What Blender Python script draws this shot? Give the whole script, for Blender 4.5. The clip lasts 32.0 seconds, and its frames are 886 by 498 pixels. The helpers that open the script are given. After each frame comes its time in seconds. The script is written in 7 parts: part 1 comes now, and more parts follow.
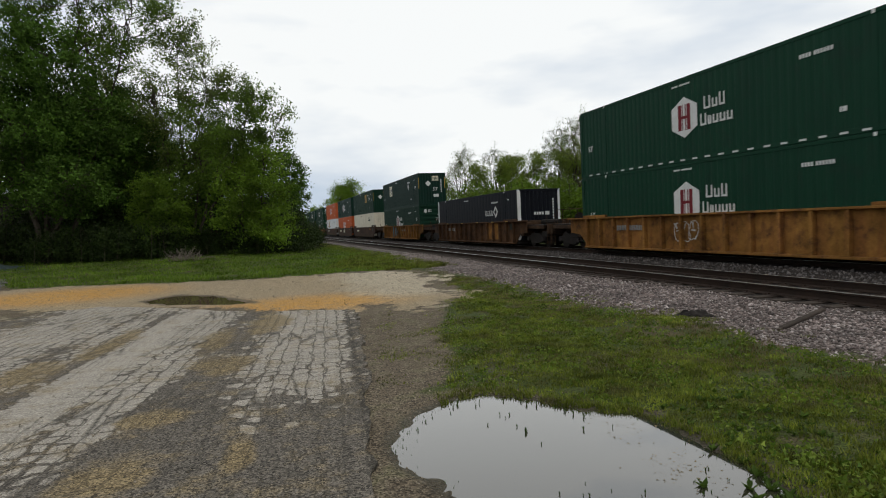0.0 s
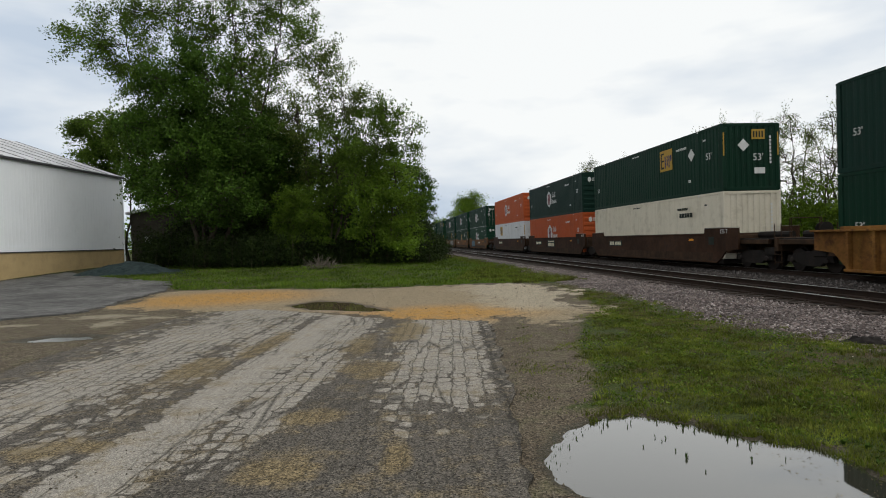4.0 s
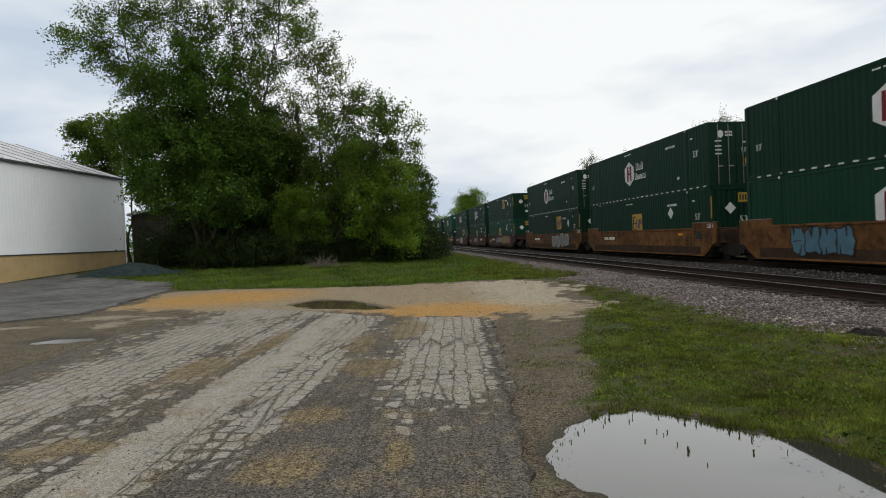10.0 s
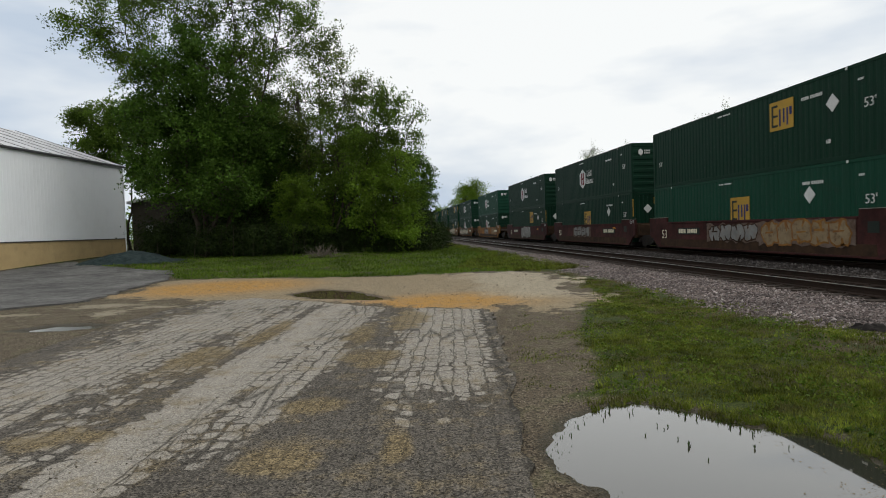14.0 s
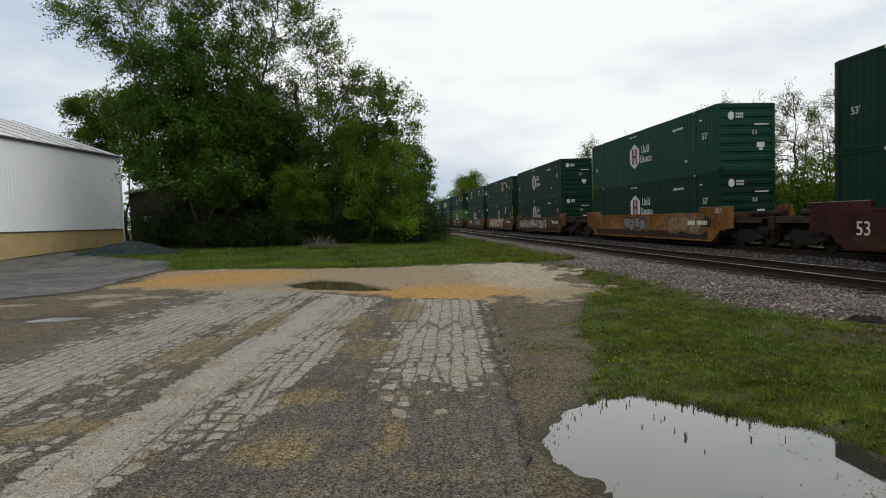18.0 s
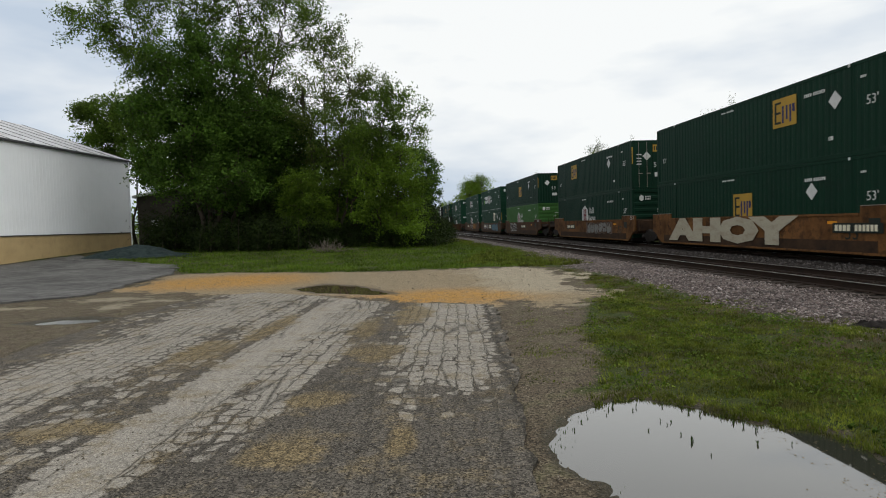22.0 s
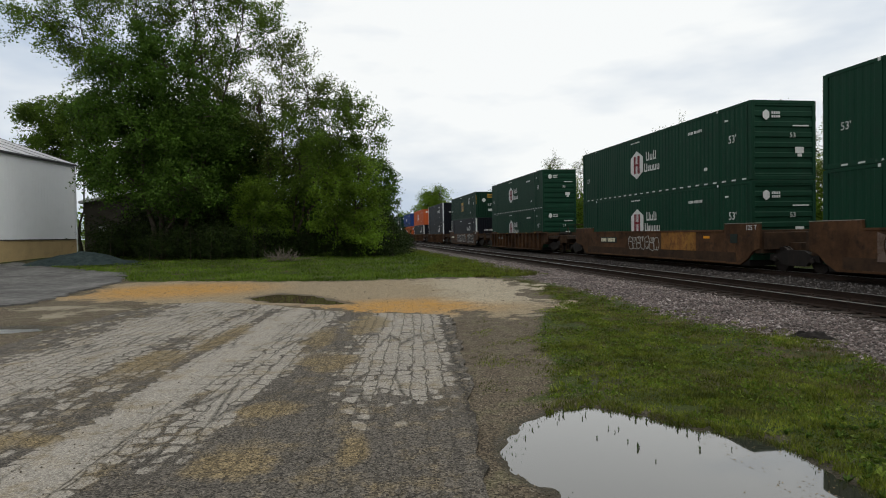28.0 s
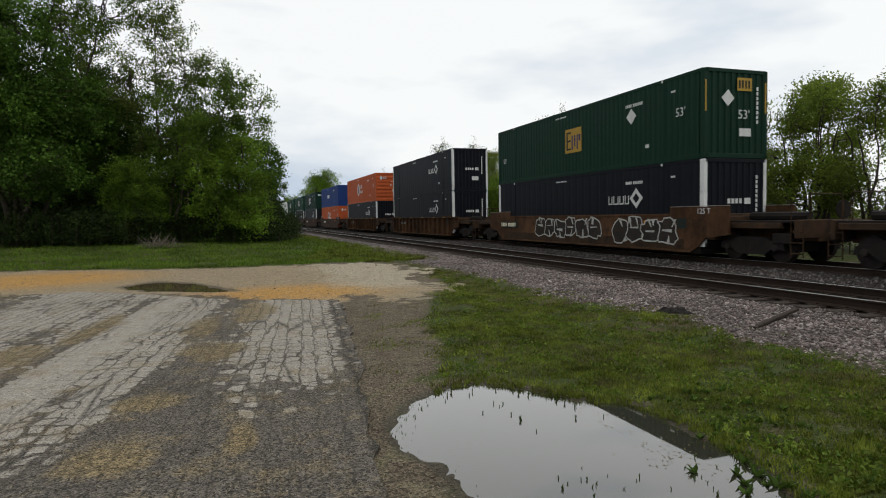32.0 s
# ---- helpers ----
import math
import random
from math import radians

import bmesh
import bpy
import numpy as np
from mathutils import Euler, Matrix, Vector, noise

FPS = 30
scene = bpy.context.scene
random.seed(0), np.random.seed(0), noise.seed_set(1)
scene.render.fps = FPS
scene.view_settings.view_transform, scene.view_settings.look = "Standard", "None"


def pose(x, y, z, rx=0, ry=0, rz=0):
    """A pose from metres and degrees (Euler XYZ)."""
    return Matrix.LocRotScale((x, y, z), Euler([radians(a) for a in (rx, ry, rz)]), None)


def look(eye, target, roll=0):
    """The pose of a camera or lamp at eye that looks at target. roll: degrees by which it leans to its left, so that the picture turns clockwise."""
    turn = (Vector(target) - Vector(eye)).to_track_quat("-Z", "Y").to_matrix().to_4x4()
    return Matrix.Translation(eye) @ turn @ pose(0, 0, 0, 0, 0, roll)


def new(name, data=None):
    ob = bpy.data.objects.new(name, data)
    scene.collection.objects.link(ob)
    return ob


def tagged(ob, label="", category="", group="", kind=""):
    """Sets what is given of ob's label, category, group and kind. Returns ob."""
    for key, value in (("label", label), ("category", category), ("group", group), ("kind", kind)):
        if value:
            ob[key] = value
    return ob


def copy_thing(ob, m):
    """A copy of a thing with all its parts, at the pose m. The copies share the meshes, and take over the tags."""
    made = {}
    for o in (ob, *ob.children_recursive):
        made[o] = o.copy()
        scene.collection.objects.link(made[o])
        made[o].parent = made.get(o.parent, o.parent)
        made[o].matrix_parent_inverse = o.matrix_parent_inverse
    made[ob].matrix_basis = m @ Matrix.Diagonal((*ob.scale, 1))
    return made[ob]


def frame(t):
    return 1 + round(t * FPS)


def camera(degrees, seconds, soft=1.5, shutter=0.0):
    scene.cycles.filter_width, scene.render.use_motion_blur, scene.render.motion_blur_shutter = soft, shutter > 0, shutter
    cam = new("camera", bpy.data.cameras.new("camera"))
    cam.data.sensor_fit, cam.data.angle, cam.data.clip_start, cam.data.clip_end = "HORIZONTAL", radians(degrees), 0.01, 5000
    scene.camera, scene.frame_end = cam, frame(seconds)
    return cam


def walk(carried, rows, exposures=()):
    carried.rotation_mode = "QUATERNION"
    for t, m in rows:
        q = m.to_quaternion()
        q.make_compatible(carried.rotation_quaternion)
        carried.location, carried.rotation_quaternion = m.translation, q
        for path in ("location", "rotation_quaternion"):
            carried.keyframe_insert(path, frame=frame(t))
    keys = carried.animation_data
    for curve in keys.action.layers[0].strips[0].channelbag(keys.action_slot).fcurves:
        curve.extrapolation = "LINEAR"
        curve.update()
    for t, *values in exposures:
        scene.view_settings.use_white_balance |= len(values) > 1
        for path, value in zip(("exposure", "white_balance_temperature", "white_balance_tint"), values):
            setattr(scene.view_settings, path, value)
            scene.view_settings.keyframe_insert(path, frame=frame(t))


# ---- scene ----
cam = camera(70.7, 32.0, soft=1.0, shutter=0.12)
# seconds, eye, yaw, pitch, roll
PATH = [
    (0, (0.260, -0.041, 1.743), -16.61, -2.33, -2.51),
    (0.5, (0.083, -0.035, 1.746), -13.63, -2.95, -3.75),
    (1, (0.041, -0.034, 1.752), -7.63, -1.37, -2.18),
    (1.5, (-0.016, -0.026, 1.756), -7.29, -1.40, -2.69),
    (2, (-0.031, -0.015, 1.762), -6.25, -0.60, -2.63),
    (2.5, (-0.027, -0.002, 1.759), -5.56, -0.56, -2.85),
    (3, (-0.026, 0.001, 1.757), -5.57, -0.65, -2.35),
    (3.5, (-0.025, -0.005, 1.757), -5.55, -0.69, -1.55),
    (5.5, (-0.013, -0.019, 1.751), -5.96, -1.28, -2.65),
    (6, (-0.002, -0.010, 1.749), -6.07, -1.35, -2.59),
    (6.5, (0.007, -0.004, 1.749), -6.36, -1.23, -3.04),
    (7, (-0.004, -0.004, 1.750), -6.43, -1.26, -2.47),
    (7.5, (-0.003, -0.012, 1.752), -6.46, -1.26, -2.02),
    (8, (-0.000, -0.009, 1.750), -6.51, -1.26, -2.41),
    (8.5, (0.001, -0.013, 1.755), -6.41, -1.15, -2.70),
    (9, (0.000, -0.012, 1.755), -5.77, -1.02, -2.53),
    (9.5, (-0.001, -0.012, 1.750), -5.41, -0.98, -2.22),
    (10, (-0.005, -0.008, 1.747), -5.46, -1.02, -2.42),
    (10.5, (-0.001, -0.004, 1.749), -5.48, -1.05, -2.64),
    (11, (-0.006, -0.003, 1.746), -5.47, -1.05, -2.50),
    (11.5, (-0.008, 0.014, 1.748), -5.52, -1.12, -2.32),
    (12, (-0.002, 0.026, 1.746), -5.52, -1.15, -1.94),
    (12.5, (-0.015, 0.026, 1.744), -5.31, -1.33, -1.61),
    (13, (-0.022, 0.020, 1.746), -5.29, -1.55, -1.73),
    (13.5, (-0.021, 0.031, 1.748), -5.37, -1.71, -1.62),
    (14, (-0.009, 0.041, 1.752), -5.42, -1.86, -1.89),
    (14.5, (-0.004, 0.050, 1.750), -5.53, -1.97, -1.90),
    (16.5, (0.007, 0.050, 1.749), -5.73, -2.54, -2.00),
    (17, (0.004, 0.059, 1.750), -5.68, -2.63, -1.91),
    (17.5, (0.002, 0.063, 1.751), -5.72, -2.69, -1.58),
    (18, (0.004, 0.063, 1.748), -5.53, -2.67, -1.76),
    (18.5, (-0.003, 0.052, 1.747), -5.58, -2.66, -1.60),
    (19, (-0.001, 0.048, 1.739), -5.65, -2.63, -1.59),
    (19.5, (-0.005, 0.045, 1.741), -5.68, -2.62, -1.53),
    (20, (-0.014, 0.045, 1.738), -5.65, -2.58, -1.64),
    (20.5, (-0.013, 0.048, 1.747), -5.18, -2.51, -1.64),
    (21, (-0.008, 0.043, 1.746), -5.01, -2.37, -1.68),
    (21.5, (-0.012, 0.037, 1.746), -4.97, -2.30, -1.69),
    (22, (-0.011, 0.026, 1.750), -5.01, -2.28, -1.68),
    (22.5, (-0.013, 0.022, 1.748), -4.87, -2.21, -1.57),
    (23, (-0.015, 0.019, 1.751), -4.76, -2.00, -1.56),
    (23.5, (-0.011, 0.023, 1.747), -4.45, -1.83, -1.84),
    (24, (-0.018, 0.016, 1.747), -4.08, -1.77, -1.68),
    (24.5, (-0.014, 0.022, 1.746), -4.04, -1.76, -1.79),
    (26.5, (-0.010, 0.012, 1.750), -5.04, -1.44, -0.13),
    (27, (-0.010, -0.001, 1.750), -5.04, -1.40, 0.34),
    (27.5, (0.006, -0.018, 1.749), -6.75, -1.40, -0.13),
    (28, (0.008, -0.027, 1.743), -8.91, -1.40, -0.95),
    (28.5, (-0.000, -0.041, 1.744), -12.58, -2.30, -0.75),
    (29, (0.002, -0.042, 1.741), -14.44, -2.25, -0.35),
    (29.5, (0.008, -0.049, 1.747), -15.84, -2.09, -0.99),
    (30, (0.024, -0.066, 1.747), -16.82, -3.01, -0.90),
    (30.5, (0.007, -0.086, 1.737), -17.68, -3.21, 0.01),
    (31, (0.002, -0.099, 1.734), -17.72, -3.12, -0.40),
    (31.5, (0.004, -0.095, 1.735), -18.33, -3.06, -0.64),
    (32, (-0.000, -0.091, 1.735), -18.96, -2.95, -0.94),
]


def aim(eye, yaw, pitch, roll):
    a, b = radians(yaw), radians(pitch)
    ahead = Vector((-math.sin(a) * math.cos(b), math.cos(a) * math.cos(b), math.sin(b)))
    return look(eye, Vector(eye) + 2 * ahead, roll)


walk(cam, [(t, aim(eye, yaw, pitch, roll)) for t, eye, yaw, pitch, roll in PATH], exposures=[(0.0, 0.0, 6530, 7), (32.0, 0.0, 6530, 7)])

# ---- sky and sun: a bright overcast afternoon ----
world = bpy.data.worlds.new("overcast_sky")
scene.world = world
world.use_nodes = True
wn, wl = world.node_tree.nodes, world.node_tree.links
wn.clear()
SUN_ELEVATION, SUN_TURN = radians(50), radians(105)
sky = wn.new("ShaderNodeTexSky")
sky.sky_type, sky.sun_disc = "NISHITA", False
sky.sun_elevation, sky.sun_rotation = SUN_ELEVATION, SUN_TURN
blue = wn.new("ShaderNodeBackground")
blue.inputs["Strength"].default_value = 0.09
wl.new(sky.outputs[0], blue.inputs["Color"])
wco = wn.new("ShaderNodeTexCoord")
wsep = wn.new("ShaderNodeSeparateXYZ")
wl.new(wco.outputs["Generated"], wsep.inputs[0])
wmap = wn.new("ShaderNodeMapping")
wmap.inputs["Scale"].default_value = (1.0, 1.0, 3.2)
wl.new(wco.outputs["Generated"], wmap.inputs[0])
wnoise = wn.new("ShaderNodeTexNoise")
wnoise.inputs["Scale"].default_value, wnoise.inputs["Detail"].default_value = 2.1, 5.0
wl.new(wmap.outputs[0], wnoise.inputs["Vector"])
wlift = wn.new("ShaderNodeMath")
wlift.operation, wlift.inputs[1].default_value = "MULTIPLY_ADD", 0.75
wl.new(wsep.outputs[2], wlift.inputs[0])
wcon = wn.new("ShaderNodeMath")
wcon.operation, wcon.inputs[1].default_value, wcon.inputs[2].default_value = "MULTIPLY_ADD", 1.9, -0.45
wl.new(wnoise.outputs["Fac"], wcon.inputs[0])
wl.new(wcon.outputs[0], wlift.inputs[2])
wside = wn.new("ShaderNodeMath")
wside.operation, wside.inputs[1].default_value = "MULTIPLY_ADD", 0.33
wl.new(wsep.outputs[0], wside.inputs[0])
wl.new(wlift.outputs[0], wside.inputs[2])
wramp = wn.new("ShaderNodeValToRGB")
wramp.color_ramp.elements[0].position, wramp.color_ramp.elements[0].color = 0.30, (0.56, 0.64, 0.77, 1)
wramp.color_ramp.elements[1].position, wramp.color_ramp.elements[1].color = 0.73, (0.98, 0.985, 1.0, 1)
wl.new(wside.outputs[0], wramp.inputs["Fac"])
cloud = wn.new("ShaderNodeBackground")
cloud.inputs["Strength"].default_value = 1.0
wl.new(wramp.outputs[0], cloud.inputs["Color"])
wmix = wn.new("ShaderNodeMixShader")
wmix.inputs[0].default_value = 0.96
wl.new(blue.outputs[0], wmix.inputs[1])
wl.new(cloud.outputs[0], wmix.inputs[2])
wout = wn.new("ShaderNodeOutputWorld")
wl.new(wmix.outputs[0], wout.inputs["Surface"])

sun = new("sun", bpy.data.lights.new("sun", "SUN"))
sun.data.energy, sun.data.angle, sun.data.color = 1.0, radians(50), (1.0, 0.97, 0.92)
sun.matrix_world = look((0, 0, 60), (math.sin(SUN_TURN) * -40, math.cos(SUN_TURN) * -40, 60 - 40 * math.tan(SUN_ELEVATION)))
scene.view_settings.exposure = 0.0

# ---- plan ----
RAIL = 0.255            # top of the rails over the yard
NEAR_X = 10.65          # middle of the empty track
FAR_X = 15.88           # middle of the train's track
SPEED = 13.1            # of the train, towards the viewer
END = 32.0


# ---- materials ----
def nodes_of(name):
    m = bpy.data.materials.new(name)
    m.use_nodes = True
    n, l = m.node_tree.nodes, m.node_tree.links
    b = n["Principled BSDF"]
    b.inputs["Specular IOR Level"].default_value = 0.12
    return m, n, l, b


def noise_tex(n, l, vec, scale, detail=4.0, rough=0.6):
    t = n.new("ShaderNodeTexNoise")
    t.inputs["Scale"].default_value, t.inputs["Detail"].default_value, t.inputs["Roughness"].default_value = scale, detail, rough
    l.new(vec, t.inputs["Vector"])
    return t.outputs["Fac"]


def ramp(n, l, fac, stops):
    r = n.new("ShaderNodeValToRGB")
    e = r.color_ramp.elements
    while len(e) < len(stops):
        e.new(0.5)
    for k, (p, c) in enumerate(stops):
        e[k].position, e[k].color = p, (*c, 1) if len(c) == 3 else c
    l.new(fac, r.inputs["Fac"])
    return r.outputs["Color"]


def mixc(n, l, fac, a, b, mode="MIX"):
    x = n.new("ShaderNodeMix")
    x.data_type, x.blend_type = "RGBA", mode
    for sock, v in ((x.inputs[0], fac), (x.inputs[6], a), (x.inputs[7], b)):
        if isinstance(v, (int, float)):
            sock.default_value = v
        elif isinstance(v, tuple):
            sock.default_value = (*v, 1)
        else:
            l.new(v, sock)
    return x.outputs[2]


def calc(n, l, op, a, b=0.0, c=None, clamp=False):
    x = n.new("ShaderNodeMath")
    x.operation, x.use_clamp = op, clamp
    for k, v in enumerate((a, b) if c is None else (a, b, c)):
        if isinstance(v, (int, float)):
            x.inputs[k].default_value = v
        else:
            l.new(v, x.inputs[k])
    return x.outputs[0]


def shade(n, l, col, fac, lo, hi, a=0.0, z=1.0):
    """Scales a colour by fac, mapped from a..z to lo..hi."""
    r = n.new("ShaderNodeMapRange")
    for k, v in enumerate((fac, a, z, lo, hi)):
        if isinstance(v, (int, float)):
            r.inputs[k].default_value = v
        else:
            l.new(v, r.inputs[k])
    x = n.new("ShaderNodeVectorMath")
    x.operation = "SCALE"
    l.new(col, x.inputs[0])
    l.new(r.outputs[0], x.inputs["Scale"])
    return x.outputs[0]


def red(n, l, colour):
    """One channel of a random cell colour: an even spread of values."""
    x = n.new("ShaderNodeSeparateColor")
    l.new(colour, x.inputs[0])
    return x.outputs[0]


def bump(n, l, b, height, strength, distance):
    k = n.new("ShaderNodeBump")
    k.inputs["Strength"].default_value, k.inputs["Distance"].default_value = strength, distance
    l.new(height, k.inputs["Height"])
    l.new(k.outputs[0], b.inputs["Normal"])


def coords(n, kind="Object"):
    return n.new("ShaderNodeTexCoord").outputs[kind]


def surface(name, c1, c2, scale=1.0, fine=30.0, rough=0.7, metal=0.0, relief=0.3, depth=0.004, dirt=None, dirt_amount=0.5, island=0.0, streaky=False, gloss=0.15, blotchy=False):
    """A worn surface: two colours mixed by coarse noise, fine grain, dirt, relief."""
    m, n, l, b = nodes_of(name)
    co = coords(n)
    if streaky:
        mp = n.new("ShaderNodeMapping")
        mp.inputs["Scale"].default_value = (1.0, 1.0, 0.16)
        l.new(co, mp.inputs[0])
        streak = noise_tex(n, l, mp.outputs[0], scale * 3, 5)
    else:
        streak = noise_tex(n, l, co, scale, 5)
    grain = noise_tex(n, l, co, fine, 3)
    col = mixc(n, l, ramp(n, l, streak, [(0.3, (0, 0, 0)), (0.7, (1, 1, 1))]), c1, c2)
    col = mixc(n, l, 0.35, col, ramp(n, l, grain, [(0.25, (0.35, 0.35, 0.35)), (0.75, (0.75, 0.75, 0.75))]), "OVERLAY")
    if dirt:
        d = noise_tex(n, l, co, scale * 2.3, 6, 0.7)
        d = calc(n, l, "MULTIPLY", ramp(n, l, d, [(0.5, (0, 0, 0)), (0.68, (1, 1, 1))]), dirt_amount)
        col = mixc(n, l, d, col, dirt)
    if blotchy:
        q = noise_tex(n, l, co, 0.55, 7, 0.75)
        col = shade(n, l, col, q, 0.35, 1.6, 0.3, 0.7)
    if island:
        g = n.new("ShaderNodeNewGeometry").outputs["Random Per Island"]
        col = mixc(n, l, island, col, ramp(n, l, g, [(0.0, (0.15, 0.15, 0.15)), (1.0, (0.9, 0.9, 0.9))]), "OVERLAY")
    l.new(col, b.inputs["Base Color"])
    b.inputs["Roughness"].default_value, b.inputs["Metallic"].default_value = rough, metal
    b.inputs["Specular IOR Level"].default_value = gloss
    l.new(calc(n, l, "MULTIPLY_ADD", grain, 0.25, rough - 0.12), b.inputs["Roughness"])
    bump(n, l, b, grain, relief, depth)
    return m


def chips(name, stops):
    """Broken stone, each piece of its own tone, with a dusty grain."""
    m, n, l, b = nodes_of(name)
    col = ramp(n, l, n.new("ShaderNodeNewGeometry").outputs["Random Per Island"], stops)
    grain = noise_tex(n, l, coords(n), 45, 4)
    col = shade(n, l, col, grain, 0.6, 1.4, 0.3, 0.7)
    col = shade(n, l, col, noise_tex(n, l, coords(n), 0.9, 4), 0.65, 1.3, 0.32, 0.68)
    l.new(col, b.inputs["Base Color"])
    b.inputs["Roughness"].default_value = 0.75
    b.inputs["Specular IOR Level"].default_value = 0.3
    bump(n, l, b, grain, 0.3, 0.003)
    return m


def leaf_material(name, c1, c2, through_light=0.35, patch=0.45, low=0.55, high=1.5, clump=0.0):
    m, n, l, b = nodes_of(name)
    r = n.new("ShaderNodeNewGeometry").outputs["Random Per Island"]
    col = ramp(n, l, r, [(0.0, c1), (1.0, c2)])
    big = noise_tex(n, l, coords(n), patch, 4)
    col = shade(n, l, col, big, low, high, 0.36, 0.64)
    if clump:
        col = shade(n, l, col, noise_tex(n, l, coords(n), clump, 4, 0.65), 0.55, 1.5, 0.34, 0.66)
        dull = ramp(n, l, noise_tex(n, l, coords(n), clump * 0.45, 5, 0.7), [(0.50, (0, 0, 0)), (0.64, (0.75, 0.75, 0.75))])
        col = mixc(n, l, dull, col, mixc(n, l, r, (0.055, 0.052, 0.020), (0.120, 0.105, 0.045)))
    l.new(col, b.inputs["Base Color"])
    b.inputs["Roughness"].default_value = 0.6
    b.inputs["Specular IOR Level"].default_value = 0.12
    t = n.new("ShaderNodeBsdfTranslucent")
    l.new(col, t.inputs["Color"])
    x = n.new("ShaderNodeMixShader")
    x.inputs[0].default_value = through_light
    l.new(b.outputs[0], x.inputs[1])
    l.new(t.outputs[0], x.inputs[2])
    l.new(x.outputs[0], n["Material Output"].inputs["Surface"])
    return m


# paints of containers and cars
PAINT = {}
for key, a, c, dirt in (
    ("green", (0.0046, 0.032, 0.017), (0.0066, 0.040, 0.021), (0.013, 0.028, 0.020)),
    ("deep_green", (0.0034, 0.023, 0.0125), (0.0048, 0.029, 0.0155), (0.010, 0.021, 0.015)),
    ("mid_green", (0.006, 0.042, 0.024), (0.009, 0.051, 0.030), (0.016, 0.04, 0.026)),
    ("bright_green", (0.035, 0.10, 0.022), (0.042, 0.12, 0.028), (0.05, 0.09, 0.03)),
    ("dark_green", (0.005, 0.022, 0.015), (0.006, 0.027, 0.019), (0.014, 0.024, 0.019)),
    ("navy", (0.0045, 0.0055, 0.0085), (0.006, 0.0075, 0.012), (0.012, 0.012, 0.014)),
    ("orange", (0.37, 0.075, 0.021), (0.43, 0.090, 0.027), (0.25, 0.07, 0.035)),
    ("silver", (0.55, 0.56, 0.57), (0.64, 0.65, 0.66), (0.35, 0.33, 0.30)),
    ("cream", (0.58, 0.53, 0.42), (0.66, 0.60, 0.48), (0.35, 0.30, 0.22)),
    ("blue", (0.012, 0.035, 0.14), (0.016, 0.045, 0.17), (0.03, 0.04, 0.09)),
    ("grey_white", (0.60, 0.60, 0.58), (0.68, 0.68, 0.66), (0.3, 0.28, 0.26)),
):
    PAINT[key] = surface("painted_steel_" + key, a, c, 0.9, 60, 0.6, 0.0, 0.12, 0.002, dirt, 0.4, streaky=True, gloss=0.12)
WELL = {}
for key, a, c, dirt in (
    ("brown", (0.035, 0.0175, 0.010), (0.050, 0.024, 0.013), (0.026, 0.017, 0.013)),
    ("rust_orange", (0.105, 0.047, 0.017), (0.155, 0.072, 0.024), (0.026, 0.015, 0.010)),
    ("yellow_rust", (0.23, 0.115, 0.027), (0.17, 0.072, 0.022), (0.07, 0.03, 0.016)),
    ("dark_rust", (0.058, 0.029, 0.015), (0.086, 0.042, 0.019), (0.028, 0.018, 0.012)),
    ("maroon", (0.040, 0.014, 0.013), (0.058, 0.020, 0.018), (0.022, 0.013, 0.012)),
):
    WELL[key] = surface("weathered_car_paint_" + key, a, c, 1.1, 40, 0.8, 0.0, 0.35, 0.004, dirt, 0.9, streaky=True, gloss=0.12, blotchy=True)
WHITE = surface("white_decal", (0.64, 0.64, 0.62), (0.55, 0.55, 0.53), 2, 80, 0.6, relief=0.05, dirt=(0.45, 0.45, 0.42), dirt_amount=0.5)
YELLOW = surface("yellow_decal", (0.42, 0.26, 0.04), (0.36, 0.22, 0.04), 2, 80, 0.6, relief=0.05)
PALE = surface("cream_decal", (0.74, 0.70, 0.52), (0.68, 0.63, 0.46), 2, 80, 0.6, relief=0.05)
DARKMARK = surface("dark_decal", (0.012, 0.02, 0.016), (0.02, 0.025, 0.02), 2, 80, 0.6, relief=0.05)
DARKBLUE = surface("dark_blue_decal", (0.02, 0.025, 0.10), (0.025, 0.03, 0.12), 2, 80, 0.6, relief=0.05)
REDMARK = surface("dark_red_decal", (0.13, 0.012, 0.018), (0.16, 0.018, 0.022), 2, 80, 0.6, relief=0.05)
LIME = surface("lime_decal", (0.16, 0.36, 0.06), (0.14, 0.32, 0.05), 2, 80, 0.6, relief=0.05)
AMBER = surface("amber_label", (0.75, 0.30, 0.02), (0.7, 0.26, 0.02), 2, 80, 0.6, relief=0.05)
SPRAY_CREAM = surface("cream_spray_paint", (0.42, 0.38, 0.29), (0.36, 0.32, 0.24), 2, 60, 0.7, relief=0.05, dirt=(0.2, 0.14, 0.09))
SPRAY_GREY = surface("grey_spray_paint", (0.24, 0.24, 0.23), (0.15, 0.15, 0.145), 2, 60, 0.7, relief=0.05, dirt=(0.2, 0.14, 0.09))
SPRAY_BLUE = surface("blue_spray_paint", (0.055, 0.125, 0.170), (0.080, 0.160, 0.205), 2, 60, 0.7, relief=0.05, dirt=(0.1, 0.1, 0.1))
SPRAY_TAN = surface("tan_spray_paint", (0.26, 0.20, 0.12), (0.19, 0.13, 0.07), 2, 60, 0.7, relief=0.05, dirt=(0.09, 0.05, 0.03), dirt_amount=0.9)
SPRAY_DARK = surface("blackish_spray_paint", (0.018, 0.015, 0.013), (0.036, 0.028, 0.022), 2, 60, 0.7, relief=0.05, dirt=(0.05, 0.03, 0.02))
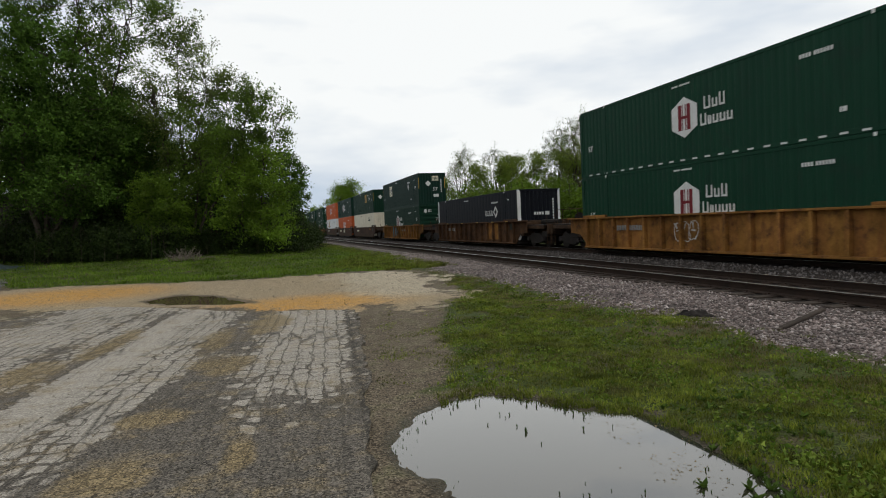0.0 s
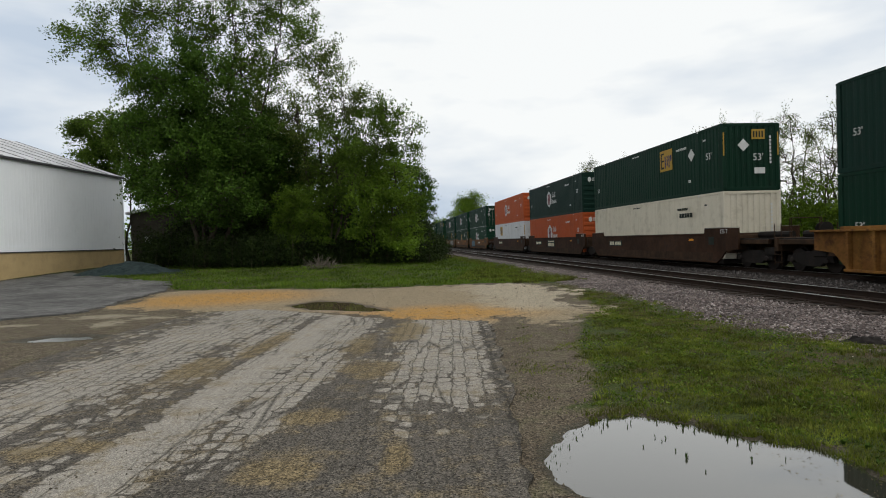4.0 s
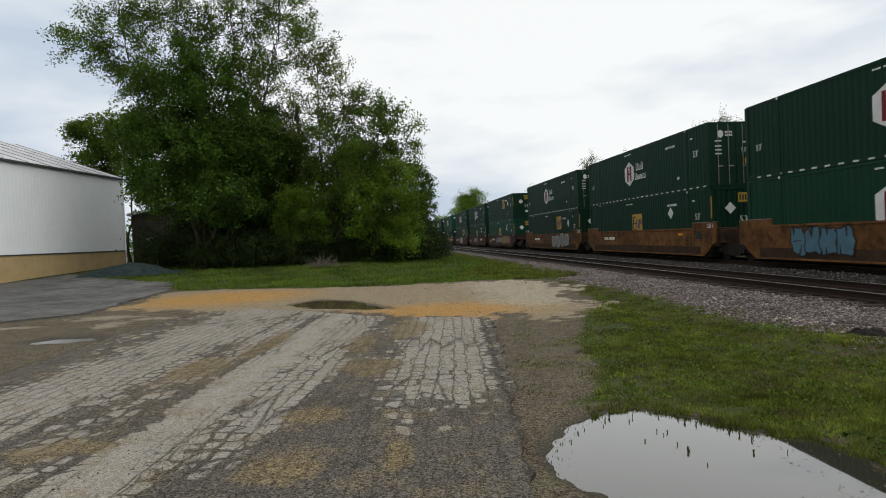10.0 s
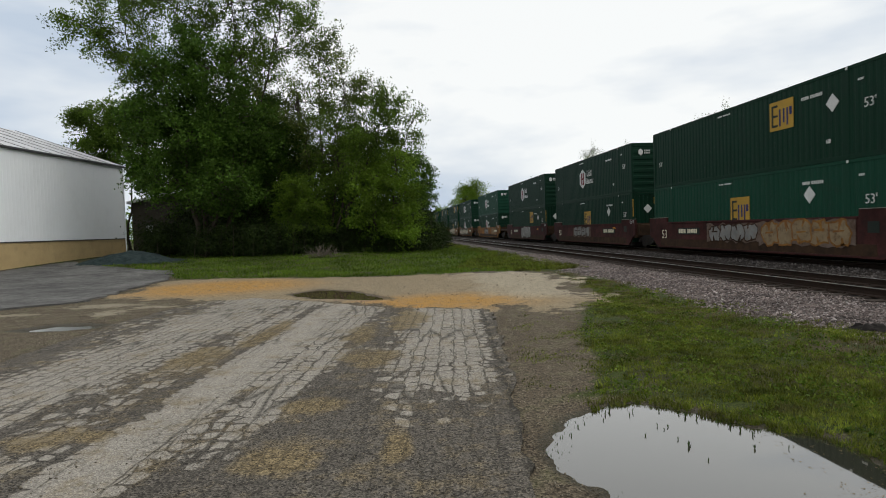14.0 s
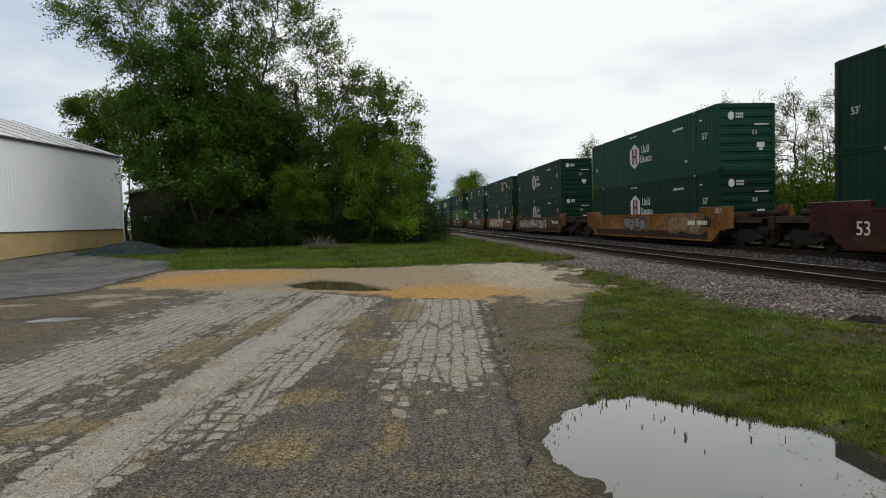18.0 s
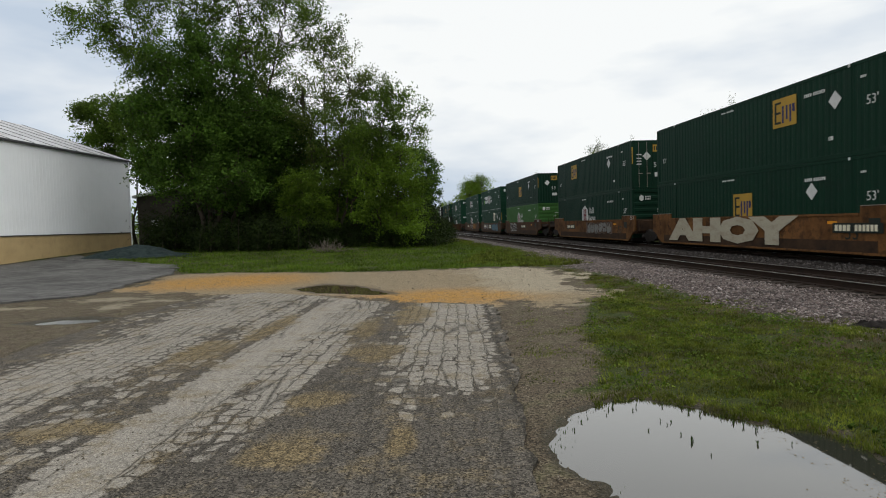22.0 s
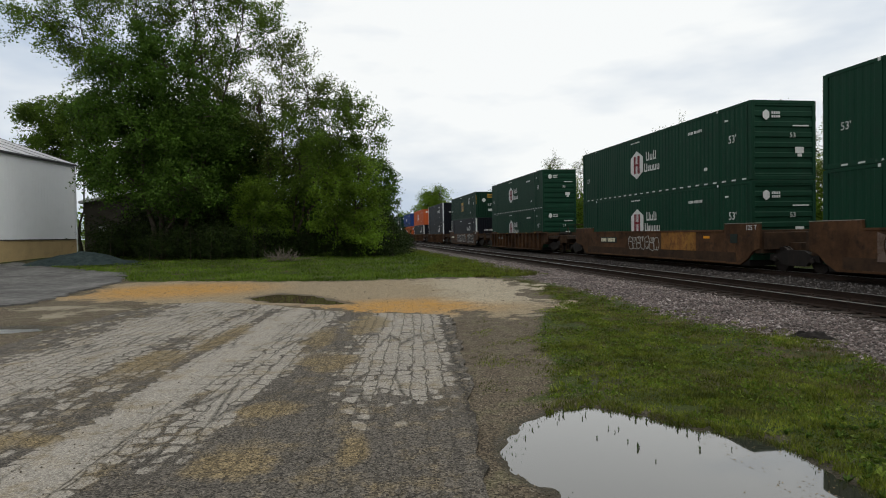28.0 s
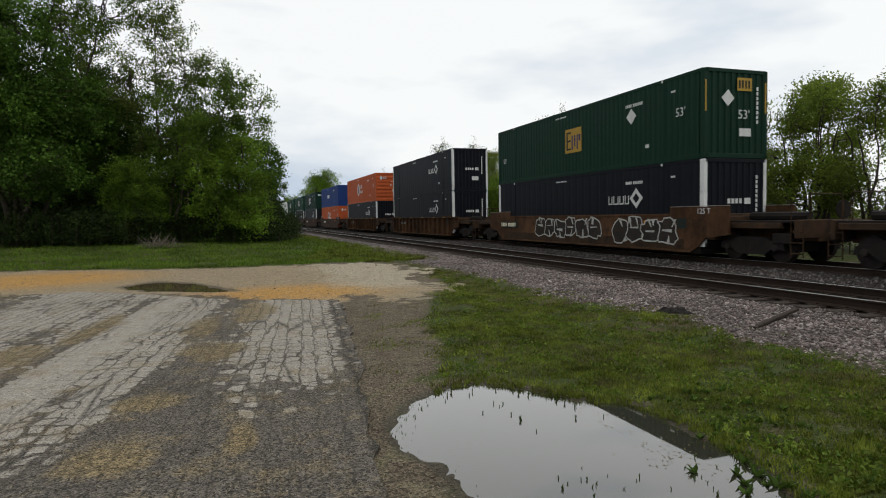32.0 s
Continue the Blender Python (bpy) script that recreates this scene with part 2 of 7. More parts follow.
SPRAY_PALE = surface("pale_spray_line", (0.50, 0.50, 0.47), (0.36, 0.35, 0.32), 2, 60, 0.7, relief=0.05, dirt=(0.16, 0.12, 0.09))
SPRAY_HAZE = surface("washed_out_spray_paint", (0.16, 0.12, 0.10), (0.11, 0.075, 0.055), 2, 60, 0.8, relief=0.05, dirt=(0.07, 0.04, 0.025), dirt_amount=0.9)
DARK_STEEL = surface("grimy_dark_steel", (0.010, 0.0085, 0.0075), (0.020, 0.016, 0.014), 3, 40, 0.75, 0.0, 0.4, 0.004)
WHEEL_STEEL = surface("worn_wheel_steel", (0.016, 0.013, 0.012), (0.032, 0.025, 0.022), 5, 50, 0.6, 0.2, 0.2, 0.002)
BRIGHT_STEEL = surface("polished_rail_head", (0.66, 0.66, 0.66), (0.56, 0.56, 0.57), 4, 60, 0.32, 1.0, 0.05, 0.001)
GRIME = surface("rusty_grime", (0.020, 0.013, 0.009), (0.062, 0.034, 0.018), 2.5, 40, 0.85, 0.0, 0.4, 0.004)
WORN_EDGE = surface("bare_worn_steel_edge", (0.30, 0.28, 0.25), (0.20, 0.17, 0.14), 3, 40, 0.5, 0.2, 0.1, 0.002)
RAIL_RUST = surface("rusty_rail_side", (0.020, 0.014, 0.011), (0.034, 0.021, 0.015), 3, 50, 0.8, 0.1, 0.3, 0.003)
TIE_WOOD = surface("creosoted_wood", (0.020, 0.016, 0.013), (0.046, 0.035, 0.028), 3, 30, 0.85, 0.0, 0.6, 0.006, island=0.5)
STONE = chips("ballast_stone", [(0.0, (0.050, 0.040, 0.037)), (0.35, (0.110, 0.084, 0.076)), (0.65, (0.190, 0.150, 0.137)), (0.90, (0.280, 0.235, 0.220)), (1.0, (0.40, 0.36, 0.34))])
# stone between the tracks, darkened in colour for shade under the train
SHADED_DUSTY_STONE = surface("shade_darkened_dusty_stone", (0.050, 0.044, 0.041), (0.105, 0.094, 0.089), 6, 60, 0.9, 0.0, 0.3, 0.003, island=0.8)
PEBBLE = surface("brown_grey_pebble", (0.10, 0.085, 0.062), (0.21, 0.18, 0.14), 8, 60, 0.8, 0.0, 0.2, 0.002, island=0.9)
BARK = surface("grey_brown_bark", (0.035, 0.028, 0.022), (0.065, 0.052, 0.040), 3, 14, 0.9, 0.0, 0.8, 0.02)
LEAF_DARK = leaf_material("dark_green_leaves", (0.033, 0.072, 0.008), (0.062, 0.116, 0.014), 0.26)
LEAF_MID = leaf_material("fresh_green_leaves", (0.056, 0.100, 0.011), (0.100, 0.158, 0.020), 0.38)
LEAF_LIGHT = leaf_material("yellow_green_leaves", (0.078, 0.142, 0.011), (0.130, 0.205, 0.020), 0.42)
LEAF_OLIVE = leaf_material("olive_budding_leaves", (0.060, 0.092, 0.016), (0.110, 0.145, 0.030), 0.32)
# undergrowth leaves, their colour darkened for the canopy's shade
LEAF_SHADED = leaf_material("shade_darkened_undergrowth_leaves", (0.010, 0.022, 0.004), (0.032, 0.050, 0.010), 0.2, 0.9, 0.35, 1.5)
LEAF_SPRING = leaf_material("spring_green_leaves", (0.085, 0.125, 0.016), (0.155, 0.205, 0.030), 0.5)
GRASS_MAT = leaf_material("grass_blades", (0.062, 0.092, 0.010), (0.160, 0.180, 0.024), 0.3, 1.1, 0.5, 1.5, 4.0)
STRAW = leaf_material("dead_straw_grass", (0.11, 0.085, 0.045), (0.20, 0.155, 0.085), 0.2, 1.1, 0.6, 1.3)
WEED_MAT = leaf_material("weed_leaves", (0.016, 0.034, 0.007), (0.05, 0.09, 0.014), 0.2)
LAWN_MAT = leaf_material("lawn_blades", (0.050, 0.102, 0.008), (0.125, 0.185, 0.018), 0.3, 0.35, 0.6, 1.35)
BROAD = leaf_material("broad_weed_leaves", (0.030, 0.062, 0.008), (0.075, 0.125, 0.018), 0.3, 1.5, 0.6, 1.4)
CLOVER = leaf_material("clover_leaves", (0.046, 0.090, 0.008), (0.150, 0.195, 0.028), 0.3, 1.5, 0.55, 1.35)
DRY = surface("dry_brushwood", (0.10, 0.085, 0.068), (0.17, 0.145, 0.118), 3, 30, 0.9)
SIDING = surface("white_metal_siding", (0.80, 0.83, 0.86), (0.86, 0.88, 0.90), 0.25, 30, 0.5, 0.0, 0.05, 0.002, (0.72, 0.74, 0.75), 0.3)
MASONRY = surface("tan_painted_block", (0.42, 0.31, 0.16), (0.48, 0.36, 0.19), 0.8, 25, 0.85, 0.0, 0.4, 0.006, (0.30, 0.23, 0.13), 0.4)
ROOFING = surface("galvanised_roofing", (0.50, 0.50, 0.52), (0.60, 0.60, 0.62), 0.5, 25, 0.5, 0.3, 0.1, 0.003, (0.28, 0.25, 0.24), 0.6)
TRIM = surface("dark_metal_trim", (0.05, 0.05, 0.055), (0.08, 0.08, 0.085), 2, 30, 0.5)
GREY_WALL = surface("weathered_grey_boards", (0.034, 0.030, 0.023), (0.056, 0.050, 0.038), 1, 20, 0.85, 0, 0.4, 0.008)
PILE_MAT = surface("dark_bluish_millings", (0.012, 0.020, 0.020), (0.034, 0.050, 0.050), 3, 40, 0.9, 0, 0.9, 0.03)


# ---- mesh helpers ----
def mesh_object(name, verts, faces, material, parent=None, label="", smooth=False):
    me = bpy.data.meshes.new(name)
    me.from_pydata([tuple(v) for v in verts], [], [tuple(f) for f in faces])
    me.materials.append(material)
    if smooth:
        me.polygons.foreach_set("use_smooth", [True] * len(me.polygons))
    me.update()
    ob = new(name, me)
    ob.parent = parent
    if label:
        tagged(ob, label)
    return ob


def quick_mesh(name, verts, loops, size, material, parent=None, label=""):
    """A mesh of many faces with the same number of corners, from arrays."""
    me = bpy.data.meshes.new(name)
    verts, loops = np.asarray(verts, np.float32), np.asarray(loops, np.int32).ravel()
    count = len(loops) // size
    me.vertices.add(len(verts))
    me.vertices.foreach_set("co", verts.ravel())
    me.loops.add(len(loops))
    me.loops.foreach_set("vertex_index", loops)
    me.polygons.add(count)
    me.polygons.foreach_set("loop_start", np.arange(count, dtype=np.int32) * size)
    me.materials.append(material)
    me.update(calc_edges=True)
    ob = new(name, me)
    ob.parent = parent
    if label:
        tagged(ob, label)
    return ob


class Build:
    """Boxes, prisms and tubes gathered into one mesh."""

    def __init__(self):
        self.v, self.f = [], []

    def box(self, x0, y0, z0, x1, y1, z1, bevel=0.0):
        b = min(bevel, (x1 - x0) / 2.2, (y1 - y0) / 2.2, (z1 - z0) / 2.2)
        if b <= 0:
            k = len(self.v)
            self.v += [(x, y, z) for x in (x0, x1) for y in (y0, y1) for z in (z0, z1)]
            self.f += [tuple(k + q for q in c) for c in ((0, 1, 3, 2), (4, 6, 7, 5), (0, 4, 5, 1), (2, 3, 7, 6), (0, 2, 6, 4), (1, 5, 7, 3))]
            return self
        bm = bmesh.new()
        m = Matrix.Translation(((x0 + x1) / 2, (y0 + y1) / 2, (z0 + z1) / 2)) @ Matrix.Diagonal((x1 - x0, y1 - y0, z1 - z0, 1))
        bmesh.ops.create_cube(bm, size=1, matrix=m)
        bmesh.ops.bevel(bm, geom=list(bm.edges), offset=b, segments=1, affect="EDGES")
        k = len(self.v)
        bm.verts.index_update()
        self.v += [tuple(q.co) for q in bm.verts]
        self.f += [tuple(k + q.index for q in face.verts) for face in bm.faces]
        bm.free()
        return self

    def prism(self, outline, axis, a, b):
        """An outline (2D, in the two other axes in order) pulled along an axis from a to b."""
        k, n = len(self.v), len(outline)
        for w in (a, b):
            for p, q in outline:
                self.v.append({"x": (w, p, q), "y": (p, w, q), "z": (p, q, w)}[axis])
        self.f += [tuple(range(k, k + n))[::-1], tuple(range(k + n, k + 2 * n))]
        self.f += [(k + i, k + (i + 1) % n, k + n + (i + 1) % n, k + n + i) for i in range(n)]
        return self

    def tube(self, p, q, r, r2=None, sides=8):
        p, q = Vector(p), Vector(q)
        d = (q - p).normalized()
        u = d.orthogonal().normalized()
        w = d.cross(u)
        k = len(self.v)
        for c, s in ((p, r), (q, r if r2 is None else r2)):
            self.v += [tuple(c + s * (math.cos(a) * u + math.sin(a) * w)) for a in (2 * math.pi * i / sides for i in range(sides))]
        self.f += [(k + i, k + (i + 1) % sides, k + sides + (i + 1) % sides, k + sides + i) for i in range(sides)]
        self.f += [tuple(range(k, k + sides))[::-1], tuple(range(k + sides, k + 2 * sides))]
        return self

    def done(self, name, material, parent=None, label="", smooth=False):
        return mesh_object(name, self.v, self.f, material, parent, label, smooth)


def empty(name, m=None):
    e = new(name)
    e.empty_display_size = 0.2
    if m is not None:
        e.matrix_basis = m
    return e


# ---- ground ----
def smooth(a, b, v):
    t = np.clip((np.asarray(v, float) - a) / (b - a), 0, 1)
    return t * t * (3 - 2 * t)


def wavy(x, y, k=1.0, s=0.0):
    """Cheap uneven waves, about -1 to 1, at the scale of k metres."""
    x, y = np.asarray(x, float) / k, np.asarray(y, float) / k
    return (np.sin(2.1 * x + 1.3 * y + s) + np.sin(-1.7 * x + 2.9 * y + 1.7 * s + 2) + np.sin(4.3 * x - 0.9 * y + s + 4)
            + 0.7 * np.sin(5.1 * x + 6.3 * y + 2.3 * s) + 0.6 * np.sin(9.7 * x - 8.1 * y + 3.1 * s + 1)) / 3.2


def inside(poly, x, y):
    """Signed distance to a polygon, positive inside."""
    x, y = np.asarray(x, float), np.asarray(y, float)
    best, hit = np.full(x.shape, 1e9), np.zeros(x.shape, bool)
    for (ax, ay), (bx, by) in zip(poly, poly[1:] + poly[:1]):
        ex, ey = bx - ax, by - ay
        t = np.clip(((x - ax) * ex + (y - ay) * ey) / (ex * ex + ey * ey + 1e-9), 0, 1)
        best = np.minimum(best, np.hypot(x - ax - t * ex, y - ay - t * ey))
        cross = (ay > y) != (by > y)
        hit ^= cross & (x < ex * (y - ay) / (ey if abs(ey) > 1e-9 else 1e-9) + ax)
    return np.where(hit, best, -best)


TAN = [(-8.6, 20.0), (-8.3, 21.5), (-8.6, 26.6), (-6.3, 26.2), (-3.2, 24.9), (-0.8, 24.2), (1.7, 23.6), (2.75, 24.2), (4.6, 23.8),
       (5.9, 21.9), (5.5, 18.3), (5.1, 14.9), (4.1, 13.6), (3.4, 12.6), (2.1, 13.2), (0.4, 14.5), (-1.1, 15.6), (-3.7, 17.1), (-6.2, 18.4)]
ROAD = [(2.2, 12.9), (1.75, 9.5), (1.36, 6.9), (1.12, 5.6), (0.95, 4.3), (0.8, 2.5), (0.6, -6.0), (-6.6, -6.0), (-6.0, 4.0), (-5.6, 10.3),
        (-5.5, 12.2), (-5.45, 14.2), (-4.9, 17.0), (-3.5, 17.5), (-2.2, 16.3), (-1.0, 15.1), (0.2, 13.9)]
LOT = [(-11.5, 16.0), (-9.9, 17.4), (-8.5, 18.6), (-8.7, 20.9), (-9.1, 27.5), (-10.3, 31.5), (-15.5, 36.0), (-19.0, 40.0), (-21.5, 30.0), (-24.0, 14.0), (-20.0, 5.0), (-14.0, 9.0)]
POND = [(1.24, 4.95), (1.67, 5.58), (2.05, 5.84), (2.36, 5.93), (2.68, 5.74), (2.86, 5.34), (3.06, 5.08), (3.30, 4.85), (3.50, 4.60), (3.50, 4.20),
        (3.42, 3.85), (3.45, 3.50), (3.40, 3.0), (3.1, 2.5), (2.3, 2.2), (1.6, 2.6), (1.38, 3.5), (1.35, 4.0), (1.2, 4.6)]
TAN_POND = [(-2.8, 18.4), (-2.0, 19.6), (-0.95, 18.6), (0.21, 15.95), (-0.5, 16.1), (-2.0, 17.0)]
SIDE_POND = [(-7.5, 13.2), (-6.9, 13.85), (-6.2, 13.75), (-5.62, 13.4), (-5.75, 12.95), (-6.4, 12.85), (-7.0, 12.95)]
SMALL_POND = [(2.78, 6.95), (2.98, 7.05), (3.16, 6.75), (3.08, 6.55), (2.88, 6.68)]
PONDS = (POND, TAN_POND, SIDE_POND, SMALL_POND)
GRASS = [(5.2, 14.6), (4.1, 12.6), (3.5, 11.0), (3.1, 10.0), (2.7, 7.8), (2.35, 6.9), (1.9, 6.25), (2.4, 6.08), (2.8, 5.78), (3.0, 5.38), (3.25, 5.08), (3.6, 4.7), (3.62, 4.0), (3.5, 2.8), (3.2, -6), (60, -6), (60, 160),
         (6.5, 160), (6.5, 40), (3.0, 27), (4.6, 25.2), (6.2, 23.0), (5.8, 18.3)]
LAWN = [(-16, 36.5), (-10.5, 31.0), (-8.6, 26.9), (-6.3, 26.4), (-3.2, 25.1), (-0.8, 24.4), (1.7, 23.8), (2.75, 24.4), (6.5, 24.4), (9, 40), (9, 200), (-60, 200), (-60, 40)]


def tan_depth(x, y):
    """Depth inside the sand patch, with its ragged spill."""
    return inside(TAN, x, y) + 0.75 * wavy(x, y * 0.6, 1.2, 3) * smooth(-2.0, 3.0, x) + 0.3 * wavy(x, y, 1.1, 1) + 0.3 * wavy(x, y * 0.7, 0.35, 6)


def ground_height(x, y):
    x, y = np.asarray(x, float), np.asarray(y, float)
    z = 0.60 * smooth(26, 47, y) * (1 - smooth(-3, 7, x)) + 0.012 * wavy(x, y, 2.6) + 0.005 * wavy(x, y, 0.5, 3)
    for poly, depth in ((POND, 0.075), (TAN_POND, 0.05), (SIDE_POND, 0.05), (SMALL_POND, 0.05)):
        d = inside(poly, x, y) + 0.07 * wavy(x, y, 0.45, 1) + 0.03 * wavy(x, y, 0.16, 4)
        z = z - depth * smooth(-0.12, 0.28, d)
    z = z - 0.02 * smooth(0.0, 0.5, inside(ROAD, x, y)) - 0.02 * smooth(0.0, 0.5, inside(LOT, x, y))
    return z


def steps(*runs):
    """Grid lines: (from, to, spacing) runs one after another."""
    out = []
    for a, b, s in runs:
        out += list(np.arange(a, b - s * 0.3, s))
    return np.array(out + [runs[-1][1]])


def ground_material():
    m, n, l, b = nodes_of("yard_soil")
    co = coords(n)

    def zone(name):
        a = n.new("ShaderNodeAttribute")
        a.attribute_name = name
        return a.outputs["Fac"]

    n1, n2, n3, n4 = (noise_tex(n, l, co, s, 5, 0.65) for s in (0.7, 3.0, 22.0, 90.0))
    # damp brown gravelly soil, with pale and dark grit
    soil = mixc(n, l, n1, (0.064, 0.050, 0.034), (0.106, 0.086, 0.062))
    soil = mixc(n, l, ramp(n, l, n2, [(0.45, (0, 0, 0)), (0.62, (1, 1, 1))]), soil, (0.128, 0.108, 0.074))
    grit = n.new("ShaderNodeTexVoronoi")
    grit.inputs["Scale"].default_value = 55
    l.new(co, grit.inputs["Vector"])
    chip = ramp(n, l, grit.outputs["Color"], [(0.0, (0.12, 0.12, 0.12)), (0.5, (0.45, 0.45, 0.45)), (1.0, (0.95, 0.95, 0.95))])
    soil = shade(n, l, soil, red(n, l, grit.outputs["Color"]), 0.3, 1.75)
    soil = shade(n, l, soil, n4, 0.5, 1.5, 0.3, 0.7)
    # tan and orange sand
    tan = mixc(n, l, n2, (0.17, 0.130, 0.080), (0.30, 0.245, 0.165))
    orange = mixc(n, l, n3, (0.30, 0.160, 0.042), (0.40, 0.225, 0.065))
    tan = mixc(n, l, calc(n, l, "MULTIPLY", zone("orange"), ramp(n, l, n2, [(0.25, (0.25, 0.25, 0.25)), (0.55, (1, 1, 1))])), tan, orange)
    tan = mixc(n, l, calc(n, l, "MULTIPLY", zone("chalk"), ramp(n, l, n3, [(0.35, (0.2, 0.2, 0.2)), (0.6, (1, 1, 1))])), tan, mixc(n, l, n2, (0.26, 0.225, 0.165), (0.42, 0.375, 0.29)))
    tan = shade(n, l, tan, red(n, l, grit.outputs["Color"]), 0.5, 1.5)
    # soil under the grass
    turf = mixc(n, l, n2, (0.026, 0.040, 0.008), (0.050, 0.062, 0.015))
    turf = mixc(n, l, ramp(n, l, n1, [(0.50, (0, 0, 0)), (0.62, (1, 1, 1))]), turf, (0.066, 0.053, 0.030))

    turf = shade(n, l, turf, red(n, l, grit.outputs["Color"]), 0.4, 1.6)

    def edge(w, amount=0.7):
        f = calc(n, l, "ADD", zone(w), calc(n, l, "MULTIPLY", calc(n, l, "SUBTRACT", n2, 0.5), amount))
        f = calc(n, l, "ADD", f, calc(n, l, "MULTIPLY", calc(n, l, "SUBTRACT", n3, 0.5), amount * 0.6))
        return ramp(n, l, f, [(0.42, (0, 0, 0)), (0.58, (1, 1, 1))])

    soil = mixc(n, l, calc(n, l, "MULTIPLY", edge("pale", 1.6), 0.85), soil, mixc(n, l, n3, (0.20, 0.17, 0.12), (0.32, 0.285, 0.215)))
    soil = mixc(n, l, calc(n, l, "MULTIPLY", edge("rim", 1.3), 0.8), soil, (0.030, 0.024, 0.016))
    col = mixc(n, l, edge("grass"), soil, turf)
    col = mixc(n, l, edge("tan", 1.7), col, tan)
    moss = ramp(n, l, n2, [(0.52, (0, 0, 0)), (0.66, (1, 1, 1))])
    col = mixc(n, l, calc(n, l, "MULTIPLY", calc(n, l, "MULTIPLY", moss, 0.4), calc(n, l, "SUBTRACT", 1.0, edge("tan", 1.7))), col, (0.045, 0.052, 0.014))
    col = mixc(n, l, calc(n, l, "MULTIPLY", edge("wet", 0.4), 0.72), col, (0.026, 0.023, 0.013))
    l.new(col, b.inputs["Base Color"])
    l.new(calc(n, l, "SUBTRACT", 0.88, calc(n, l, "MULTIPLY", edge("wet", 0.4), 0.35)), b.inputs["Roughness"])
    h = calc(n, l, "ADD", n3, calc(n, l, "MULTIPLY", grit.outputs["Distance"], 1.2))
    bump(n, l, b, h, 0.7, 0.012)
    return m


gx = steps((-1500, -200, 325), (-200, -40, 20), (-40, -12, 1.0), (-12, 0.8, 0.16), (0.8, 4.4, 0.06), (4.4, 8, 0.14), (8, 40, 1.6), (40, 200, 20), (200, 1500, 325))
gy = steps((-1500, -100, 350), (-100, -8, 11.5), (-8, 1.8, 0.7), (1.8, 6.8, 0.06), (6.8, 30, 0.16), (30, 60, 0.8), (60, 240, 12), (240, 3000, 345))
GX, GY = np.meshgrid(gx, gy)
GZ = ground_height(GX, GY)
cols, lines = len(gx), len(gy)
idx = np.arange(cols * lines).reshape(lines, cols)
quads = np.stack([idx[:-1, :-1], idx[:-1, 1:], idx[1:, 1:], idx[1:, :-1]], -1).reshape(-1, 4)
ground = quick_mesh("ground", np.stack([GX, GY, GZ], -1).reshape(-1, 3), quads, 4, ground_material())
ground.data.polygons.foreach_set("use_smooth", np.ones(len(quads), bool))
tagged(ground, "flat yard of damp soil, grass and tan gravel", "ground", kind="structure")


def zone(name, values):
    a = ground.data.attributes.new(name, "FLOAT", "POINT")
    a.data.foreach_set("value", np.clip(values, 0, 1).astype(np.float32).ravel())


d_tan = tan_depth(GX, GY)
d_grass = np.maximum(inside(GRASS, GX, GY), inside(LAWN, GX, GY))
d_pond = np.max([inside(p, GX, GY) for p in PONDS], 0)
zone("tan", 0.5 + d_tan / 1.1)
zone("orange", np.maximum(smooth(-0.7, 0.6, 1 - np.hypot((GX - 1.4) / 2.0, (GY - 15.0) / 1.5)), smooth(-0.4, 0.6, 1 - np.hypot((GX + 5.6) / 3.2, (GY - 22.0) / 3.0))))
zone("chalk", smooth(2.2, 3.6, GX + 0.5 * wavy(GX, GY, 0.9, 2)) * smooth(14.0, 16.0, GY))
zone("grass", np.where((GX > 17) | (GY > 60), 1, 0.5 + d_grass / 0.9))
d_lot, d_road = inside(LOT, GX, GY), inside(ROAD, GX, GY)
zone("rim", np.maximum(0.62 - np.abs(d_lot + 0.1) / 0.6, (0.58 - np.abs(d_road + 0.1) / 0.5) * (GX < -4)) * (GY > 4))
zone("pale", np.max([0.9 - np.hypot((GX - a) / p_, (GY - b) / q) * 0.6 for a, b, p_, q in ((-7.4, 17.3, 1.3, 0.7), (-9.3, 15.9, 1.5, 0.35), (-6.6, 15.6, 0.5, 0.9), (4.0, 12.6, 0.7, 0.25), (-5.9, 16.6, 0.8, 0.5))], 0))
zone("wet", 0.5 + (d_pond + 0.10) / 0.5)


def water_material():
    m, n, l, b = nodes_of("muddy_still_water")
    co = coords(n)
    b.inputs["Base Color"].default_value = (0.030, 0.028, 0.020, 1)
    b.inputs["Roughness"].default_value = 0.02
    b.inputs["IOR"].default_value = 1.333
    b.inputs["Specular IOR Level"].default_value = 1.0
    b.inputs["Coat Weight"].default_value, b.inputs["Coat Roughness"].default_value = 0.8, 0.012
    b.inputs["Coat IOR"].default_value = 1.6
    bump(n, l, b, noise_tex(n, l, co, 2.5, 2), 0.02, 0.01)
    return m


WATER = water_material()
MUDDY = water_material()
MUDDY.name = "silty_brown_water"
mud = MUDDY.node_tree.nodes["Principled BSDF"]
mud.inputs["Base Color"].default_value = (0.085, 0.066, 0.036, 1)
mud.inputs["Specular IOR Level"].default_value, mud.inputs["Coat Weight"].default_value = 0.5, 0.0
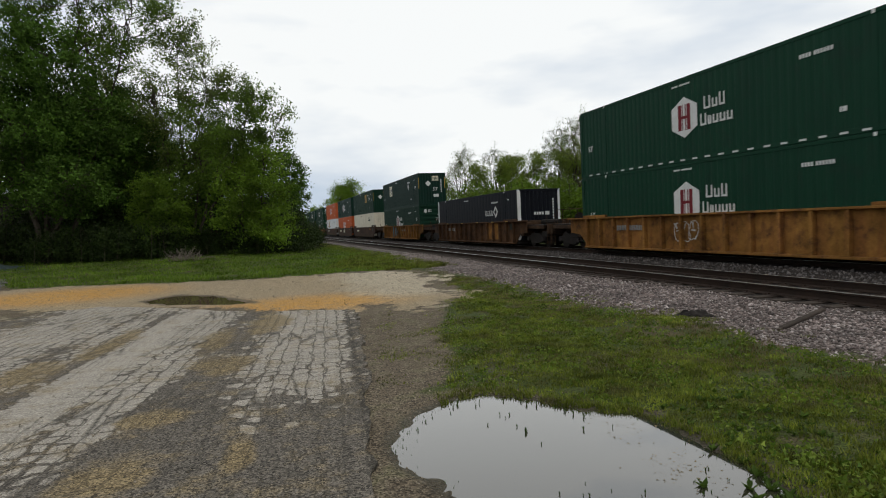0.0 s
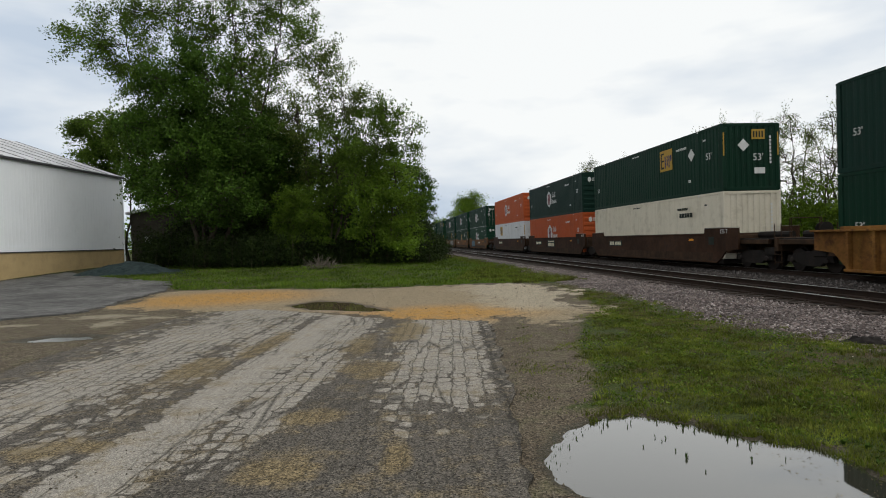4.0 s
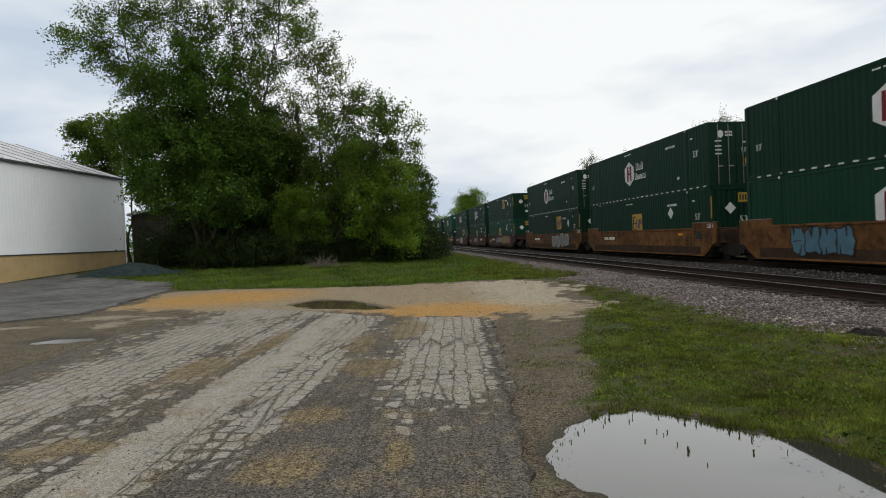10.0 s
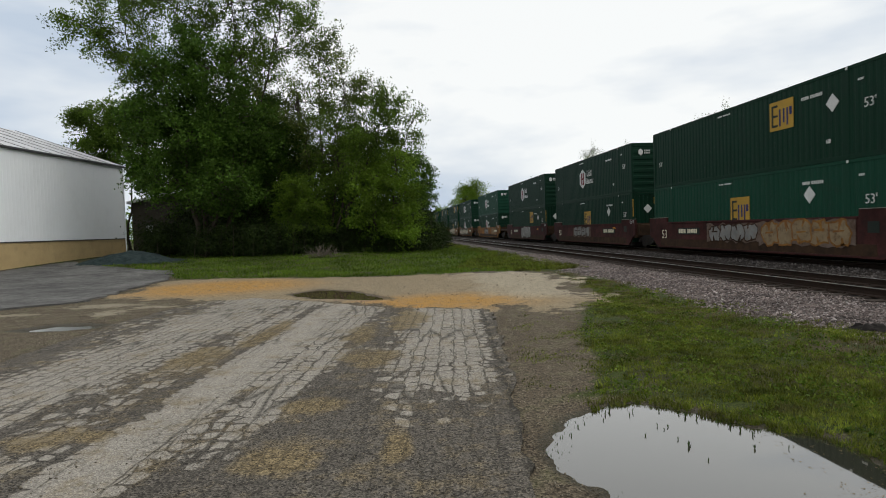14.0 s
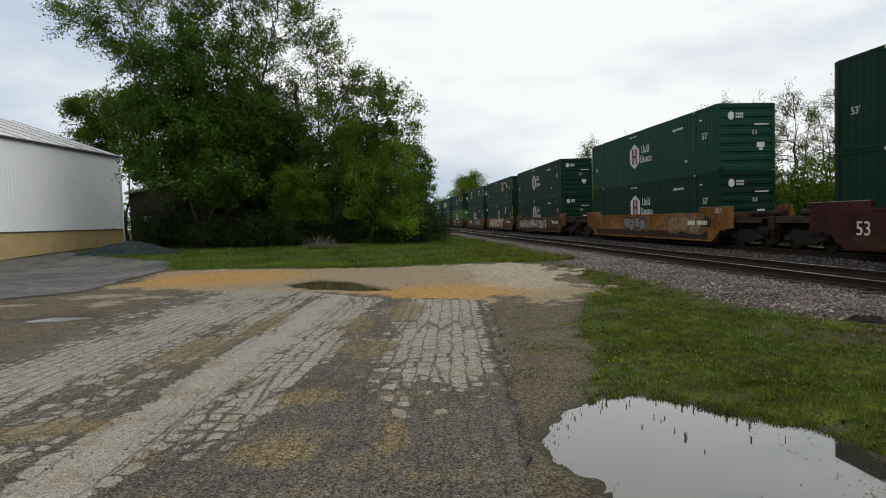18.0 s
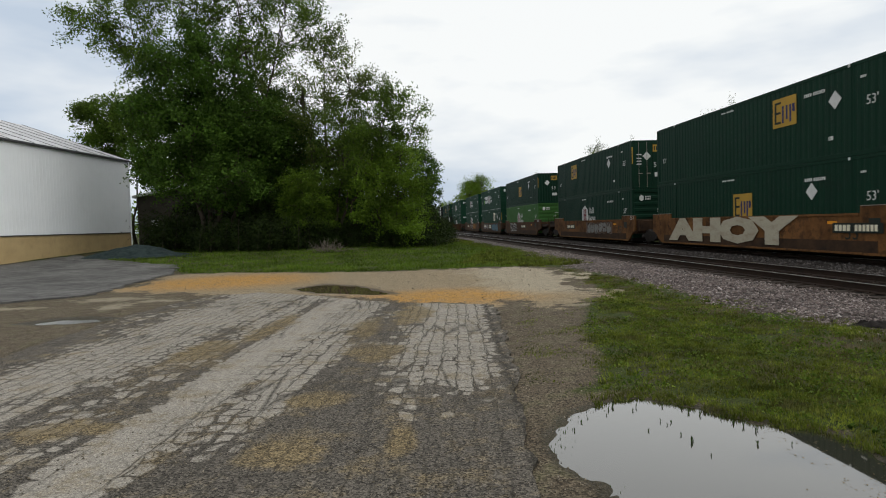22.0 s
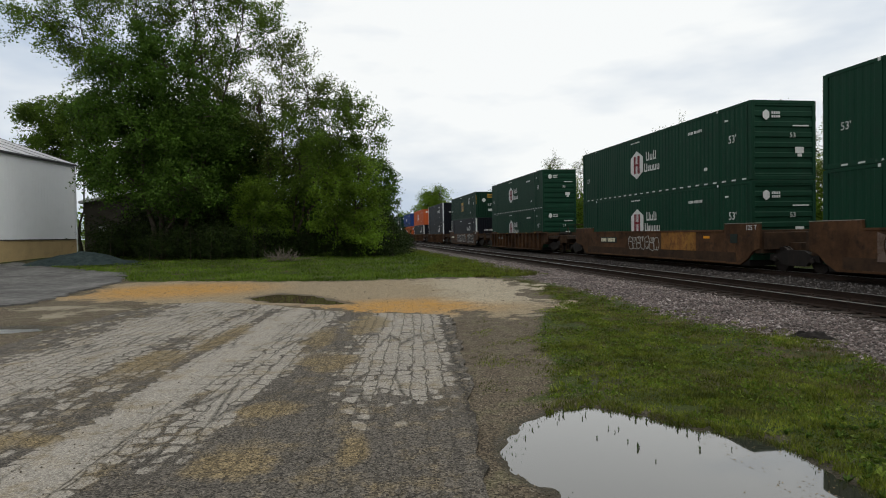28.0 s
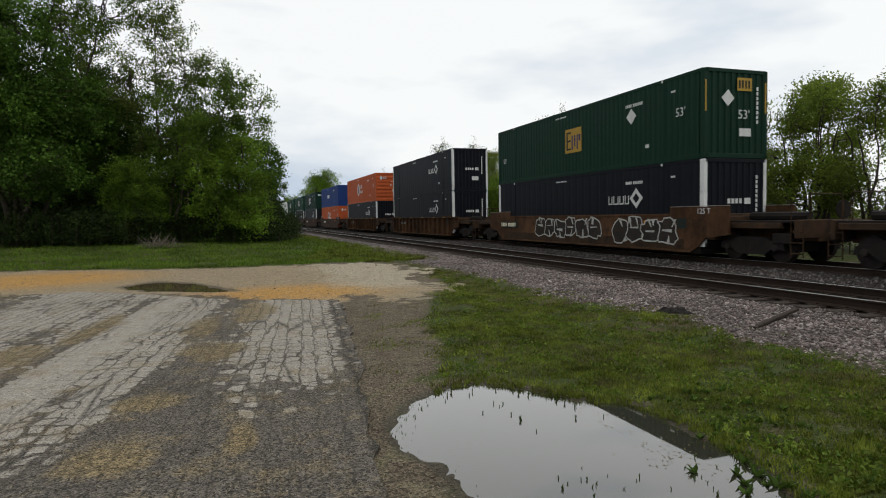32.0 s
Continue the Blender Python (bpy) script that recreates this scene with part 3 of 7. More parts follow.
for name, poly, level, text in (("puddle", POND, -0.022, "large still rain puddle mirroring the sky"),
                                ("puddle", TAN_POND, -0.016, "shallow brown puddle on the tan gravel"),
                                ("puddle", SIDE_POND, -0.027, "thin rain puddle beside the asphalt"),
                                ("puddle", SMALL_POND, -0.026, "tiny rain puddle in the grass")):
    cx, cy = np.mean(poly, 0)
    ring = [(cx + (x - cx) * 1.16, cy + (y - cy) * 1.16) for x, y in poly]
    ob = mesh_object(name, [(x, y, level) for x, y in ring], [tuple(range(len(ring)))], MUDDY if poly is TAN_POND else WATER)
    tagged(ob, text, "puddle", kind="structure")


# ---- asphalt ----
def ragged(poly, spacing, amount, seed):
    out = []
    for (ax, ay), (bx, by) in zip(poly, poly[1:] + poly[:1]):
        length = math.hypot(bx - ax, by - ay)
        n = max(1, int(length / spacing))
        for i in range(n):
            x, y = ax + (bx - ax) * i / n, ay + (by - ay) * i / n
            w = amount * float(wavy(x, y, 0.55, seed)) + 0.5 * amount * float(wavy(x, y, 0.17, seed + 2))
            out.append((x + w * (by - ay) / length, y - w * (bx - ax) / length))
    return out


def sheet(name, poly, lift, material, cell):
    """A thin slab with a ragged outline, draped on the ground, with a broken edge."""
    bm = bmesh.new()
    ring = [bm.verts.new((x, y, 0)) for x, y in poly]
    edges = [bm.edges.new((ring[i], ring[(i + 1) % len(ring)])) for i in range(len(ring))]
    bmesh.ops.triangle_fill(bm, edges=edges, use_beauty=True, normal=(0, 0, 1))
    xs, ys = [v.co.x for v in bm.verts], [v.co.y for v in bm.verts]
    for lo, hi, normal in ((min(xs), max(xs), (1, 0, 0)), (min(ys), max(ys), (0, 1, 0))):
        for w in np.arange(lo + cell, hi, cell):
            bmesh.ops.bisect_plane(bm, geom=bm.verts[:] + bm.edges[:] + bm.faces[:], plane_co=Vector(normal) * float(w), plane_no=normal)
    if sum(f.normal.z for f in bm.faces) < 0:
        bmesh.ops.reverse_faces(bm, faces=bm.faces[:])
    co = np.array([v.co[:2] for v in bm.verts])
    h = ground_height(co[:, 0], co[:, 1]) + lift + 0.006 * wavy(co[:, 0], co[:, 1], 0.9, 5)
    for v, z in zip(bm.verts, h):
        v.co.z = float(z)
    rim = [e for e in bm.edges if e.is_boundary]
    made = bmesh.ops.extrude_edge_only(bm, edges=rim)["geom"]
    for v in made:
        if isinstance(v, bmesh.types.BMVert):
            v.co.z -= lift + 0.03
    me = bpy.data.meshes.new(name)
    bm.to_mesh(me)
    bm.free()
    me.materials.append(material)
    return new(name, me)


def asphalt_material(name, old=True):
    m, n, l, b = nodes_of(name)
    co = coords(n)
    turn = n.new("ShaderNodeMapping")
    turn.inputs["Rotation"].default_value = (0, 0, radians(6.5))
    l.new(co, turn.inputs[0])
    p = turn.outputs[0]
    sep = n.new("ShaderNodeSeparateXYZ")
    l.new(p, sep.inputs[0])
    n1, n2, n3, n4 = (noise_tex(n, l, p, s, 6, 0.65) for s in (0.45, 2.2, 14.0, 80.0))
    stretch = n.new("ShaderNodeMapping")
    stretch.inputs["Scale"].default_value = (1.0, 0.22, 1.0)
    l.new(p, stretch.inputs[0])
    lane = noise_tex(n, l, stretch.outputs[0], 0.9, 3, 0.5)
    lane2 = noise_tex(n, l, stretch.outputs[0], 3.2, 4, 0.6)
    warp = n.new("ShaderNodeVectorMath")
    warp.operation = "MULTIPLY_ADD"
    nz = n.new("ShaderNodeTexNoise")
    nz.inputs["Scale"].default_value = 3.0
    l.new(p, nz.inputs["Vector"])
    l.new(nz.outputs["Color"], warp.inputs[0])
    warp.inputs[1].default_value = (0.10, 0.30, 0)
    l.new(p, warp.inputs[2])

    def cells(sx, sy, feature, even=0.6):
        mp = n.new("ShaderNodeMapping")
        mp.inputs["Scale"].default_value = (sx, sy, 1)
        l.new(warp.outputs[0], mp.inputs[0])
        v = n.new("ShaderNodeTexVoronoi")
        v.feature, v.voronoi_dimensions = feature, "2D"
        v.inputs["Scale"].default_value, v.inputs["Randomness"].default_value = 1.0, even
        l.new(mp.outputs[0], v.inputs["Vector"])
        return v.outputs["Color" if feature == "F1" else "Distance"]

    block_tone = red(n, l, cells(5.4, 4.2, "F1", 0.62))
    dark = mixc(n, l, n2, (0.060, 0.053, 0.045), (0.108, 0.096, 0.080))
    pale = mixc(n, l, n2, (0.200, 0.182, 0.156), (0.300, 0.276, 0.240))
    brown = mixc(n, l, n3, (0.118, 0.086, 0.042), (0.190, 0.148, 0.082))
    if old:
        # bleached wheel lanes along the road
        band = 0.0
        for centre, half, gain in ((-2.76, 0.40, 1.08), (-5.0, 0.92, 0.86), (-0.24, 0.72, 0.78), (-3.65, 0.30, 0.50), (-2.08, 0.38, 0.74)):
            off = calc(n, l, "ABSOLUTE", calc(n, l, "SUBTRACT", sep.outputs[0], centre))
            w = calc(n, l, "MULTIPLY", calc(n, l, "DIVIDE", calc(n, l, "SUBTRACT", half * 1.3, off), half * 0.75, clamp=True), gain)
            if centre > -2.5:
                w = calc(n, l, "MULTIPLY", w, calc(n, l, "MULTIPLY_ADD", sep.outputs[1], 0.42 if centre > -1 else 0.5, -2.15 if centre > -1 else -1.9, clamp=True))
            band = calc(n, l, "MAXIMUM", band, w)
        far = calc(n, l, "MULTIPLY_ADD", sep.outputs[1], 0.040, -0.42)
        f = calc(n, l, "ADD", calc(n, l, "MULTIPLY", band, 1.15), far)
        f = calc(n, l, "ADD", f, calc(n, l, "MULTIPLY", calc(n, l, "SUBTRACT", lane2, 0.5), 1.3))
        f = calc(n, l, "ADD", f, calc(n, l, "MULTIPLY", calc(n, l, "SUBTRACT", n2, 0.5), 1.0))
        f = calc(n, l, "ADD", f, calc(n, l, "MULTIPLY", calc(n, l, "SUBTRACT", block_tone, 0.5), 0.55))
        # dark joints eat into the bleached crust
        joint = ramp(n, l, cells(5.4, 4.2, "DISTANCE_TO_EDGE", 0.62), [(0.02, (1, 1, 1)), (0.22, (0, 0, 0))])
        f = calc(n, l, "SUBTRACT", f, calc(n, l, "MULTIPLY", joint, calc(n, l, "MULTIPLY_ADD", noise_tex(n, l, p, 0.6, 2), 1.3, -0.22)))
        # the inner wheel lane is worn smooth and uncracked
        whole = calc(n, l, "SUBTRACT", 1.0, calc(n, l, "DIVIDE", calc(n, l, "ABSOLUTE", calc(n, l, "ADD", calc(n, l, "SUBTRACT", sep.outputs[0], -2.80), calc(n, l, "MULTIPLY", calc(n, l, "SUBTRACT", n1, 0.5), 1.6))), 0.36), clamp=True)
        f = calc(n, l, "ADD", f, calc(n, l, "MULTIPLY", whole, 0.45))
        pale_f = ramp(n, l, f, [(0.16, (0, 0, 0)), (0.34, (1, 1, 1))])
        col = mixc(n, l, pale_f, dark, pale)
        bf = calc(n, l, "ADD", n1, calc(n, l, "MULTIPLY", calc(n, l, "SUBTRACT", n3, 0.5), 0.35))
        bf = calc(n, l, "SUBTRACT", bf, calc(n, l, "MULTIPLY", pale_f, 0.06))
        # sandy brown patches where the surface has worn through
        ragged_edge = calc(n, l, "ADD", calc(n, l, "MULTIPLY", calc(n, l, "SUBTRACT", n2, 0.5), 4.2), calc(n, l, "MULTIPLY", calc(n, l, "SUBTRACT", n3, 0.5), 1.4))
        worn = 0.0
        for cx, cy, rx, ry in ((-3.75, 8.9, 0.40, 0.95), (-3.7, 5.45, 0.36, 0.36), (-3.3, 5.45, 0.24, 0.18), (-1.42, 4.75, 0.36, 0.36), (-0.52, 5.0, 0.13, 0.40), (-1.2, 8.6, 0.42, 0.6), (-1.45, 6.3, 0.36, 0.32),
                               (-1.65, 10.6, 0.28, 1.2), (-0.95, 12.2, 0.4, 1.4), (-3.35, 10.9, 0.26, 1.5), (-4.4, 3.6, 0.6, 0.6)):
            ex = calc(n, l, "POWER", calc(n, l, "ABSOLUTE", calc(n, l, "DIVIDE", calc(n, l, "SUBTRACT", sep.outputs[0], cx), rx)), 2.0)
            ey = calc(n, l, "POWER", calc(n, l, "ABSOLUTE", calc(n, l, "DIVIDE", calc(n, l, "SUBTRACT", sep.outputs[1], cy), ry)), 2.0)
            worn = calc(n, l, "MAXIMUM", worn, calc(n, l, "SUBTRACT", 1.35, calc(n, l, "ADD", ex, ey)))
        worn = ramp(n, l, calc(n, l, "ADD", worn, ragged_edge), [(0.0, (0, 0, 0)), (1.0, (1, 1, 1))])
        brown_f = calc(n, l, "MAXIMUM", calc(n, l, "MULTIPLY", worn, 0.85), calc(n, l, "MULTIPLY", ramp(n, l, bf, [(0.55, (0, 0, 0)), (0.62, (1, 1, 1))]), 0.5))
        col = mixc(n, l, brown_f, col, brown)
    else:
        col = mixc(n, l, ramp(n, l, calc(n, l, "MULTIPLY_ADD", n2, 0.45, calc(n, l, "MULTIPLY", noise_tex(n, l, p, 0.35, 6, 0.7), 0.55)), [(0.40, (0, 0, 0)), (0.60, (1, 1, 1))]), (0.056, 0.055, 0.054), (0.152, 0.148, 0.142))
        brown_f, pale_f = n2, n1
    # aggregate
    pale_chip = calc(n, l, "MULTIPLY", pale_f, 0.28 if old else 0.0)
    chip = n.new("ShaderNodeTexVoronoi")
    chip.inputs["Scale"].default_value = 70
    l.new(p, chip.inputs["Vector"])
    col = shade(n, l, col, red(n, l, chip.outputs["Color"]), calc(n, l, "ADD", calc(n, l, "MULTIPLY", pale_chip, 1.8), 0.22) if old else 0.8, calc(n, l, "SUBTRACT", 1.85, calc(n, l, "MULTIPLY", pale_chip, 1.9)) if old else 1.2)
    col = shade(n, l, col, n4, 0.45, 1.6, 0.3, 0.7)
    # cracks: small blocks in the lanes, finer alligator cracking elsewhere, long seams along the drive
    total = None
    for sx, sy, width, lo, hi, where in ((5.4, 4.2, 0.09, 0.36, 0.54, noise_tex(n, l, p, 0.8, 3)), (13.0, 8.0, 0.09, 0.48, 0.62, n1), (5.4, 0.26, 0.075, 0.0, 0.1, n2)):
        c = ramp(n, l, cells(sx, sy, "DISTANCE_TO_EDGE", 0.62 if 1 < sy < 6 else 0.95 if sy > 1 else 0.5), [(0.0, (1, 1, 1)), (width, (0, 0, 0))])
        c = calc(n, l, "MULTIPLY", c, ramp(n, l, where, [(lo, (0, 0, 0)), (hi, (1, 1, 1))]))
        total = c if total is None else calc(n, l, "MAXIMUM", total, c)
    crack = calc(n, l, "MULTIPLY", total, calc(n, l, "MULTIPLY_ADD", pale_f, 0.40, 0.60) if old else 0.35)
    if old:
        # the long crack beside the outer wheel lane
        seam = calc(n, l, "ABSOLUTE", calc(n, l, "ADD", calc(n, l, "SUBTRACT", sep.outputs[0], 0.50), calc(n, l, "MULTIPLY", calc(n, l, "SUBTRACT", n2, 0.5), 0.5)))
        crack = calc(n, l, "MAXIMUM", crack, ramp(n, l, seam, [(0.012, (0.9, 0.9, 0.9)), (0.05, (0, 0, 0))]))
    if old:
        crack = calc(n, l, "MULTIPLY", crack, calc(n, l, "SUBTRACT", 1.0, calc(n, l, "MULTIPLY", whole, 1.3), clamp=True))
    crack = calc(n, l, "MULTIPLY", crack, ramp(n, l, n3, [(0.35, (0.45, 0.45, 0.45)), (0.6, (1, 1, 1))]))
    col = mixc(n, l, crack, col, (0.022, 0.020, 0.016))
    l.new(col, b.inputs["Base Color"])
    b.inputs["Roughness"].default_value = 0.82
    h = calc(n, l, "SUBTRACT", calc(n, l, "MULTIPLY", chip.outputs["Distance"], 0.5), calc(n, l, "MULTIPLY", crack, 1.5))
    h = calc(n, l, "ADD", h, calc(n, l, "MULTIPLY", n3, 0.5))
    bump(n, l, b, h, 0.6, 0.012)
    return m


road = sheet("road", ragged(ROAD, 0.12, 0.07, 1), 0.030, asphalt_material("cracked_old_asphalt"), 0.5)
tagged(road, "worn cracked asphalt drive with bleached wheel lanes", "road", kind="structure")
lot = sheet("pavement", ragged(LOT, 0.2, 0.24, 4), 0.045, asphalt_material("smooth_grey_asphalt", False), 1.0)
tagged(lot, "smooth grey asphalt apron beside the white building", "pavement", kind="structure")

# ---- ballast and tracks ----
Y0, Y1 = -60.0, 420.0


def ballast_height(x, y):
    lift = 0.05 + 0.03 * wavy(x, y, 1.1, 7)
    return np.where(x < NEAR_X, -0.06 + 0.085 * smooth(5.6, 8.4, x) + lift * smooth(5.8, 6.6, x) * 0.4, 0.045 + 0.03 * smooth(11.4, 12.4, x) + lift * 0.25) - 0.35 * smooth(18.2, 20.5, x)


bx = steps((5.3, 9.4, 0.12), (9.4, 21, 0.4))
by = steps((Y0, 2, 4), (2, 30, 0.16), (30, 60, 0.5), (60, Y1, 6))
BX, BY = np.meshgrid(bx, by)
BX = BX + 0.35 * wavy(BY, BX * 0, 2.3, 2) * smooth(6.6, 5.3, BX)
bi = np.arange(BX.size).reshape(BX.shape)
bq = np.stack([bi[:-1, :-1], bi[:-1, 1:], bi[1:, 1:], bi[1:, :-1]], -1).reshape(-1, 4)


def ballast_material():
    m, n, l, b = nodes_of("crushed_pink_grey_ballast")
    co = coords(n)
    v = n.new("ShaderNodeTexVoronoi")
    v.inputs["Scale"].default_value = 17
    l.new(co, v.inputs["Vector"])
    col = ramp(n, l, red(n, l, v.outputs["Color"]), [(0.0, (0.050, 0.041, 0.037)), (0.6, (0.13, 0.110, 0.102)), (1.0, (0.28, 0.245, 0.23))])
    e = n.new("ShaderNodeTexVoronoi")
    e.feature, e.inputs["Scale"].default_value = "DISTANCE_TO_EDGE", 17
    l.new(co, e.inputs["Vector"])
    col = mixc(n, l, ramp(n, l, e.outputs["Distance"], [(0.0, (1, 1, 1)), (0.12, (0, 0, 0))]), col, (0.045, 0.036, 0.034))
    big = noise_tex(n, l, co, 0.8, 4)
    col = shade(n, l, col, big, 0.55, 1.35, 0.3, 0.7)
    sep = n.new("ShaderNodeSeparateXYZ")
    l.new(co, sep.inputs[0])
    # soil washed in along the grass
    foot = calc(n, l, "ADD", calc(n, l, "MULTIPLY", sep.outputs[0], -0.7), calc(n, l, "MULTIPLY", noise_tex(n, l, co, 1.3, 5, 0.7), 2.2))
    col = mixc(n, l, ramp(n, l, calc(n, l, "ADD", foot, 4.2), [(0.45, (0, 0, 0)), (0.85, (0.85, 0.85, 0.85))]), col, mixc(n, l, big, (0.055, 0.043, 0.028), (0.085, 0.066, 0.046)))
    # rust and oil from passing trains, with painted-in train shade, between and beside the rails
    grime_and_shade = ramp(n, l, calc(n, l, "ADD", calc(n, l, "MULTIPLY", sep.outputs[0], 0.1), calc(n, l, "MULTIPLY", big, 0.12)), [(0.98, (0, 0, 0)), (1.03, (1, 1, 1))])
    col = mixc(n, l, calc(n, l, "MULTIPLY", grime_and_shade, 0.88), col, (0.026, 0.021, 0.018))
    l.new(col, b.inputs["Base Color"])
    b.inputs["Roughness"].default_value = 0.9
    bump(n, l, b, e.outputs["Distance"], 1.0, 0.05)
    return m


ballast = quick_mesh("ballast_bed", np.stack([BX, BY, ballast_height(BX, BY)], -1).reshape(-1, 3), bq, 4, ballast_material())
ballast.data.polygons.foreach_set("use_smooth", np.ones(len(bq), bool))
tagged(ballast, "sloping bed of crushed pinkish grey ballast", "ballast", kind="structure")

OCTA = np.array([(1, 0, 0), (-1, 0, 0), (0, 1, 0), (0, -1, 0), (0, 0, 1), (0, 0, -1)], float)
OCTA_F = np.array([(0, 2, 4), (2, 1, 4), (1, 3, 4), (3, 0, 4), (2, 0, 5), (1, 2, 5), (3, 1, 5), (0, 3, 5)])


def stones(rng, x, y, z, size, flat=1.0):
    """Angular stones as triangles: vertices and faces."""
    n = len(x)
    v = OCTA[None] * rng.uniform(0.55, 1.25, (n, 6, 1)) + rng.normal(0, 0.18, (n, 6, 3))
    v *= (size[:, None] * rng.uniform(0.6, 1.3, (n, 3)) * np.array([1, 1, flat]))[:, None]
    a, b = rng.uniform(0, 6.28, n), rng.uniform(-0.6, 0.6, n)
    ca, sa, cb, sb = np.cos(a)[:, None], np.sin(a)[:, None], np.cos(b)[:, None], np.sin(b)[:, None]
    vx, vy, vz = v[..., 0], v[..., 1], v[..., 2]
    vy, vz = cb * vy - sb * vz, sb * vy + cb * vz
    vx, vy = ca * vx - sa * vy, sa * vx + ca * vy
    out = np.stack([vx + x[:, None], vy + y[:, None], vz + z[:, None]], -1).reshape(-1, 3)
    return out, (OCTA_F[None] + 6 * np.arange(n)[:, None, None]).reshape(-1, 3)


rng = np.random.default_rng(5)
n = 44000
sy = 3.0 + 34 * rng.uniform(0, 1, n) ** 1.8
sx = rng.uniform(5.75, 9.55, n) + 0.3 * wavy(sy, sy * 0, 2.3, 2)
keep = rng.uniform(0, 1, n) < smooth(5.5, 6.6, sx) + 0.05
sx, sy = sx[keep], sy[keep]
sv, sf = stones(rng, sx, sy, ballast_height(sx, sy) + 0.004, rng.uniform(0.014, 0.042, len(sx)), 0.62)
tagged(quick_mesh("ballast_stones", sv, sf, 3, STONE), "loose angular pinkish grey ballast stones", "gravel", kind="stuff")
n = 5000
sy = 5.0 + 60 * rng.uniform(0, 1, n) ** 1.5
sx = rng.uniform(11.6, 14.6, n)
sv, sf = stones(rng, sx, sy, ballast_height(sx, sy) + 0.01, rng.uniform(0.025, 0.06, n))
tagged(quick_mesh("ballast_stones", sv, sf, 3, SHADED_DUSTY_STONE), "dusty ballast stones between the tracks, darkened for the train's shade", "gravel", kind="stuff")


n = 30000
sy = 2.6 + 9.5 * rng.uniform(0, 1, n) ** 1.6
sx = rng.uniform(-6.2, 3.4, n)
on_road = inside(ROAD, sx, sy)
keep = (inside(POND, sx, sy) < -0.02) & (inside(GRASS, sx, sy) < 0.25) & ((on_road < 0.1) | (rng.uniform(0, 1, n) < 0.16 + 0.5 * (wavy(sx, sy, 1.3, 6) > 0.25)))
sx, sy, on_road = sx[keep], sy[keep], on_road[keep]
sv, sf = stones(rng, sx, sy, ground_height(sx, sy) + np.where(on_road > 0, 0.031, 0.001), rng.uniform(0.004, 0.011, len(sx)))
tagged(quick_mesh("pebbles", sv, sf, 3, PEBBLE), "small loose brown and grey pebbles", "gravel", kind="stuff")
n = 5000
sy, sx = rng.uniform(13.5, 26, n), rng.uniform(-8, 6, n)
keep = (tan_depth(sx, sy) > -0.2) & (inside(TAN_POND, sx, sy) < 0)
sx, sy = sx[keep], sy[keep]
sv, sf = stones(rng, sx, sy, ground_height(sx, sy), rng.uniform(0.006, 0.02, len(sx)) * np.where(rng.uniform(0, 1, len(sx)) < 0.03, 2.2, 1.0))
tagged(quick_mesh("pebbles", sv, sf, 3, PEBBLE), "scattered stones on the tan gravel", "gravel", kind="stuff")


def track(mid, label, shiny):
    base = empty("railway_track", pose(mid, 0, 0))
    tagged(base, label, "railway track", kind="structure")
    for side in (-1, 1):
        c = side * 0.7535
        outline = [(c - 0.075, RAIL - 0.175), (c + 0.075, RAIL - 0.175), (c + 0.07, RAIL - 0.16), (c + 0.012, RAIL - 0.135), (c + 0.011, RAIL - 0.045),
                   (c + 0.036, RAIL - 0.034), (c + 0.036, RAIL - 0.006), (c - 0.036, RAIL - 0.006), (c - 0.036, RAIL - 0.034), (c - 0.011, RAIL - 0.045), (c - 0.012, RAIL - 0.135), (c - 0.07, RAIL - 0.16)]
        r = Build().prism(outline, "y", Y0, Y1).done("rail", RAIL_RUST, base)
        Build().box(c - 0.028, Y0, RAIL - 0.006, c + 0.028, Y1, RAIL).done("rail_head", BRIGHT_STEEL, r, "bright worn running surface")
    return base


near_track = track(NEAR_X, "empty straight railway track with worn steel rails", True)
far_track = track(FAR_X, "straight railway track under the passing train", True)
tie_mesh = Build().box(-1.3, -0.115, RAIL - 0.36, 1.3, 0.115, RAIL - 0.178, 0.012).done("sleeper", TIE_WOOD, near_track)
tie_mesh.location = (0, -4, 0)
plate_mesh = Build().box(-0.18, -0.1, 0, 0.18, 0.1, 0.014).box(0.085, -0.06, 0.014, 0.11, -0.03, 0.04).box(-0.11, 0.03, 0.014, -0.085, 0.06, 0.04)
plate_mesh = plate_mesh.done("tie_plate", RAIL_RUST, tie_mesh)
plate_mesh.location = (-0.7535, 0, RAIL - 0.182)
for base, ys in ((near_track, np.arange(-3.45, 110, 0.55)), (far_track, np.arange(4, 60, 0.55))):
    for y in ys:
        o = new("sleeper", tie_mesh.data)
        o.parent, o.location = base, (random.uniform(-0.03, 0.03), float(y), random.uniform(-0.008, 0.004))
        o.rotation_euler = (0, 0, random.uniform(-0.012, 0.012))
        if base is near_track and 3 < y < 30:
            for c in (-0.7535, 0.7535):
                q = new("tie_plate", plate_mesh.data)
                q.parent, q.location = o, (c, 0, RAIL - 0.182)


# ---- the train ----
LONG, WIDE, TALL = 16.15, 2.59, 2.896


def corrugated(axis_len, height, pitch, deep, crest=0.28):
    """Outline (along, depth) of a wall of trapezoid waves."""
    pts, w, n = [], axis_len, max(1, round(axis_len / pitch))
    p = w / n
    for i in range(n):
        a = i * p
        pts += [(a, 0), (a + p * (0.5 - crest / 2) - p * 0.1, 0), (a + p * (0.5 - crest / 2), deep), (a + p * (0.5 + crest / 2), deep), (a + p * (0.5 + crest / 2) + p * 0.1, 0)]
    return pts + [(w, 0)]


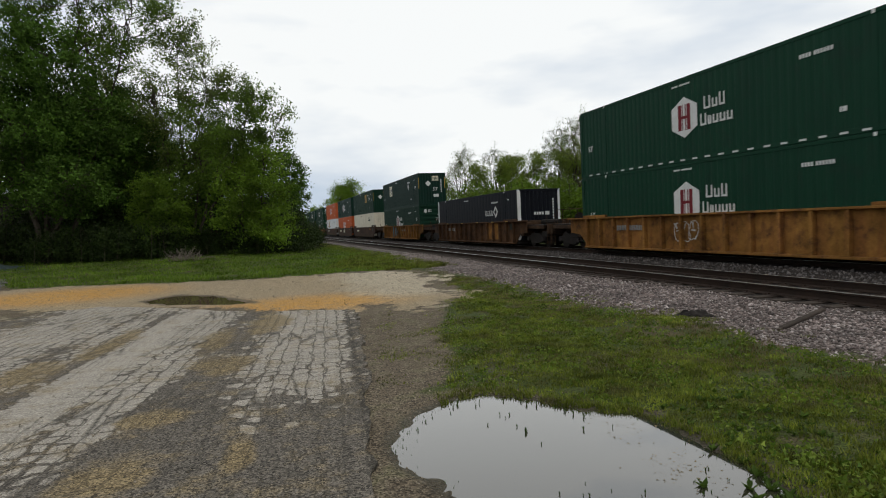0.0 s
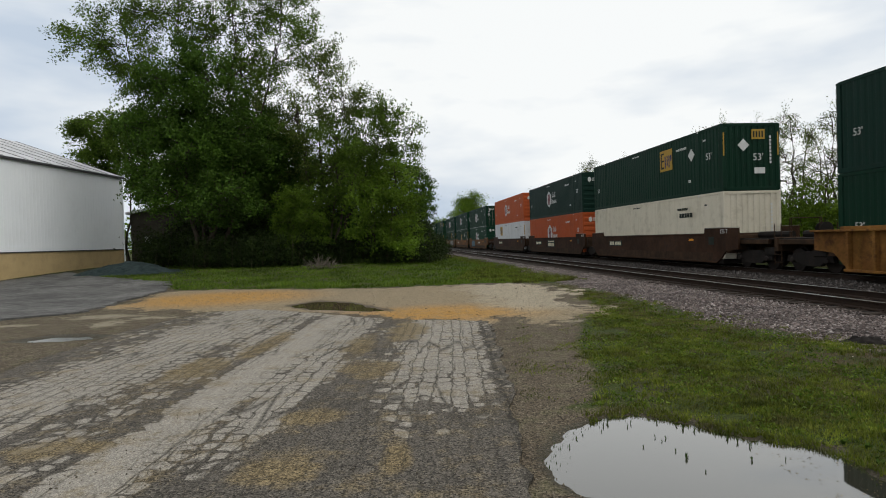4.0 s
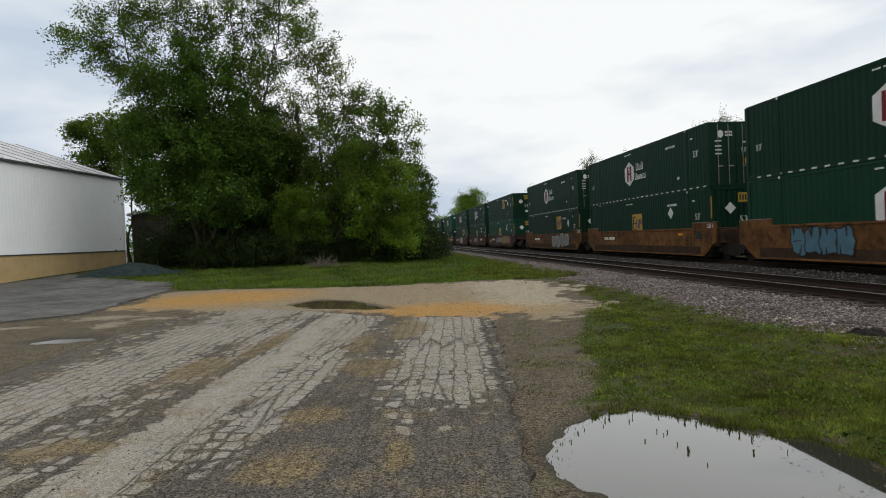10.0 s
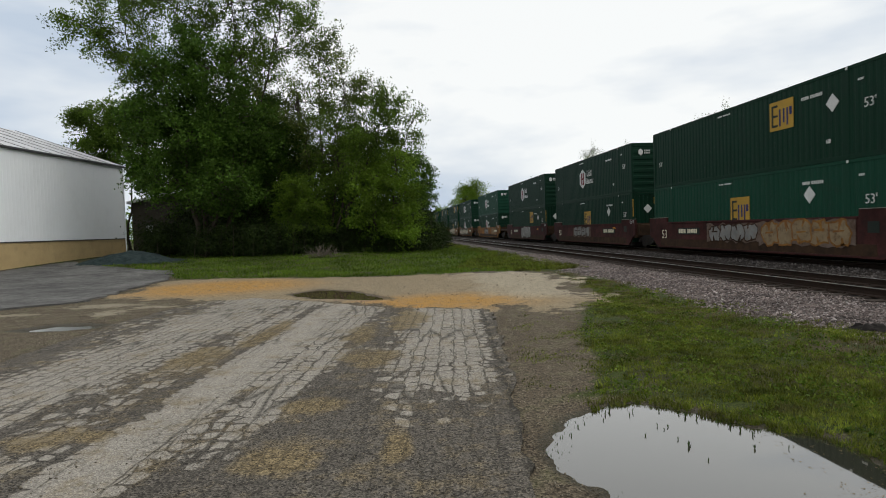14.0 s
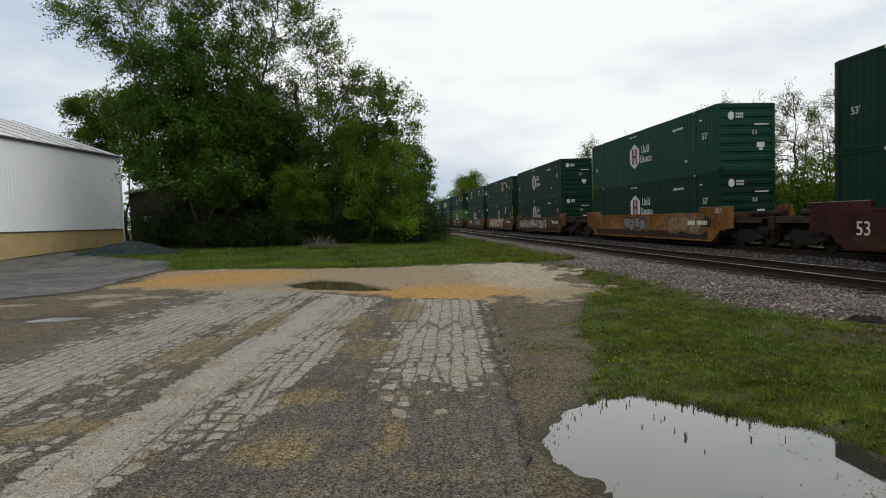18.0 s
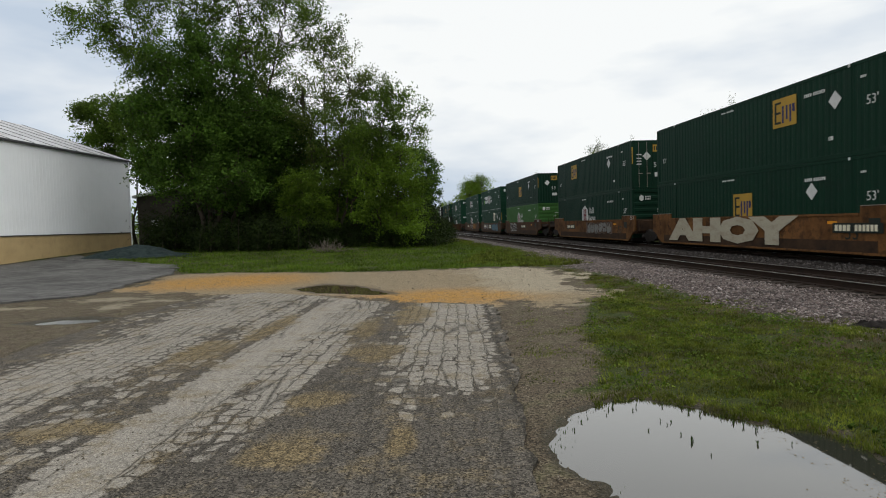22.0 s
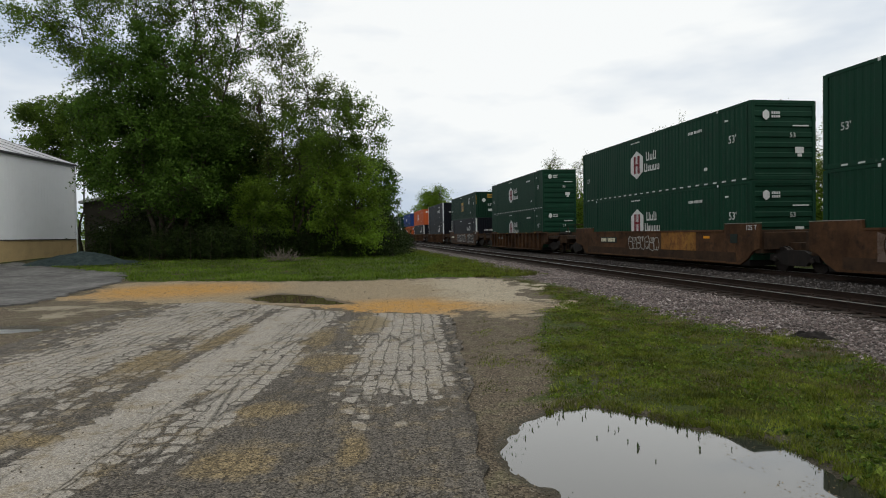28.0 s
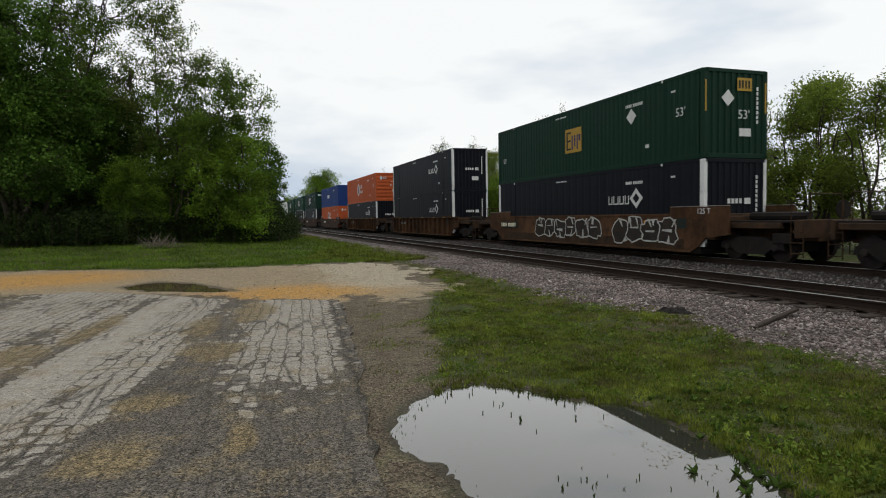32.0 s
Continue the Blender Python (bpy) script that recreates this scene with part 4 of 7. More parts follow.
def wall_sheet(outline, lo, hi, place):
    """Side wall along y: outline gives (y, inset); place maps (along, depth, z)."""
    v, f = [], []
    for a, d in outline:
        v += [place(a, d, lo), place(a, d, hi)]
    f = [(2 * i, 2 * i + 2, 2 * i + 3, 2 * i + 1) for i in range(len(outline) - 1)]
    return v, f


def rect_on_side(b, y0, y1, z0, z1, x=-WIDE / 2 - 0.004, thick=0.006):
    b.box(x - thick, min(y0, y1), z0, x, max(y0, y1), z1)


def poly_on_side(b, pts, x=-WIDE / 2 - 0.003, thick=0.006):
    """pts: (y, z). A plate on the side that faces the yard."""
    b.prism(pts, "x", x - thick, x)


def word_bars(b, y_left, z0, h, widths, gap, slant=0.0, x=-WIDE / 2 - 0.004):
    """A word as a row of plain bars: the first stands at y_left, reading towards smaller y."""
    y = y_left
    for w, k in widths:
        rect_on_side(b, y, y - w, z0, z0 + h * k, x)
        y -= w + gap
    return y


def hollow_bars(b, y_left, z0, letters, gap, stroke=0.055, x=-WIDE / 2 - 0.004):
    """A word as a row of hollow upright bars of given widths and heights."""
    y = y_left
    for w, h in letters:
        rect_on_side(b, y, y - stroke, z0, z0 + h, x)
        rect_on_side(b, y - w + stroke, y - w, z0, z0 + h * 0.96, x)
        rect_on_side(b, y - stroke, y - w + stroke, z0, z0 + stroke, x)
        y -= w + gap


def text_mesh(body, size, name="tmp", bold=0.0):
    cu = bpy.data.curves.new(name, "FONT")
    cu.body, cu.size, cu.extrude, cu.offset = body, size, 0.003, bold
    cu.align_x, cu.align_y = "CENTER", "CENTER"
    cu.resolution_u = 2
    ob = new(name, cu)
    me = bpy.data.meshes.new_from_object(ob.evaluated_get(bpy.context.evaluated_depsgraph_get()))
    bpy.data.objects.remove(ob)
    return me


bpy.context.view_layer.update()
SIZE_MARK = text_mesh("53'", 0.42)
SIZE_MARK.materials.append(WHITE)
BARE_MARK = text_mesh("53", 0.42)
BARE_MARK.materials.append(WHITE)
LOAD_MARK = text_mesh("125 T", 0.26)
LOAD_MARK.materials.append(WHITE)
SPRAYED_WORD = text_mesh("AHOY", 1.0, bold=0.085)
SPRAYED_WORD.materials.append(SPRAY_CREAM)
PALE_SIZE, DARK_SIZE = text_mesh("53", 0.62), text_mesh("53", 0.62)
PALE_SIZE.materials.append(PALE)
DARK_SIZE.materials.append(DARKMARK)
SIDE_TURN = Matrix(((0, 0, -1, 0), (-1, 0, 0, 0), (0, 1, 0, 0), (0, 0, 0, 1)))    # text on the yard side, reading along the train
FRONT_TURN = Matrix(((1, 0, 0, 0), (0, 0, -1, 0), (0, 1, 0, 0), (0, 0, 0, 1)))    # text on the end towards the viewer


def mark(mesh, name, m, parent):
    o = new(name, mesh)
    o.parent, o.matrix_basis = parent, m
    return tagged(o, kind="stuff")


def hexagon(yc, zc, half_w, half_h):
    return [(yc - half_w, zc - half_h * 0.52), (yc, zc - half_h), (yc + half_w, zc - half_h * 0.52), (yc + half_w, zc + half_h * 0.52), (yc, zc + half_h), (yc - half_w, zc + half_h * 0.52)]


def container(kind, paint, label, livery, front="ribs", dashes=False, posts=None):
    """A 53 ft box with its base point under the middle of its front end; front lies at y = 0, the train's rear at +y."""
    c = empty("shipping_container")
    tagged(c, label, "container", "containers on the train")
    p, x0, x1 = PAINT[paint], -WIDE / 2, WIDE / 2
    post = PAINT[posts] if posts else p
    corr = corrugated(LONG - 0.5, TALL, 0.56 if kind == "plate" else 0.285, 0.006 if kind == "plate" and paint == "navy" else 0.012 if kind == "plate" else 0.014, 0.2 if kind == "plate" else 0.34)
    for nm, sx in (("side_panel", -1), ("side_panel", 1)):
        v, f = wall_sheet(corr, 0.14, TALL - 0.1, lambda a, d, z, sx=sx: (sx * (WIDE / 2 - 0.022 - d + 0.012), a + 0.25, z))
        k = len(v)
        # inner skin gives the wall its thickness
        w, g = wall_sheet([(0, 0.06), (LONG - 0.5, 0.06)], 0.14, TALL - 0.1, lambda a, d, z, sx=sx: (sx * (WIDE / 2 - 0.022 - d), a + 0.25, z))
        mesh_object(nm, v + w, (f if sx > 0 else [q[::-1] for q in f]) + [tuple(k + i for i in q) for q in g], p, c)
    Build().box(x0 + 0.03, 0.03, TALL - 0.03, x1 - 0.03, LONG - 0.03, TALL - 0.012).done("roof_panel", p, c)
    Build().box(x0 + 0.05, 0.05, 0.1, x1 - 0.05, LONG - 0.05, 0.15).done("floor_panel", DARK_STEEL, c)
    for sx in (x0, x1 - 0.07):
        Build().box(sx, 0.1, TALL - 0.11, sx + 0.07, LONG - 0.1, TALL, 0.008).done("top_rail", p, c)
        Build().box(sx, 0.1, 0, sx + 0.07, LONG - 0.1, 0.15, 0.008).done("bottom_rail", p, c)
        for y in (0, LONG - 0.2):
            Build().box(sx - 0.004 if sx < 0 else sx - 0.06, y, 0.02, sx + 0.134 if sx < 0 else sx + 0.074, y + 0.2, TALL - 0.02, 0.01).done("corner_post", post, c, "white corner post" if posts else "")
        for y in (1.98, LONG - 1.98 - 0.17):
            q = Build().box(sx - 0.006 if sx < 0 else sx, y, 0.01, sx + 0.07 if sx < 0 else sx + 0.076, y + 0.17, TALL - 0.01, 0.008).done("stacking_post", p, c)
            for z in (0.0, TALL - 0.13):
                Build().box(sx - 0.012 if sx < 0 else sx, y - 0.01, z, sx + 0.07 if sx < 0 else sx + 0.082, y + 0.18, z + 0.125, 0.01).done("corner_casting", p if paint != "silver" else PAINT["grey_white"], q)
        if sx < 0:
            for y in (2.0, LONG - 2.14):
                b = Build()
                rect_on_side(b, y + 0.02, y + 0.11, TALL - 0.11, TALL - 0.015, x0 - 0.013)
                b.done("casting_mark", WHITE, c, "small white lift-point mark")
    # ends
    for y, s in ((0.0, 1), (LONG, -1)):
        Build().box(x0 + 0.12, min(y + 0.07 * s, y + 0.11 * s), 0.1, x1 - 0.12, max(y + 0.07 * s, y + 0.11 * s), TALL - 0.06).done("end_wall", p, c)
        Build().box(x0 + 0.05, min(y, y + 0.12 * s), TALL - 0.13, x1 - 0.05, max(y, y + 0.12 * s), TALL - 0.005, 0.01).done("end_header", p, c)
        Build().box(x0 + 0.05, min(y, y + 0.12 * s), 0, x1 - 0.05, max(y, y + 0.12 * s), 0.16, 0.01).done("end_sill", p, c)
        if front == "doors" and s > 0:
            for a in (x0 + 0.14, 0.01):
                d = Build().box(a, y + 0.012, 0.16, a + 1.14, y + 0.05, TALL - 0.14, 0.008).done("door", p, c)
                for z in (0.75, 1.35, 1.95):
                    Build().box(a + 0.06, y + 0.0, z, a + 1.08, y + 0.02, z + 0.09, 0.006).done("door_rib", p, d)
                for k in (0.3, 0.8):
                    Build().tube((a + k, y - 0.02, 0.12), (a + k, y - 0.02, TALL - 0.1), 0.014).box(a + k - 0.03, y - 0.03, 0.9, a + k + 0.22, y - 0.012, 0.95).done("lock_rod", WORN_EDGE, d, "galvanised lock rod")
        else:
            # one pressed panel with waves
            v, f = [], []
            if front == "upright" and s > 0:
                for a_, d_ in corrugated(WIDE - 0.26, TALL, 0.27, 0.036, 0.4):
                    v += [(x0 + 0.13 + a_, y + 0.014 + d_, 0.15), (x0 + 0.13 + a_, y + 0.014 + d_, TALL - 0.12)]
            else:
                for a_, d_ in corrugated(TALL - 0.27, TALL, 0.40, 0.04, 0.4):
                    v += [(x0 + 0.13, y + (0.014 + d_) * s, 0.15 + a_), (x1 - 0.13, y + (0.014 + d_) * s, 0.15 + a_)]
            f = [(2 * i, 2 * i + 2, 2 * i + 3, 2 * i + 1) for i in range(len(v) // 2 - 1)]
            mesh_object("end_panel", v, f, p, c)
    livery(c, front)
    # small markings
    ink = DARKMARK if paint in ("silver", "cream", "grey_white") else WHITE
    for y, z, h, bars, gap in ((4.2, 2.25, 0.11, [(0.07, 1)] * 4 + [(0.03, 0)] + [(0.07, 1)] * 6, 0.03), (1.6, 2.35, 0.07, [(0.06, 1)] * 3, 0.02),
                               (9.6, TALL - 0.28, 0.06, [(0.09, 1), (0.06, 1), (0.12, 1), (0.05, 0), (0.09, 1), (0.1, 1), (0.08, 1), (0.06, 1), (0.09, 1)], 0.025), (3.0, 0.62, 0.13, [(0.05, 1), (0.12, 1)], 0.03)):
        b = Build()
        word_bars(b, y, z, h, bars, gap)
        tagged(b.done("small_lettering", ink, c, "small lettering too fine to read"), kind="stuff")
    if livery in (hub_livery, hub_message):
        plates = [(0.35, 1.95, 1.0, 2.00), (0.45, 0.98, 0.80, 1.2), (0.55, 0.85, 0.72, 0.96)]
    else:
        plates = [(0.82, 1.15 + 0.155 * k, 0.90, 1.26 + 0.155 * k) for k in range(8)] + [(0.12, 0.72, 0.60, 0.98)]
    if front == "doors":
        plates = plates + [(x, z, x + 0.30, z + 0.06) for x in (-0.98, 0.50) for z in (1.45, 1.62, 1.79, 2.02)]
    for xa, za, xb, zb in plates:
        Build().box(xa, -0.006, za, xb, -0.002, zb).done("label_plate", WHITE, c, "white label plate")
    if dashes:
        b = Build()
        rect_on_side(b, 0, 0.24, 0.045, 0.10)
        first = b.done("reflective_tape", WHITE, c, "white reflective dash")
        first.location = (0, 0.3, 0)
        for k in range(1, 25):
            o = new("reflective_tape", first.data)
            o.parent, o.location = c, (0, 0.3 + 0.62 * k, 0)
    return c


def size_marks(c, side=True, end=True):
    if side:
        mark(SIZE_MARK, "size_mark", Matrix.Translation((-WIDE / 2 - 0.006, 1.13, 1.62)) @ SIDE_TURN, c)
        mark(SIZE_MARK, "size_mark", Matrix.Translation((-WIDE / 2 - 0.006, LONG - 0.9, 1.2)) @ SIDE_TURN @ Matrix.Scale(0.8, 4), c)
    if end:
        mark(BARE_MARK, "size_mark", Matrix.Translation((0.35, -0.006, 1.62)) @ FRONT_TURN @ Matrix.Scale(0.6, 4), c)


def hub_livery(c, front, extra=False):
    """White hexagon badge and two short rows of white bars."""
    b = Build()
    poly_on_side(b, hexagon(8.97, 1.52, 0.66, 0.70))
    badge = b.done("badge", WHITE, c, "white hexagonal badge")
    for y0, y1, z0, z1 in ((9.28, 9.11, 1.08, 1.96), (9.07, 9.03, 1.08, 1.96), (8.82, 8.65, 1.08, 1.96), (8.91, 8.87, 1.08, 1.96), (9.11, 8.82, 1.47, 1.57)):
        b = Build()
        rect_on_side(b, y0, y1, z0, z1, -WIDE / 2 - 0.010 - (0.002 if z0 > 1.2 else 0))
        b.done("badge_bar", REDMARK, badge, "dark red bar")
    b = Build()
    hollow_bars(b, 7.98, 1.62, [(0.30, 0.42), (0.24, 0.29), (0.25, 0.42)], 0.085, 0.065)
    hollow_bars(b, 8.16, 1.10, [(0.28, 0.40), (0.16, 0.28), (0.24, 0.28), (0.24, 0.28), (0.24, 0.28)], 0.075, 0.065)
    tagged(b.done("wordmark", WHITE, c, "two rows of white bars as a word mark"), kind="stuff")
    b = Build()
    b.prism([(-0.72 + 0.15 * math.cos(a), 2.36 + 0.19 * math.sin(a)) for a in (math.pi / 6 + k * math.pi / 3 for k in range(6))], "y", -0.008, -0.003)
    b.done("end_badge", WHITE, c, "small white badge on the end")
    b = Build()
    for k in range(2):
        for j in range(4):
            b.box(-0.5 + j * 0.09, -0.008, 2.26 + k * 0.13, -0.435 + j * 0.09, -0.003, 2.35 + k * 0.13)
    tagged(b.done("end_wordmark", WHITE, c, "tiny white bars"), kind="stuff")
    size_marks(c)
    if front == "doors":
        b = Build()
        b.box(0.42, -0.008, 1.0, 0.86, -0.003, 1.26)
        b.done("safety_label", AMBER, c, "orange safety label")


def hub_message(c, front):
    hub_livery(c, front)
    b = Build()
    word_bars(b, 12.6, 1.62, 0.42, [(0.22, 1), (0.22, 1), (0.12, 0), (0.2, 1), (0.2, 1), (0.2, 1), (0.2, 1), (0.2, 1), (0.12, 0), (0.2, 1), (0.2, 1), (0.2, 1)], 0.045)
    word_bars(b, 12.6, 1.08, 0.42, [(0.22, 1), (0.22, 1), (0.12, 0), (0.2, 1), (0.2, 1), (0.2, 1), (0.12, 0), (0.2, 1), (0.2, 1), (0.2, 1), (0.2, 1)], 0.045)
    rect_on_side(b, 13.6, 12.95, 1.86, 2.0)
    tagged(b.done("slogan", WHITE, c, "two rows of tall white bars as a slogan"), kind="stuff")
    b = Build()
    poly_on_side(b, [(13.5, 0.95), (13.3, 1.0), (13.15, 1.4), (12.9, 1.45), (13.1, 1.6), (13.4, 1.55), (13.5, 1.3)])
    b.done("leaf_mark", LIME, c, "lime green leaf mark")


def emp_livery(plate, yc=8.06, zc=1.51):
    def livery(c, front):
        b = Build()
        rect_on_side(b, yc + 0.68, yc - 0.68, zc - 0.53, zc + 0.53)
        badge = b.done("badge", plate, c, "square badge")
        x = -WIDE / 2 - 0.011
        b = Build()
        rect_on_side(b, yc + 0.56, yc + 0.46, zc - 0.40, zc + 0.40, x)
        for z in (-0.40, -0.04, 0.32):
            rect_on_side(b, yc + 0.46, yc + 0.20, zc + z, zc + z + 0.08, x)
        b.done("badge_comb", DARKMARK, badge, "dark comb-like mark")
        for y, w, z0, z1 in ((0.12, 0.09, -0.40, 0.22), (-0.10, 0.09, -0.28, 0.22), (-0.30, 0.09, -0.40, 0.22), (-0.46, 0.14, -0.06, 0.22)):
            b = Build()
            rect_on_side(b, yc + y, yc + y - w, zc + z0, zc + z1, x)
            b.done("badge_bar", DARKBLUE, badge)
        b = Build()
        poly_on_side(b, [(4.15, 1.9), (3.85, 2.2), (3.55, 1.9), (3.85, 1.6)] if yc > 6 else [(3.0, 1.9), (2.7, 2.2), (2.4, 1.9), (2.7, 1.6)])
        b.done("diamond_mark", WHITE, c, "white diamond plate")
        b = Build()
        b.prism([(-0.62, 1.95), (-0.36, 2.22), (-0.10, 1.95), (-0.36, 1.68)], "y", -0.008, -0.003)
        b.done("diamond_mark", WHITE, c, "white diamond plate")
        b = Build()
        b.box(0.02, -0.008, 2.2, 0.62, -0.003, 2.62)
        q = b.done("end_badge", plate, c, "badge on the end")
        b = Build()
        for k in range(4):
            b.box(0.08 + k * 0.13, -0.014, 2.28, 0.15 + k * 0.13, -0.008, 2.54)
        tagged(b.done("badge_lettering", DARKMARK, q), kind="stuff")
        for sx in (-WIDE / 2 + 0.02, WIDE / 2 - 0.11):
            Build().box(sx, -0.008, 1.5, sx + 0.05, -0.002, 2.5).done("corner_tape", YELLOW, c, "yellow corner tape")
        size_marks(c, end=False)
        mark(SIZE_MARK, "size_mark", Matrix.Translation((0.30, -0.006, 1.42)) @ FRONT_TURN, c)
    return livery


def umax_livery(c, front):
    b = Build()
    poly_on_side(b, [(3.95, 1.72), (3.55, 2.10), (3.15, 1.72), (3.55, 1.34)])
    hollow_bars(b, 5.35, 1.50, [(0.26, 0.34), (0.34, 0.34), (0.28, 0.34), (0.26, 0.34)], 0.07, 0.05)
    b.box(0.35, -0.008, 1.4, 0.6, -0.003, 1.6)
    for k in range(4):
        b.box(-0.35 + k * 0.16, -0.008, 1.42, -0.24 + k * 0.16, -0.003, 1.58)
    q = b.done("wordmark", WHITE, c, "white diamond and bars as a word mark")
    tagged(q, kind="stuff")
    b = Build()
    poly_on_side(b, [(3.75, 1.72), (3.55, 1.91), (3.35, 1.72), (3.55, 1.53)], -WIDE / 2 - 0.010)
    b.done("diamond_core", PAINT["navy"], q)


def plain_livery(c, front):
    b = Build()
    word_bars(b, 4.0, 1.9, 0.2, [(0.2, 1)] * 5, 0.06)
    tagged(b.done("wordmark", DARKMARK, c, "dark bars as a word mark"), kind="stuff")


def blue_livery(c, front):
    b = Build()
    word_bars(b, 9.6, 1.3, 0.5, [(0.3, 1)] * 5, 0.1)
    tagged(b.done("wordmark", WHITE, c, "white bars as a word mark"), kind="stuff")


KINDS = {
    "H": lambda: container("rib", "green", "dark green corrugated container with white hexagon badge", hub_livery, dashes=True),
    "HD": lambda: container("rib", "deep_green", "dark green corrugated container, door end leading", hub_livery, "doors", True),
    "HN": lambda: container("rib", "deep_green", "dark green corrugated container with white hexagon badge, no tape", hub_livery),
    "HM": lambda: container("rib", "mid_green", "mid green corrugated container with white hexagon badge", hub_livery),
    "HT": lambda: container("rib", "green", "dark green corrugated container with badge and white slogan", hub_message, dashes=True),
    "HK": lambda: container("rib", "dark_green", "blackish green container with white hexagon badge", hub_livery),
    "HB": lambda: container("rib", "bright_green", "grass green corrugated container with white hexagon badge", hub_livery),
    "HO": lambda: container("rib", "orange", "orange corrugated container with white hexagon badge", hub_livery),
    "E": lambda: container("rib", "deep_green", "dark green corrugated container with yellow square badge", emp_livery(YELLOW), "upright"),
    "EF": lambda: container("rib", "deep_green", "dark green container with yellow square badge set forward", emp_livery(YELLOW, 5.3, 1.98), "upright"),
    "ED": lambda: container("rib", "deep_green", "dark green container with square badge, door end leading", emp_livery(YELLOW, 11.5, 1.98), "doors"),
    "EM": lambda: container("rib", "mid_green", "mid green corrugated container with yellow square badge", emp_livery(YELLOW), "upright"),
    "EP": lambda: container("rib", "green", "dark green corrugated container with cream square badge", emp_livery(PALE, 5.0, 1.95), "upright"),
    "EK": lambda: container("rib", "dark_green", "blackish green container with cream square badge", emp_livery(PALE, 11.9, 1.95), "upright"),
    "ES": lambda: container("plate", "silver", "silver white panelled container with yellow square badge", emp_livery(YELLOW, 12.05, 2.05), "upright"),
    "U": lambda: container("plate", "navy", "black-navy container with white corner posts", umax_livery, "upright", posts="grey_white"),
    "C": lambda: container("plate", "cream", "cream panelled container with dark lettering", plain_livery, "upright"),
    "B": lambda: container("rib", "blue", "deep blue corrugated container with white lettering", blue_livery, "upright"),
    "W": lambda: container("plate", "grey_white", "plain white steel shipping container", plain_livery, "upright"),
}
MADE = {}


def get_container(kind, m):
    if kind not in MADE:
        MADE[kind] = KINDS[kind]()
        MADE[kind].matrix_basis = m
        return MADE[kind]
    return copy_thing(MADE[kind], m)


def truck(parent, y):
    """A two-axle truck: bolster, side frames, wheels on axles."""
    t = Build().box(-1.0, y - 0.25, 0.38, 1.0, y + 0.25, 0.66, 0.03).done("truck", DARK_STEEL, parent)
    for sx in (-1, 1):
        outline = [(y - 1.2, 0.36), (y - 1.15, 0.58), (y - 0.75, 0.62), (y - 0.45, 0.74), (y + 0.45, 0.74), (y + 0.75, 0.62), (y + 1.15, 0.58), (y + 1.2, 0.36),
                   (y + 0.8, 0.42), (y + 0.5, 0.22), (y - 0.5, 0.22), (y - 0.8, 0.42)]
        Build().prism(outline, "x", sx * 1.0 - 0.08, sx * 1.0 + 0.08).done("side_frame", DARK_STEEL, t)
        b = Build()
        for k in range(3):
            b.tube((sx * 1.0, y - 0.22 + 0.22 * k, 0.24), (sx * 1.0, y - 0.22 + 0.22 * k, 0.6), 0.085)
        b.done("spring", RAIL_RUST, t)
    # dark boxes added to fill the shadowed gap between the wheels
    Build().box(-0.60, y - 1.0, 0.28, 0.60, y - 0.3, 0.60, 0.03).box(-0.60, y + 0.3, 0.28, 0.60, y + 1.0, 0.60, 0.03).done("shadow_filler", DARK_STEEL, t)
    for dy in (-0.89, 0.89):
        b = Build()
        for sx in (-1, 1):
            b.tube((sx * 0.69, y + dy, 0.42), (sx * 0.82, y + dy, 0.42), 0.42, 0.42, 20)
            b.tube((sx * 0.64, y + dy, 0.42), (sx * 0.69, y + dy, 0.42), 0.455, 0.455, 20)
            b.tube((sx * 1.08, y + dy, 0.42), (sx * 1.14, y + dy, 0.42), 0.11, 0.09, 10)
        b.tube((-1.08, y + dy, 0.42), (1.08, y + dy, 0.42), 0.085)
        b.done("wheelset", WHEEL_STEEL, t)
    return t


def ribbon(pts, wide, x):
    """A closed painted line of even width on the car's side: vertices and faces."""
    n, v = len(pts), []
    for i in range(n):
        (ya, za), (yb, zb) = pts[i - 1], pts[(i + 1) % n]
        ty, tz = yb - ya, zb - za
        k = wide / 2 / (math.hypot(ty, tz) + 1e-9)
        v += [(x, pts[i][0] - tz * k, pts[i][1] + ty * k), (x, pts[i][0] + tz * k, pts[i][1] - ty * k)]
    return v, [(2 * i, 2 * i + 1, (2 * i + 3) % (2 * n), (2 * i + 2) % (2 * n)) for i in range(n)]


def bubble(r, yc, zc, half_w, half_h, lean):
    """A swollen, uneven outline."""
    out = []
    for k in range(18):
        a = 2 * math.pi * k / 18
        g = 1 + 0.13 * math.sin(3 * a + r.uniform(0, 6)) + r.uniform(-0.07, 0.07)
        p = (abs(math.cos(a)) ** 0.7 * (1 if math.cos(a) > 0 else -1), abs(math.sin(a)) ** 0.7 * (1 if math.sin(a) > 0 else -1))
        out.append((yc + half_w * g * p[0] + lean * p[1] * half_h, zc + half_h * min(g, 1.1) * p[1]))
    return out


